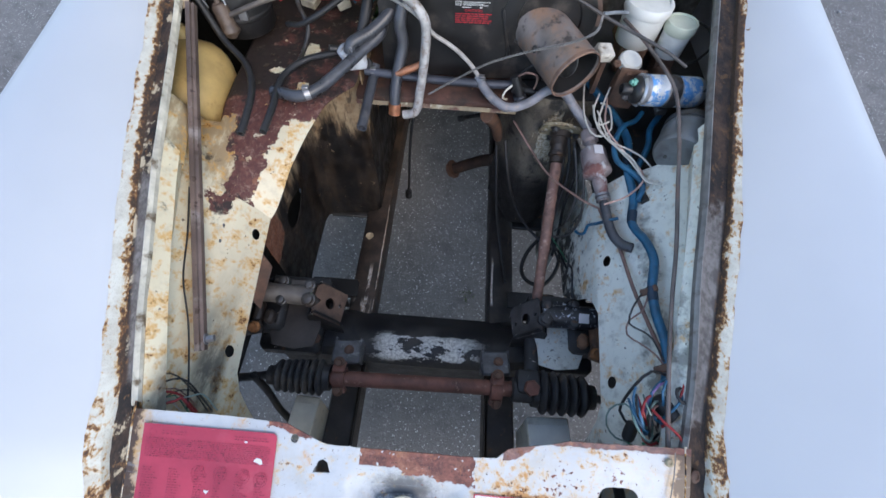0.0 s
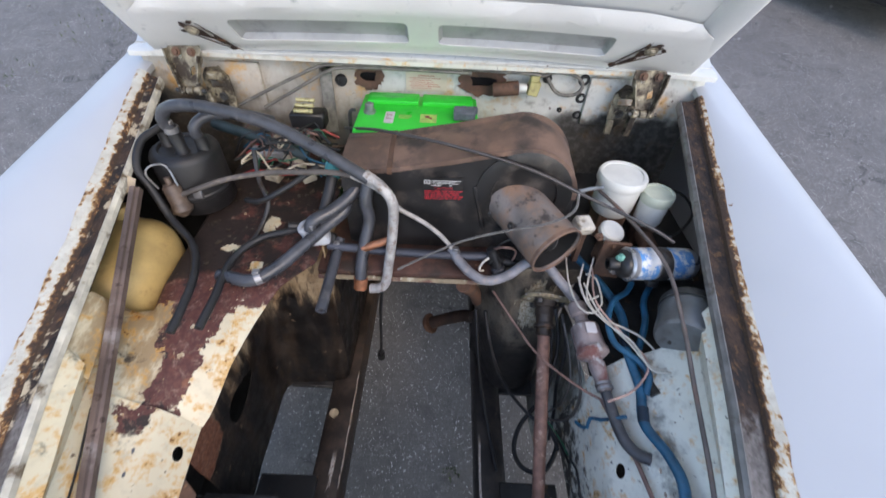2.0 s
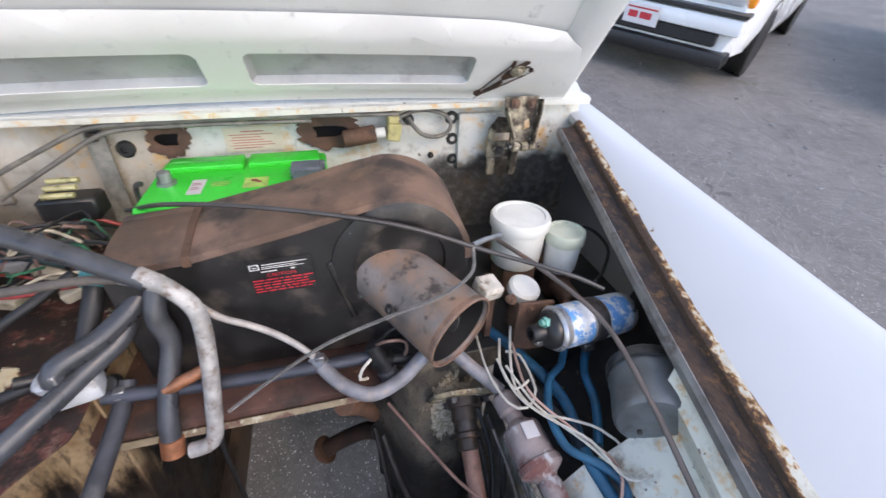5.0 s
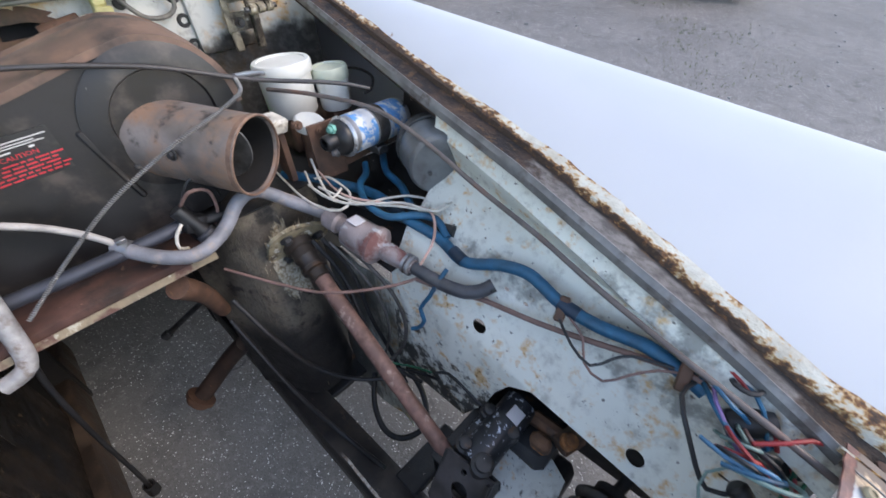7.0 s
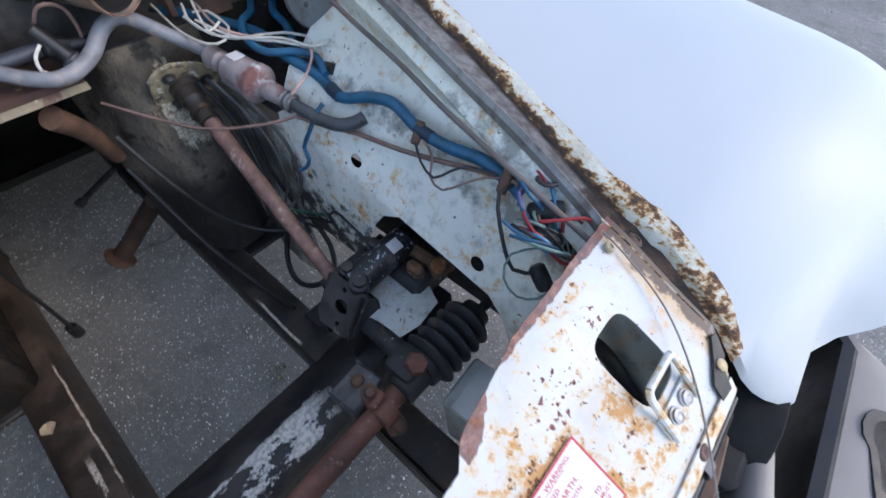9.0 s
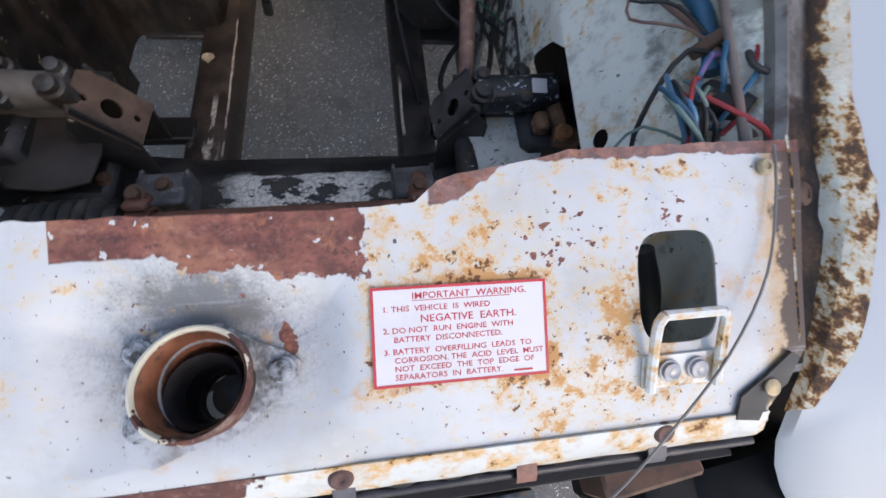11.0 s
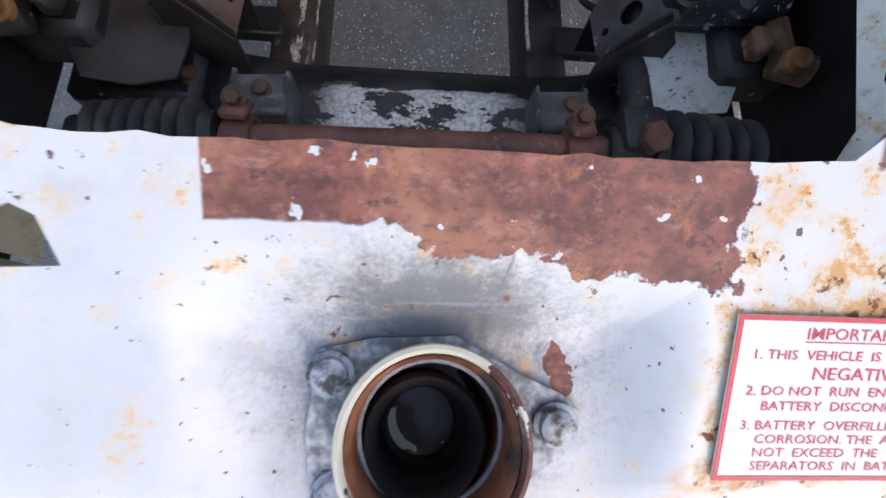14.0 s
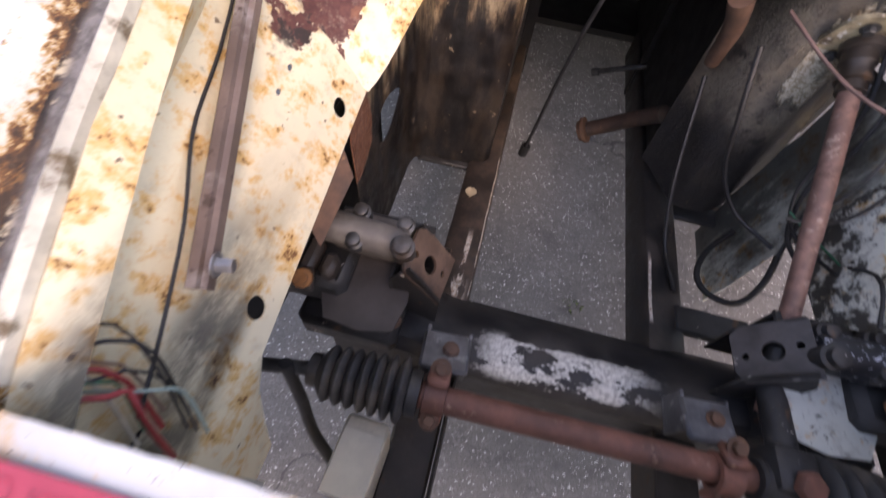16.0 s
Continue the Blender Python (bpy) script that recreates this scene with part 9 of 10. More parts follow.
    hose("canister_hose", [(-0.34, 0.82, 0.77), (-0.3, 0.8, 0.785), (-0.25, 0.81, 0.81), (-0.19, 0.845, 0.84)], 0.0058, BLACK_RUBBER, "thin black hose leaving the canister", "hose")
    for k, (x, y, z, s, m) in enumerate(((-0.27, 0.93, 0.79, (0.05, 0.022, 0.02), BEIGE_PLASTIC), (-0.31, 0.905, 0.775, (0.035, 0.03, 0.02), BEIGE_PLASTIC), (-0.33, 0.95, 0.8, (0.07, 0.03, 0.02), plain("grey_connector", (0.3, 0.31, 0.32), 0.5)), (-0.235, 0.9, 0.775, (0.03, 0.02, 0.018), BEIGE_PLASTIC))):
        ob = thing("wire_connector", (x, y, z - 0.02), "dirty beige wire connector in the tangle" if m is BEIGE_PLASTIC else "grey wire connector in the tangle", "connector", group="wire connectors")
        bm = bmesh.new()
        add_box(bm, (x, y, z), s, 0.003, rot=(10, 15 - 9 * k, -35 + 20 * k))
        part("housing", bm, m, ob)
    ob = thing("fuse_box", (-0.245, 1.01, 0.82), "black fuse box with brass fuse clips", "fuse box")
    bm = bmesh.new()
    add_box(bm, (-0.25, 1.015, 0.85), (0.075, 0.04, 0.035), 0.004)
    part("base", bm, BLACK_PLASTIC, ob)
    for k in range(3):
        bm = bmesh.new()
        add_rod(bm, (-0.275, 1.0 + k * 0.013, 0.873 + k * 0.006), (-0.235, 1.0 + k * 0.013, 0.873 + k * 0.006), 0.0045, seg=10)
        part("fuse", bm, plain("glass_brass_fuse", (0.62, 0.55, 0.28), 0.3, 0.5), ob, "pale brass-capped fuse")


make_looms()


def make_hinge(s):
    """A zinc-plated hinge: a tapering folded channel on the bonnet, its pivot, and a slotted bracket on the bulkhead."""
    xu, zu, xl, zl = (0.458, 0.958, 0.438, 0.888) if s > 0 else (-0.478, 0.965, -0.446, 0.888)
    turn = lambda pts, k: [(s * u * k, v) for u, v in pts][::s]
    m = Matrix.Translation((xu, 1.022, zu)) @ pose(0, 0, 0, 74, 0, 0)
    bm = bmesh.new()
    add_plate(bm, turn([(-0.039, -0.006), (-0.03, -0.02), (-0.02, -0.05), (-0.014, -0.064), (0.018, -0.064), (0.026, -0.03), (0.039, 0.012), (0.037, 0.022), (-0.037, 0.022)], 0.84), [ring_points(-0.012, 0.002, 0.005, 10)[::-1], [(0.004, -0.034), (0.004, -0.02), (0.014, -0.014), (0.016, -0.03)]], 0.003, m)
    ob = part("hinge", bm, HINGE_ZINC, BONNET, "dirty zinc-plated hinge")
    for pts, deep in ((((0.039, 0.016), (0.036, -0.006), (0.027, -0.032), (0.018, -0.066)), 0.017), (((-0.036, 0.004), (-0.03, -0.02), (-0.022, -0.046)), 0.014)):
        bm = bmesh.new()
        add_sheet(bm, [[m @ Vector((s * u * 0.84, v, w)) for u, v in pts] for w in (0.002, deep * 0.7, deep)], 0.0028)
        part("flange", bm, HINGE_ZINC, ob, "bent-up side flange")
    for k in range(3):
        bm = bmesh.new()
        c = m @ Vector((s * (-0.016 + 0.016 * k), -0.062, 0.006))
        add_rod(bm, c - Vector((0.0065, 0, 0)), c + Vector((0.0065, 0, 0)), 0.0085, seg=14, bev=0.001)
        part("knuckle", bm, HINGE_ZINC, ob)
    bm = bmesh.new()
    c = m @ Vector((0, -0.062, 0.006))
    add_rod(bm, c - Vector((0.03, 0, 0)), c + Vector((0.03, 0, 0)), 0.0045)
    part("pivot", bm, DARK_STEEL, ob)
    for u in (-0.014, 0.016):
        bm = bmesh.new()
        add_bolt(bm, m @ Vector((u, 0.01, 0.003)), m.to_3x3() @ Vector((0, 0, 1)), 0.0055, 0.005)
        part("bolt", bm, RUST_BROWN, ob)
    # bracket on the bulkhead
    q = Matrix.Translation((xl, 1.05, zl)) @ pose(0, 0, 0, 86, 0, 0)
    bm = bmesh.new()
    add_plate(bm, turn([(-0.038, -0.026), (0.036, -0.026), (0.037, 0.03), (0.024, 0.046), (-0.012, 0.05), (-0.034, 0.03)], 0.78), [[(-0.016, 0.005), (-0.016, 0.02), (0.016, 0.02), (0.016, 0.005)], ring_points(-0.012, -0.01, 0.004, 8)[::-1]], 0.003, q)
    part("back_plate", bm, HINGE_ZINC, ob)
    for u0, u1, v0, v1, w in ((-0.03, -0.014, -0.058, -0.024, 0.006), (0.014, 0.028, -0.058, 0.0, 0.014), (-0.02, 0.016, 0.026, 0.042, 0.012)):
        bm = bmesh.new()
        add_box(bm, q @ Vector((s * (u0 + u1) / 2, (v0 + v1) / 2, w / 2 + 0.002)), (u1 - u0, w, v1 - v0), 0.002, rot=(-4, s * (5 if u0 > 0 else 0), 0))
        part("leg", bm, HINGE_ZINC, ob)
    bm = bmesh.new()
    add_bolt(bm, q @ Vector((s * -0.006, -0.012, 0.003)), (0, -1, 0), 0.006, 0.006)
    part("bolt", bm, DARK_STEEL, ob)
    bm = bmesh.new()
    add_box(bm, (s * 0.415, 1.083, 0.885), (0.11, 0.012, 0.11), 0.008, seg=2)
    solo("hinge_pad", bm, FIREWALL_PAINT, "pressed cream pad on the bulkhead behind a hinge", "pressed pad", group="hinge pads", kind="structure")


make_hinge(1)
make_hinge(-1)


def make_bulkhead_fittings():
    ob = thing("bulkhead_label", (0.002, 1.09, 0.91), "faded cream paper label with reddish print on the bulkhead", "label")
    m = Matrix.Translation((0.002, 1.0945, 0.908)) @ pose(0, 0, 0, 90, 0, 0)
    bm = bmesh.new()
    add_plate(bm, [(-0.046, -0.021), (0.046, -0.021), (0.046, 0.021), (-0.046, 0.021)], (), 0.0008, m)
    part("sheet", bm, plain("cream_paper", (0.6, 0.53, 0.4), 0.6, vary=0.08), ob)
    rows = [(-0.018, 0.013, 0.036, 0.002)] + [(-0.038 + 0.004 * (k % 2), 0.008 - k * 0.0045, 0.07 - 0.008 * ((k * 7) % 4), 0.0014) for k in range(6)]
    panel_bars(ob, m @ Matrix.Translation((0, 0, 0.0013)), rows, plain("faded_red_print", (0.42, 0.14, 0.1), 0.6))
    for x, z, r in ((0.349, 0.93, 0.013), (0.352, 0.89, 0.012), (0.354, 0.85, 0.011), (0.31, 0.86, 0.006), (0.268, 0.93, 0.01), (-0.188, 0.905, 0.013)):
        ob = thing("grommet", (x, 1.085, z), "black rubber grommet in the bulkhead", "grommet", group="bulkhead grommets")
        bm = bmesh.new()
        add_turned(bm, (x, 1.094, z), (0, -1, 0), [(r, 0), (r, 0.006), (r * 0.8, 0.009), (r * 0.45, 0.009), (r * 0.4, 0.004), (0, 0.004)], 22)
        part("ring", bm, BLACK_RUBBER, ob)
    ob = thing("wiper_union", (0.235, 1.06, 0.9), "rusty pipe union with a yellowed connector on the bulkhead", "union")
    bm = bmesh.new()
    add_rod(bm, (0.15, 1.075, 0.905), (0.205, 1.068, 0.915), 0.015)
    add_rod(bm, (0.2, 1.068, 0.915), (0.225, 1.066, 0.918), 0.008)
    part("tube", bm, RUST_BROWN, ob)
    bm = bmesh.new()
    add_rod(bm, (0.205, 1.067, 0.9155), (0.222, 1.066, 0.917), 0.0092)
    part("sleeve", bm, MILK_PLASTIC, ob)
    bm = bmesh.new()
    add_box(bm, (0.236, 1.066, 0.918), (0.024, 0.024, 0.03), 0.002, rot=(0, 10, 0))
    add_box(bm, (0.236, 1.066, 0.942), (0.02, 0.016, 0.02), 0.003)
    part("connector", bm, plain("yellowed_connector", (0.5, 0.45, 0.2), 0.5, vary=0.2, dirt=(0.2, 0.16, 0.08)), ob, "yellowed connector block")
    dusty = plain("dusty_grey_tube", (0.15, 0.14, 0.125), 0.6, vary=0.3, scale=40, dirt=(0.26, 0.23, 0.18), dirt_at=(0.5, 0.72), dirt_scale=30)
    hose("washer_tube", [(0.24, 1.066, 0.942), (0.255, 1.068, 0.944), (0.275, 1.069, 0.951), (0.299, 1.069, 0.951), (0.326, 1.069, 0.944), (0.341, 1.069, 0.93), (0.34, 1.069, 0.914), (0.326, 1.069, 0.904), (0.306, 1.069, 0.903), (0.288, 1.068, 0.909), (0.272, 1.067, 0.926), (0.262, 1.066, 0.942)], 0.0038, dusty, "grey washer tube looping on the bulkhead", "hose")
    hose("washer_tube", [(0.245, 1.056, 0.95), (0.12, 1.058, 0.953), (0.0, 1.058, 0.954), (-0.12, 1.058, 0.953), (-0.2, 1.058, 0.951), (-0.235, 1.057, 0.941), (-0.29, 1.056, 0.916), (-0.36, 1.055, 0.882), (-0.417, 1.055, 0.853)], 0.0036, dusty, "grey washer tube slanting down the bulkhead", "hose")
    hose("washer_tube", [(0.1, 1.062, 0.944), (-0.08, 1.062, 0.946), (-0.17, 1.061, 0.944), (-0.21, 1.06, 0.934), (-0.26, 1.058, 0.906), (-0.36, 1.056, 0.85)], 0.0036, dusty, "second grey washer tube down the bulkhead", "hose")
    ob = thing("earth_strap", (-0.215, 1.08, 0.8), "braided grey earth strap bolted to the bulkhead", "strap")
    bm = bmesh.new()
    add_sheet(bm, [[(x - 0.0, y, z) for x in (-0.232, -0.218, -0.205)] for y, z in ((1.088, 0.935), (1.082, 0.92), (1.08, 0.88), (1.078, 0.84), (1.07, 0.79))], 0.004)
    part("braid", bm, plain("grey_braid", (0.26, 0.25, 0.22), 0.7, 0.3, vary=0.4, scale=80), ob)
    bm = bmesh.new()
    add_bolt(bm, (-0.218, 1.083, 0.93), (0, -1, 0), 0.008, 0.006)
    part("bolt", bm, DARK_STEEL, ob)
    ob = thing("battery_clamp", (-0.15, 0.96, 0.7), "dark battery clamp rod beside the battery", "clamp")
    bm = bmesh.new()
    add_hose(bm, [(-0.155, 0.99, 0.7), (-0.155, 0.99, 0.85), (-0.15, 0.985, 0.885), (-0.14, 0.98, 0.89)], 0.004, 8)
    part("rod", bm, DARK_STEEL, ob)
    for s, x in ((1, 0.125), (-1, -0.125)):
        ob = thing("rust_blister", (x, 1.09, 0.9), "dark rust blister round a hole in the bulkhead", "rust patch", group="rust blisters")
        bm = bmesh.new()
        k = 1.9 if s > 0 else 1.15
        pts = [((0.028 + 0.018 * noise.noise(Vector((math.cos(a) * 2.6 + x * 20, math.sin(a) * 2.6, 5))) + 0.006 * noise.noise(Vector((math.cos(a) * 8, math.sin(a) * 8, x)))) * math.cos(a) * k, (0.031 + 0.016 * noise.noise(Vector((math.cos(a) * 2.6, math.sin(a) * 2.6 + x * 20, 2))) + 0.006 * noise.noise(Vector((math.cos(a) * 8, x, math.sin(a) * 8)))) * math.sin(a)) for a in [2 * math.pi * j / 52 for j in range(52)]]
        hole = [((0.0145 + 0.004 * math.sin(3 * a + x * 9)) * math.cos(a) * k, (0.0135 + 0.004 * math.cos(2 * a)) * math.sin(a)) for a in [2 * math.pi * j / 18 for j in range(18)]]
        add_plate(bm, pts, [hole[::-1]], 0.002, Matrix.Translation((x, 1.0925, 0.915)) @ pose(0, 0, 0, 90, 0, 0))
        part("scab", bm, RUST_BROWN, ob)


make_bulkhead_fittings()


# ---- steering rack, dampers and mounts ----
BELLOWS = plain("dusty_black_bellows", (0.03, 0.03, 0.031), 0.6, vary=0.35, scale=30, dirt=(0.1, 0.085, 0.07), dirt_at=(0.5, 0.75), dirt_scale=20)


def bellows_profile(n, r0, r1, length):
    out = [(r0 * 0.7, 0), (r0 * 0.72, 0.012)]
    for k in range(n):
        rr = r0 + (r1 - r0) * k / (n - 1)
        h = 0.014 + (length - 0.03) * k / n
        w = (length - 0.03) / n
        out += [(rr * 0.68, h), (rr * 0.92, h + w * 0.22), (rr, h + w * 0.42), (rr, h + w * 0.52), (rr * 0.92, h + w * 0.72)]
    return out + [(r1 * 0.6, length - 0.012), (r1 * 0.58, length)]


def make_rack():
    ob = thing("steering_rack", (0, 0.185, 0.36), "red-rusted steering rack with ribbed rubber bellows", "steering rack")
    a, b = Vector((-0.19, 0.18, 0.402)), Vector((0.2, 0.188, 0.398))
    bm = bmesh.new()
    add_rod(bm, a, b, 0.0155, seg=24)
    part("tube", bm, RUST_RED, ob, "red-brown rusted tube")
    for s, p in ((-1, a), (1, Vector((0.232, 0.187, 0.4)))):
        bm = bmesh.new()
        add_turned(bm, p, (s, -0.03, 0.0), bellows_profile(5 if s > 0 else 7, 0.045 if s > 0 else 0.038, 0.042 if s > 0 else 0.033, 0.13), 30)
        part("bellows", bm, BELLOWS, ob, "ribbed black rubber bellows")
        bm = bmesh.new()
        q = p + Vector((s * 0.128, -0.004, 0))
        add_rod(bm, q, q + Vector((s * 0.13, -0.02, -0.01)), 0.0085)
        part("tie_rod", bm, DARK_STEEL, ob, "dark tie rod")
    bm = bmesh.new()
    add_rod(bm, (0.19, 0.187, 0.4), (0.238, 0.187, 0.4), 0.025, seg=24)
    add_box(bm, (0.222, 0.2, 0.408), (0.05, 0.05, 0.05), 0.01, seg=2)
    add_rod(bm, (0.234, 0.22, 0.397), (0.237, 0.3, 0.393), 0.016, seg=20)
    part("pinion_housing", bm, BLACK_GREASE, ob, "greasy black pinion housing")
    bm = bmesh.new()
    add_turned(bm, (0.226, 0.186, 0.432), (0.1, -0.35, 1), [(0.017, 0), (0.017, 0.006), (0.0145, 0.009)], 6)
    part("cap_nut", bm, RUST_RED, ob, "rusted hexagon cap nut")
    for x in (-0.172, 0.158):
        bm = bmesh.new()
        add_box(bm, (x, 0.242, 0.384), (0.062, 0.055, 0.01), 0.004, rot=(-10, 0, 4))
        add_box(bm, (x - 0.028, 0.25, 0.36), (0.005, 0.05, 0.045), 0.001)
        add_box(bm, (x + 0.028, 0.25, 0.36), (0.005, 0.05, 0.045), 0.001)
        clamp = part("rack_bracket", bm, plain("scraped_grey_bracket", (0.13, 0.13, 0.135), 0.5, 0.3, vary=0.4, scale=40, dirt=(0.3, 0.3, 0.3), dirt_at=(0.58, 0.72), dirt_scale=60), ob, "scraped grey rack bracket")
        bm = bmesh.new()
        add_turned(bm, (x + 0.006, 0.245, 0.3885), (0, -0.1, 1), [(0.011, 0), (0.011, 0.002), (0.008, 0.003), (0.008, 0.008), (0.006, 0.009)], 12)
        part("bolt", bm, RUST_BROWN, clamp, "rusty bracket bolt")
        bm = bmesh.new()
        add_turned(bm, (x - 0.013, 0.183, 0.4), (1, 0, 0), [(0.0165, 0), (0.022, 0.001), (0.022, 0.025), (0.0165, 0.026)], 24, close=False)
        add_box(bm, (x, 0.2, 0.423), (0.026, 0.03, 0.012), 0.004, rot=(-30, 0, 0))
        add_box(bm, (x, 0.162, 0.386), (0.026, 0.014, 0.03), 0.004)
        strap = part("rack_clamp", bm, RUST_RED, ob, "rusted clamp")
        for dy, dz in ((0.207, 0.43), (0.156, 0.398)):
            bm = bmesh.new()
            add_bolt(bm, (x, dy, dz), (0, -0.4, 1), 0.0075, 0.007)
            part("bolt", bm, RUST_BROWN, strap)


make_rack()


def make_engine_mount(s):
    ob = thing("engine_mount", (s * 0.22, 0.33, 0.33), "black engine mount tower with a holed face plate" if s > 0 else "black engine mount tower with a rust-dusted holed plate", "engine mount", group="engine mounts")
    n = Vector((-s * 0.8, -0.12, 0.58)).normalized()
    y = Vector((0, 1, 0))
    xx = y.cross(n).normalized()
    yy = n.cross(xx)
    c = Vector((s * 0.218, 0.333, 0.432))
    m = Matrix((( yy.x, -xx.x, n.x, c.x), (yy.y, -xx.y, n.y, c.y), (yy.z, -xx.z, n.z, c.z), (0, 0, 0, 1)))
    bm = bmesh.new()
    add_plate(bm, [(-0.036, -0.042), (0.036, -0.042), (0.036, 0.03), (0.026, 0.044), (-0.022, 0.044), (-0.036, 0.036)], [ring_points(0, 0.0, 0.0125, 16)[::-1], ring_points(-0.004, 0.03, 0.0045, 10)[::-1], ring_points(0.004, -0.028, 0.0045, 10)[::-1]], 0.004, m)
    part("face_plate", bm, plain("dusted_plate", (0.14, 0.09, 0.065), 0.6, 0.2, vary=0.4, dirt=(0.05, 0.04, 0.035)) if s < 0 else plain("black_scraped_plate", (0.075, 0.07, 0.07), 0.45, 0.2, vary=0.4, spots=(0.25, 0.23, 0.22), spot_at=(0.64, 0.7)), ob)
    bm = bmesh.new()
    for dy in (-0.034, 0.034):
        tri = [c + Vector((0, dy, 0)) + v for v in (Vector((s * 0.02, 0, 0.038)) * 0.95, Vector((-s * 0.022, 0, -0.03)), Vector((-s * 0.02, 0, -0.1)), Vector((s * 0.045, 0, -0.1)), Vector((s * 0.045, 0, 0.0)))]
        vs = [bm.verts.new(p) for p in tri]
        ws = [bm.verts.new(p + Vector((0, 0.004, 0))) for p in tri]
        bm.faces.new(vs)
        bm.faces.new(ws[::-1])
        for k in range(5):
            bm.faces.new((vs[k], vs[(k + 1) % 5], ws[(k + 1) % 5], ws[k]))
    add_box(bm, c + Vector((s * 0.044, 0, -0.05)), (0.004, 0.07, 0.1), 0.001)
    part("tower", bm, BLACK_GREASE, ob, "black folded tower")


make_engine_mount(1)
make_engine_mount(-1)


def make_damper(s):
    body = plain("oily_black_casting", (0.022, 0.024, 0.028), 0.4, vary=0.4, scale=30, spots=(0.5, 0.54, 0.6), spot_at=(0.6, 0.64), spot_scale=110) if s > 0 else plain("dusty_grey_casting", (0.2, 0.18, 0.16), 0.6, 0.2, vary=0.35, scale=25, dirt=(0.08, 0.06, 0.05))
    ob = thing("lever_damper", (s * 0.3, 0.33, 0.4), "oily black lever-arm damper" if s > 0 else "dusty grey lever-arm damper", "damper", group="lever dampers")
    z = 0.448 if s > 0 else 0.455
    bm = bmesh.new()
    add_rod(bm, (s * 0.25, 0.338, z), (s * 0.362, 0.336, z + 0.01), 0.025 if s > 0 else 0.0215, seg=26)
    add_box(bm, (s * 0.305, 0.352, z - 0.018), (0.09, 0.05, 0.036), 0.008, seg=2)
    part("body", bm, body, ob)
    for x, y, r, h in ((0.252, 0.326, 0.0155, 0.034), (0.258, 0.36, 0.012, 0.028), (0.313, 0.322, 0.012, 0.022), (0.318, 0.366, 0.012, 0.024)):
        bm = bmesh.new()
        add_turned(bm, (s * x, y, z + 0.002), (0, -0.25, 1), [(r, 0), (r, h - 0.01), (r * 0.9, h - 0.009), (r * 0.72, h - 0.008), (r * 0.72, h), (r * 0.6, h + 0.001)], 12)
        part("cap_bolt", bm, BLACK_GREASE if s > 0 else DARK_STEEL, ob, "bolted cap")
    bm = bmesh.new()
    add_box(bm, (s * 0.333, 0.285, 0.452), (0.02, 0.03, 0.026), 0.006)
    add_rod(bm, (s * 0.345, 0.264, 0.452), (s * 0.378, 0.252, 0.456), 0.015, seg=20)
    add_box(bm, (s * 0.36, 0.29, 0.45), (0.022, 0.06, 0.022), 0.007)
    part("arm", bm, plain("arm_rust", (0.16, 0.085, 0.05), 0.8, vary=0.4, scale=60, dirt=(0.06, 0.045, 0.035), spots=(0.42, 0.18, 0.06), spot_at=(0.62, 0.72)) if s > 0 else BROWN_GREASE, ob, "rusty damper arm")
    bm = bmesh.new()
    add_turned(bm, (s * 0.352, 0.257, 0.464), (0, -0.5, 1), [(0.012, 0), (0.012, 0.006), (0.009, 0.008), (0.009, 0.014)], 10)
    part("arm_bolt", bm, RUST_ORANGE, ob, "orange rusted bolt")
    bm = bmesh.new()
    pts = [(-0.012, -0.012), (0.03, -0.022), (0.078, -0.016), (0.094, 0.02), (0.098, 0.075), (0.04, 0.085), (-0.012, 0.08), (-0.02, 0.03)]
    add_plate(bm, [(s * x, y) for x, y in (pts if s > 0 else pts[::-1])], (), 0.003, Matrix.Translation((s * 0.255, 0.256, 0.404)) @ pose(0, 0, 0, 6, 0, 0))
    part("mount_plate", bm, rusted_paint("flaking_plate", (0.58, 0.6, 0.55), 0.62, 0.05, 40.0, 0.5, grime=0.8, dirt=side_dirt_shade) if s > 0 else BROWN_GREASE, ob, "flaking pale mount plate" if s > 0 else "dark mount plate")
    if s > 0:
        bm = bmesh.new()
        add_box(bm, (0.331, 0.326, z + 0.031), (0.022, 0.02, 0.0012), 0.0004, rot=(22, 4, 0))
        part("tag", bm, PAPER, ob, "small white tag")
    # spring pan below, mostly in the dark
    ob2 = thing("spring_pan", (s * 0.33, 0.3, 0.3), "dark steel suspension pan beside the crossmember", "suspension pan", group="suspension pans")
    bm = bmesh.new()
    add_box(bm, (s * 0.31, 0.31, 0.345), (0.14, 0.14, 0.05), 0.01)
    part("pan", bm, BLACK_GREASE, ob2)
    bm = bmesh.new()
    add_box(bm, (s * 0.36, 0.33, 0.4), (0.09, 0.12, 0.06), 0.01)
    part("bump_bracket", bm, BLACK_GREASE, ob2)
    bm = bmesh.new()
    add_box(bm, (s * 0.29, 0.386, 0.4), (0.13, 0.006, 0.07), 0.002)
    add_box(bm, (s * 0.29, 0.38, 0.436), (0.13, 0.02, 0.005), 0.001)
    part("rear_web", bm, BLACK_GREASE, ob2, "black folded rear web")
    for x in (0.25, 0.32):
        bm = bmesh.new()
        add_bolt(bm, (s * x, 0.27, 0.371), (0, -0.2, 1), 0.007, 0.006)
        part("bolt", bm, RUST_BROWN, ob2)


make_damper(1)
make_damper(-1)


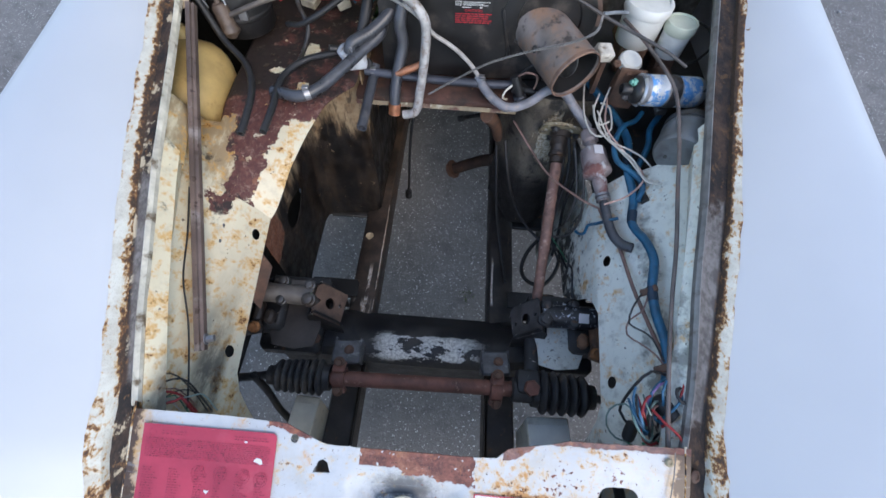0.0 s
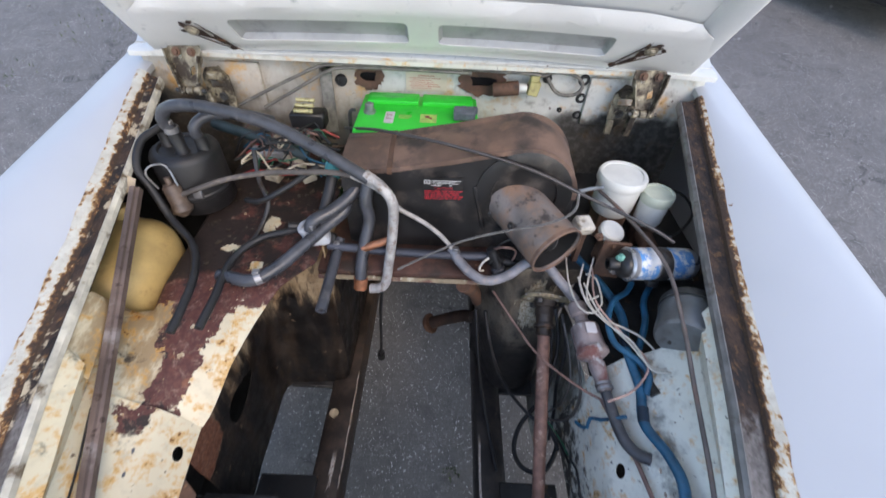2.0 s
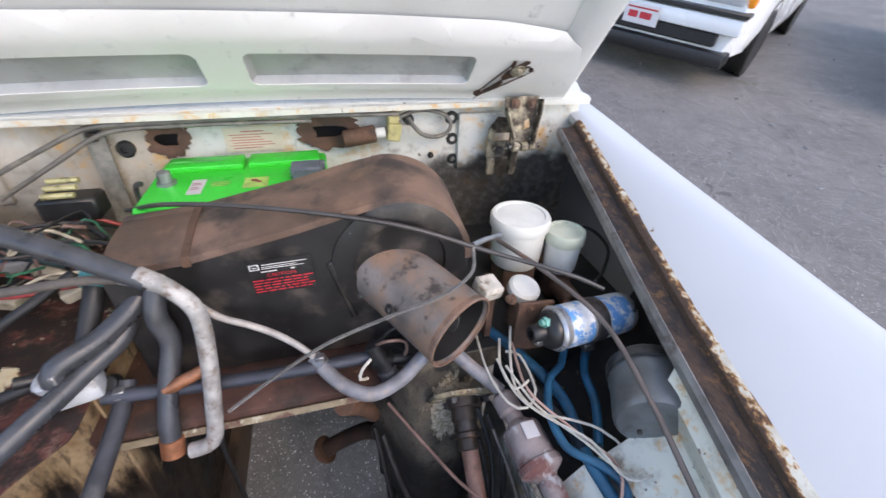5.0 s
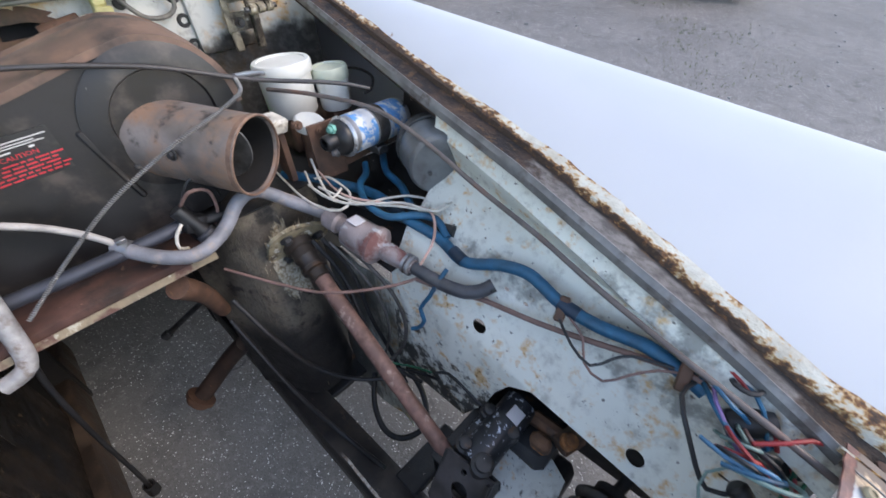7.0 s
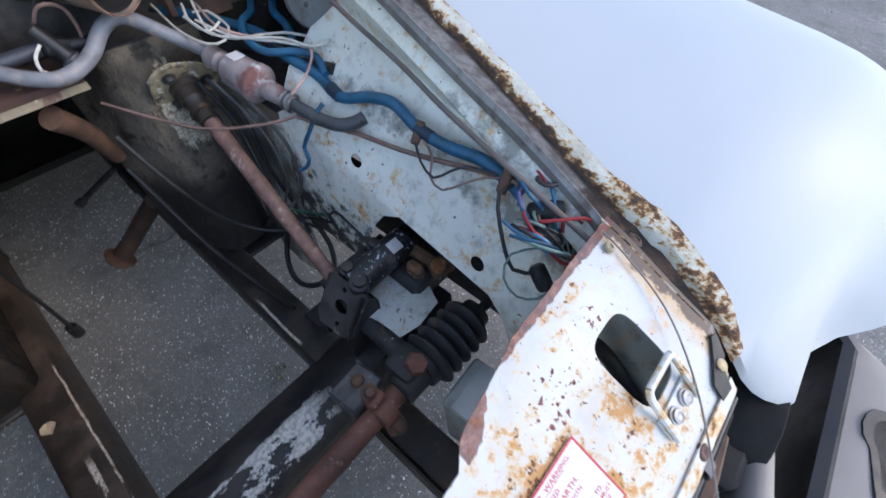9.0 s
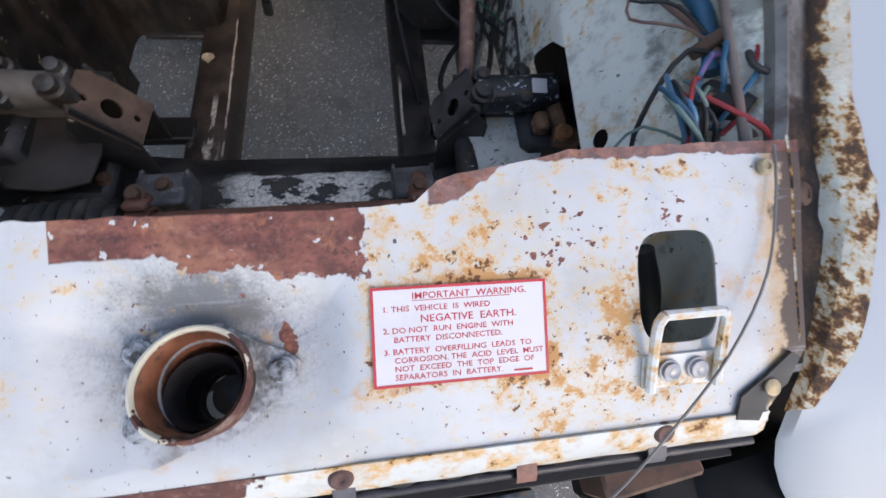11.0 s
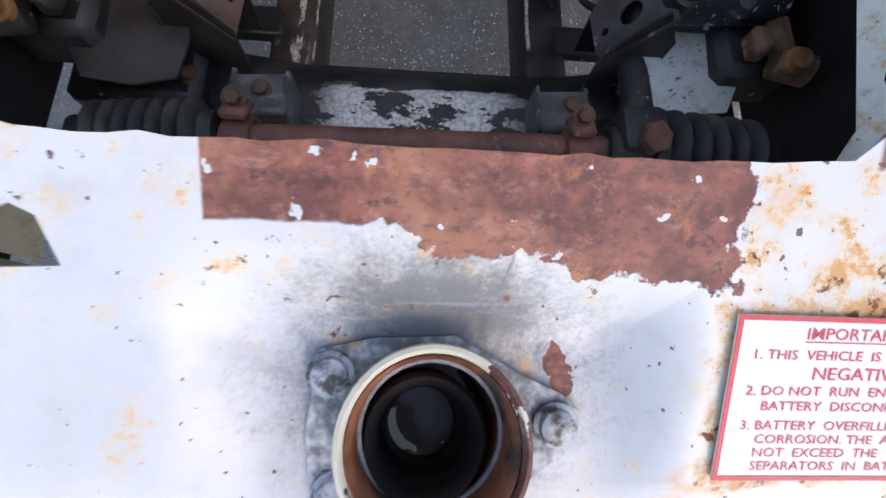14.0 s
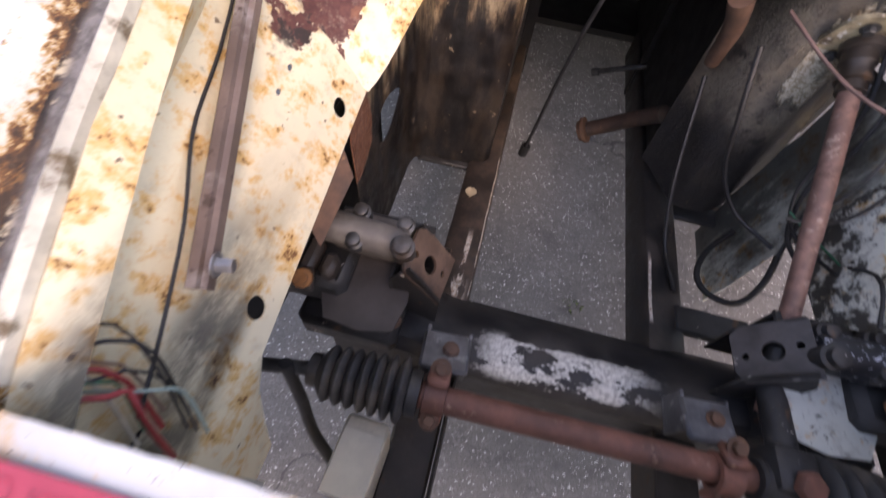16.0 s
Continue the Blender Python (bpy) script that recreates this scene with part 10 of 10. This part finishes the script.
def make_side_plates():
    ob = thing("arch_plate", (-0.36, 0.4, 0.45), "rust-brown bolted plate under the inner wing", "plate")
    bm = bmesh.new()
    vs = [(-0.35, 0.39, 0.59), (-0.325, 0.365, 0.535), (-0.338, 0.285, 0.5), (-0.362, 0.305, 0.54)]
    a = [bm.verts.new(v) for v in vs]
    b = [bm.verts.new(Vector(v) + Vector((0.002, -0.001, -0.003))) for v in vs]
    bm.faces.new(a)
    bm.faces.new(b[::-1])
    for k in range(4):
        bm.faces.new((a[k], b[k], b[(k + 1) % 4], a[(k + 1) % 4]))
    part("sheet", bm, RUST_BROWN, ob)
    for s in (-1, 1):
        ob = thing("air_duct", (s * 0.268, 0.09, 0.2), "pale dusty sheet-metal duct behind the slam panel", "duct", group="air ducts")
        bm = bmesh.new()
        cx, wide, deep = (0.276, 0.09, 0.07) if s > 0 else (-0.244, 0.054, 0.076)
        add_box(bm, (cx, 0.103, 0.29), (wide, deep, 0.14), 0.004, rot=(-6, 0, s * 3))
        part("box", bm, rusted_paint("pale_duct_paint" + ("_left" if s < 0 else "_right"), (0.66, 0.6, 0.46) if s < 0 else (0.7, 0.69, 0.6), 0.68, 0.06, 30.0, 0.55, grime=0.5), ob)
        bm = bmesh.new()
        add_box(bm, (cx, 0.096, 0.3615), (wide - 0.004, deep - 0.004, 0.002), 0.0005, rot=(-6, 0, s * 3))
        part("lid", bm, plain("cream_lid", (0.6, 0.56, 0.45), 0.5, vary=0.12, dirt=(0.36, 0.32, 0.25), dirt_at=(0.6, 0.8)) if s < 0 else MILK_PLASTIC, ob, "pale flat lid")
    hose("duct_hose", [(-0.345, 0.17, 0.42), (-0.335, 0.15, 0.34), (-0.32, 0.125, 0.29), (-0.29, 0.1, 0.262), (-0.27, 0.085, 0.25)], 0.0078, BLACK_RUBBER, "black hose bending below the rack", "hose")


make_side_plates()


def make_exhaust_stub():
    ob = thing("exhaust_pipe", (0.08, 0.93, 0.2), "rusty exhaust pipe end with a flange over the ground", "exhaust pipe")
    bm = bmesh.new()
    add_hose(bm, [(0.15, 0.86, 0.36), (0.12, 0.9, 0.31), (0.07, 0.925, 0.255), (0.024, 0.93, 0.222)], 0.018, 18, 0.012)
    part("pipe", bm, plain("sooty_pipe", (0.06, 0.036, 0.026), 0.75, vary=0.45, scale=30, dirt=(0.025, 0.02, 0.018), spots=(0.14, 0.07, 0.04)), ob)
    bm = bmesh.new()
    add_turned(bm, (0.034, 0.929, 0.229), (-0.8, 0.06, -0.58), [(0.02, 0), (0.031, 0.002), (0.031, 0.01), (0.026, 0.013), (0.024, 0.02), (0.0165, 0.021), (0.0155, 0.004), (0, 0.003)], 26)
    part("flange", bm, RUST_BROWN, ob, "thick rusty flange")
    ob = thing("gear_lever_rod", (0.09, 1.1, 0.25), "short dark rod sticking out over the ground", "rod")
    bm = bmesh.new()
    add_hose(bm, [(0.15, 1.13, 0.3), (0.1, 1.14, 0.275), (0.045, 1.16, 0.24)], 0.007, 10)
    add_rod(bm, (0.05, 1.158, 0.243), (0.034, 1.163, 0.234), 0.011)
    part("rod", bm, DARK_STEEL, ob)
    ob = thing("pipe_flange", (0.15, 0.8, 0.55), "rusty tapered pipe below the heater shelf", "pipe")
    bm = bmesh.new()
    add_hose(bm, [(0.1, 0.735, 0.64), (0.125, 0.76, 0.59), (0.14, 0.79, 0.52)], 0.017, 14, ends=[(0, 1.0), (1, 0.7)])
    part("pipe", bm, RUST_BROWN, ob)
    ob = thing("dead_leaf", (-0.19, 0.62, 0.252), "curled pale dead leaf on the chassis rail", "leaf")
    bm = bmesh.new()
    add_sheet(bm, [[(-0.2 + 0.012 * u * w, 0.61 + 0.006 * k, 0.2545 + 0.004 * u * u + 0.002 * k % 0.004) for u in (-1, -0.4, 0.3, 1)] for k, w in ((0, 0.2), (1, 0.9), (2, 1.0), (3, 0.8), (4, 0.15))], 0.0004)
    part("blade", bm, plain("dry_leaf", (0.45, 0.36, 0.24), 0.8, vary=0.2), ob)


make_exhaust_stub()


# ---- the nose: valance, lamps' dark space and bumper ----
def make_nose():
    bm = bmesh.new()
    add_sheet(bm, [[(x, y - 0.02 * (x / 0.5) ** 2 * -1, z) for x in (-0.24, -0.2, -0.1, 0.0, 0.1, 0.15, 0.205)] for y, z in ((-0.132, 0.5), (-0.134, 0.535), (-0.142, 0.54), (-0.2, 0.525), (-0.215, 0.5), (-0.22, 0.38))], 0.002)
    solo("front_valance", bm, rusted_paint("stained_valance", (0.3, 0.34, 0.34), 0.62, 0.06, 26.0, 0.6, grime=1.0, dirt=lambda n: n.math("MULTIPLY", n.step(n.noise(34, 6, 0.72, (0.6, 1, 1), 9.0), 0.4, 0.62), 0.85)), "stained white front valance below the slam panel", "valance", kind="structure")
    # near-black sheet stands in for the shaded gap under the lip
    bm = bmesh.new()
    add_box(bm, (0, -0.122, 0.5), (0.72, 0.008, 0.11), 0.001)
    solo("grille_backing", bm, DARK_VOID, "near-black sheet painting the shade below the panel lip", "grille", kind="structure")
    for s in (-1, 1):
        bm = bmesh.new()
        add_box(bm, (s * 0.31, -0.13, 0.5), (0.09, 0.03, 0.05), 0.003, rot=(0, 0, s * 6))
        solo("grille_bracket", bm, RUST_BROWN, "rusty folded grille bracket", "bracket", group="grille brackets")
    # bowl and box are near-black to paint the nose gap's shade
    for s in (-1, 1):
        ob = thing("headlamp_tub", (s * 0.46, -0.2, 0.3), "near-black headlamp tub painting the nose gap's shade", "headlamp tub", group="headlamp tubs")
        bm = bmesh.new()
        add_turned(bm, (s * 0.455, -0.14, 0.41), (s * 0.12, -0.8, 0.1), [(0.075, 0), (0.085, 0.004), (0.088, 0.03), (0.08, 0.06), (0.076, 0.062), (0.06, 0.03), (0, 0.02)], 32)
        part("bowl", bm, plain("matt_black_bowl", (0.006, 0.006, 0.0065), 0.9, vary=0.3), ob)
        bm = bmesh.new()
        add_box(bm, (s * 0.46, -0.13, 0.36), (0.24, 0.12, 0.2), 0.01)
        part("box", bm, DARK_VOID, ob)
        bm = bmesh.new()
        add_sheet(bm, [[(s * (0.348 + 0.004 * math.sin(y * 40)), y, 0.3 + (min(0.635, table(SLAM_Z, y) - 0.018) - 0.3) * q) for y in (-0.1, -0.07, -0.02, 0.03, 0.055)] for q in (0, 0.25, 0.5, 0.7, 0.85, 1)], 0.002)
        solo("nose_side_panel", bm, GRIMY_PAINT, "grimy greenish side panel inside the nose", "body panel", group="nose side panels", kind="structure")
    hose("lamp_hose", [(0.31, 0.03, 0.6), (0.325, 0.0, 0.57), (0.335, -0.04, 0.52), (0.335, -0.09, 0.46)], 0.008, BLACK_RUBBER, "dark hose behind the slam panel opening", "hose")
    ob = thing("front_bumper", (0, -0.3, 0.3), "faded dark grey moulded rubber bumper", "bumper")
    bm, rows = bmesh.new(), []
    for k in range(41):
        x = -0.78 + k * 0.039
        e = abs(x) / 0.78
        yb = -0.27 + 0.015 * e + (0.16 * smooth01(0.86, 1.0, e))
        yf = -0.4 + 0.04 * e * e + 0.2 * smooth01(0.82, 1.0, e)
        rows.append([(x, yb, 0.3), (x, yb, 0.40), (x, yb - 0.006, 0.412), (x, yb * 0.6 + yf * 0.4, 0.42), (x, yf + 0.012, 0.405), (x, yf, 0.37), (x, yf, 0.3), (x, yf + 0.03, 0.26)])
    add_sheet(bm, [r[2:] for r in rows], 0.004)
    part("moulding", bm, GREY_BUMPER, ob)
    # the black inner edge stands a little over the moulding
    bm = bmesh.new()
    add_sheet(bm, [[r[0], r[1], (r[2][0], r[2][1] + 0.002, r[2][2] + 0.006), (r[2][0], r[2][1] - 0.012, r[2][2] + 0.009), (r[2][0], r[2][1] - 0.02, r[2][2] + 0.003)] for r in rows], 0.003)
    part("inner_edge", bm, plain("glossy_black_edge", (0.01, 0.0098, 0.0098), 0.45, vary=0.3), ob, "glossy black inner edge")
    # two flat plates paint each arched slot: dark shade, paler lit face
    for s in (-1, 1):
        arch = [(0.055, -0.022), (0.055, 0.0)] + [(0.035 * math.cos(t) + 0.02, 0.022 * math.sin(t)) for t in (0.6, 1.1, 1.57, 2.1, 2.7)] + [(-0.07, -0.005), (-0.07, -0.022)]
        m = Matrix.Translation((s * 0.53, -0.322, 0.4205)) @ pose(0, 0, 0, 4, 0, 0)
        bm = bmesh.new()
        add_plate(bm, [(s * u, v) for u, v in arch][::s], (), 0.004, m)
        recess = part("recess", bm, BLACK_PLASTIC, ob, "flat dark plate painting an arched slot's shade in the bumper")
        bm = bmesh.new()
        add_plate(bm, [(s * u * 0.8, v * 0.7 - 0.006) for u, v in arch][::s], (), 0.0045, m)
        part("slot_face", bm, plain("grey_slot_face", (0.16, 0.145, 0.14), 0.7), recess, "paler plate painting the lit face inside the slot")
    # rounded grey beam in the dark gap between the panel and the bumper
    ob = thing("bumper_beam", (0.41, -0.2, 0.4), "dull grey rounded bumper beam in the dark nose gap", "bumper beam")
    bm, rows = bmesh.new(), []
    for k in range(15):
        t = k / 14
        x = 0.27 + 0.205 * t
        cy, q = -0.232 + 0.048 * t, math.sqrt(max(0.02, 1 - max(0.0, (t - 0.8) / 0.2) ** 2))
        rows.append([(x, cy + 0.021 * q * u, 0.38 + (0.075 - 0.012 * u * u) * (0.6 + 0.4 * q) * v) for u, v in ((-1, 0), (-1, 0.8), (-0.8, 0.95), (-0.4, 1), (0, 1), (0.4, 1), (0.8, 0.95), (1, 0.8), (1, 0))])
    add_sheet(bm, rows, 0.003)
    part("shell", bm, GREY_BUMPER, ob)


make_nose()


# ======== outside ========
HERE = Matrix.Identity(4)


def make_parked_car(at, heading, colour, label, details):
    """A parked car in its own coordinates: y to its nose, x to its right; laid by a pose."""
    root = thing("parked_car", (0, 0, 0), label, "car", group="parked cars")
    L, W, H = details["length"], details["width"], details["height"]
    hood, nose = details["hood"], details["nose"]
    stations = [(-L / 2, 0.45, 0.75, 0.78, 0.9), (-L / 2 + 0.12, 0.28, 0.95, 1.0, 0.97), (-L / 2 + 0.5, 0.24, 1.0, H - 0.15, 1.0), (-0.6, 0.22, 0.98, H, 1.0), (0.2, 0.22, 0.96, H - 0.02, 1.0), (0.75, 0.22, 0.94, hood + 0.12, 1.0), (L / 2 - 0.55, 0.24, hood - 0.06, hood, 0.99), (L / 2 - 0.12, 0.26, nose, nose + 0.06, 0.95), (L / 2, 0.3, nose - 0.1, nose - 0.06, 0.88)]
    bm, rows = bmesh.new(), []
    for y, zl, zb, zt, w in stations:
        h = W / 2 * w
        t = h * (0.78 if zt > 1.15 else 0.93)
        rows.append([(-h * 0.94, y, zl), (-h, y, zl + 0.18), (-h, y, zb - 0.12), (-h * 0.97, y, zb), (-t, y, zt - 0.03), (-t * 0.8, y, zt), (0, y, zt + 0.015), (t * 0.8, y, zt), (t, y, zt - 0.03), (h * 0.97, y, zb), (h, y, zb - 0.12), (h, y, zl + 0.18), (h * 0.94, y, zl)])
    add_sheet(bm, rows, 0.0)
    for r in (rows[0], rows[-1]):
        bm.faces.new([bm.verts.new(p) for p in r])
    part("body", bm, colour, root)
    glass = BLACK_PLASTIC
    bm = bmesh.new()
    h = W / 2
    add_sheet(bm, [[(-h * 0.72, 0.3, H - 0.1), (0, 0.32, H - 0.06), (h * 0.72, 0.3, H - 0.1)], [(-h * 0.86, 0.82, hood + 0.1), (0, 0.86, hood + 0.13), (h * 0.86, 0.82, hood + 0.1)]], 0.004)
    part("windscreen", bm, glass, root, "dark windscreen")
    for s in (-1, 1):
        bm = bmesh.new()
        add_sheet(bm, [[(s * h * 0.985, -1.2, 0.98), (s * h * 0.985, 0.6, 0.97)], [(s * h * 0.81, -1.0, H - 0.14), (s * h * 0.81, 0.2, H - 0.12)]], 0.004)
        part("side_window", bm, glass, root, "dark side window")
    f = L / 2
    bm = bmesh.new()
    add_box(bm, (0, f - 0.02, 0.25), (W * 0.9, 0.22, 0.12), 0.03, seg=2)
    part("lower_spoiler", bm, BLACK_PLASTIC, root, "black lower spoiler")
    bm = bmesh.new()
    add_box(bm, (0, f + 0.01, 0.5), (W * 0.93, 0.14, 0.13), 0.035, seg=2)
    part("bumper", bm, colour, root)
    bm = bmesh.new()
    add_box(bm, (0, f + 0.015, 0.585), (W * 0.94, 0.15, 0.035), 0.008)
    part("bumper_strip", bm, BLACK_PLASTIC, root, "black rubbing strip")
    bm = bmesh.new()
    add_box(bm, (0, f + 0.0, 0.385), (W * 0.75, 0.1, 0.1), 0.01)
    intake = part("intake", bm, BLACK_PLASTIC, root, "black lower intake")
    for k in range(4):
        bm = bmesh.new()
        add_box(bm, (0.32 * W * 0.9, f + 0.055, 0.35 + k * 0.023), (W * 0.28, 0.012, 0.008), 0.002)
        part("slat", bm, DARK_STEEL, intake)
    for s in (-1, 1):
        bm = bmesh.new()
        add_box(bm, (s * W * 0.32, f - 0.035, 0.69), (W * 0.2, 0.1, 0.12), 0.02, seg=2)
        part("headlight", bm, plain("lamp_glass", (0.55, 0.57, 0.6), 0.12, 0.3, vary=0.1), root, "clear headlight")
        bm = bmesh.new()
        add_box(bm, (s * W * 0.43, f - 0.07, 0.68), (0.1, 0.14, 0.1), 0.02, seg=2)
        part("indicator", bm, plain("orange_lens", (0.8, 0.26, 0.02), 0.25, vary=0.1) if details["orange"] else BLACK_PLASTIC, root, "orange indicator lens" if details["orange"] else "dark corner vent")
    bm = bmesh.new()
    add_box(bm, (0, f + 0.088, 0.46), (0.3, 0.008, 0.15), 0.003)
    plate = part("number_plate", bm, PAPER, root, "pale plate with coloured bars")
    panel_bars(plate, Matrix.Translation((0, f + 0.0935, 0.46)) @ pose(0, 0, 0, 90, 0, 180), [(-0.11, -0.03, 0.08, 0.05), (-0.01, -0.03, 0.1, 0.05), (-0.13, 0.04, 0.26, 0.012)], INK_RED, "plate_bar")
    wheel_r = details["wheel"]
    for sx in (-1, 1):
        for y in (f - details["front"], f - details["front"] - details["base"]):
            c = Vector((sx * (W / 2 - 0.1), y, wheel_r))
            bm = bmesh.new()
            add_turned(bm, c - Vector((0.1, 0, 0)), (1, 0, 0), [(wheel_r * 0.62, 0.0), (wheel_r * 0.9, 0.0), (wheel_r * 0.98, 0.02), (wheel_r, 0.05), (wheel_r, 0.15), (wheel_r * 0.98, 0.18), (wheel_r * 0.9, 0.2), (wheel_r * 0.62, 0.2)], 36)
            wheel = part("tyre", bm, BLACK_RUBBER, root, "black tyre")
            bm = bmesh.new()
            add_turned(bm, c + Vector((sx * 0.06, 0, 0)), (sx, 0, 0), [(0.0, 0.0), (wheel_r * 0.2, 0.02), (wheel_r * 0.22, 0.01), (wheel_r * 0.56, 0.005), (wheel_r * 0.62, 0.036), (wheel_r * 0.66, 0.038), (wheel_r * 0.64, 0.0)], 30)
            for k in range(5):
                a = 2 * math.pi * k / 5
                add_box(bm, c + Vector((sx * 0.075, math.cos(a) * wheel_r * 0.38, math.sin(a) * wheel_r * 0.38)), (0.02, 0.05, wheel_r * 0.5), 0.006, rot=(math.degrees(a) - 90, 0, 0))
            part("rim", bm, DULL_STEEL, wheel, "silver spoked rim")
            bm = bmesh.new()
            add_turned(bm, c + Vector((sx * 0.045, 0, 0.02)), (sx, 0, 0), [(wheel_r * 1.12, 0), (wheel_r * 1.14, 0.052), (wheel_r * 1.06, 0.056), (wheel_r * 1.05, 0.0)], 30)
            part("wheel_arch", bm, DARK_VOID, root, "dark wheel arch")
    root.matrix_world = pose(*at, 0, 0, heading)
    return root


WHITE_CAR = plain("white_van_paint", (0.74, 0.76, 0.78), 0.25, vary=0.05, scale=2, bump=0.01)
SILVER_CAR = plain("silver_car_paint", (0.42, 0.44, 0.48), 0.28, 0.5, vary=0.06, scale=2, bump=0.01)
# headings: the noses point towards the open car
make_parked_car((4.62, 4.88, 0), 123.5, WHITE_CAR, "white parked hatchback with a black lower bumper and orange lamps", dict(length=4.1, width=1.68, height=1.45, hood=0.95, nose=0.78, wheel=0.29, front=0.82, base=2.5, orange=True))
make_parked_car((7.05, 2.85, 0), 125.0, SILVER_CAR, "silver parked saloon with spoked wheels", dict(length=4.3, width=1.75, height=1.45, hood=0.96, nose=0.78, wheel=0.31, front=0.9, base=2.5, orange=False))


def make_grass():
    """Moss and short grass tufts in the cracks of the asphalt."""
    rng = random.Random(21)
    bm = bmesh.new()
    spots = [(4.72, 1.85, 0.12), (4.38, 1.28, 0.22), (3.63, 0.99, 0.3), (4.1, 1.1, 0.25), (3.3, 0.7, 0.2), (5.0, 1.6, 0.18), (3.9, 0.4, 0.25), (2.6, 0.2, 0.12), (4.6, 0.7, 0.3), (-2.6, 2.3, 0.2), (-2.2, 3.0, 0.3), (0.11, 0.38, 0.02)]
    for cx, cy, r in spots:
        for _ in range(int(260 * r) + 12):
            a, d = rng.uniform(0, 6.283), r * math.sqrt(rng.random())
            x, y = cx + d * math.cos(a) * 1.4, cy + d * math.sin(a)
            h, t = rng.uniform(0.006, 0.022), rng.uniform(0, 6.283)
            w = Vector((math.cos(t), math.sin(t), 0)) * 0.003
            lean = Vector((rng.uniform(-1, 1), rng.uniform(-1, 1), 0)) * h * 0.7
            p = Vector((x, y, 0.0))
            bm.faces.new([bm.verts.new(q) for q in (p - w, p + w, p + lean + Vector((0, 0, h)))])
    ob = part("grass", bm, plain("short_grass", (0.1, 0.13, 0.04), 0.8, vary=0.4, scale=12))
    tagged(ob, "thin yellow-green grass and moss in the asphalt cracks", "grass", kind="stuff")
    bm = bmesh.new()
    for _ in range(420):
        x, y = rng.uniform(-4, 7), rng.uniform(-1.5, 7)
        if abs(x) < 0.75 and -0.4 < y < 3:
            continue
        s = rng.uniform(0.003, 0.011)
        add_box(bm, (x, y, s * 0.3), (s * 2, s * 1.4, s), s * 0.3, rot=(rng.uniform(-20, 20), rng.uniform(-20, 20), rng.uniform(0, 180)))
    ob = part("pebbles", bm, plain("grey_pebble", (0.3, 0.29, 0.28), 0.8, vary=0.4, scale=8))
    tagged(ob, "scattered grey pebbles and crumbs on the asphalt", "pebbles", kind="stuff")
    ob = thing("litter", (-2.23, 1.8, 0), "small red scrap of litter on the asphalt", "litter")
    bm = bmesh.new()
    add_box(bm, (-2.23, 1.8, 0.012), (0.06, 0.04, 0.018), 0.006, rot=(10, 5, 30))
    part("scrap", bm, RED_CABLE, ob)


make_grass()
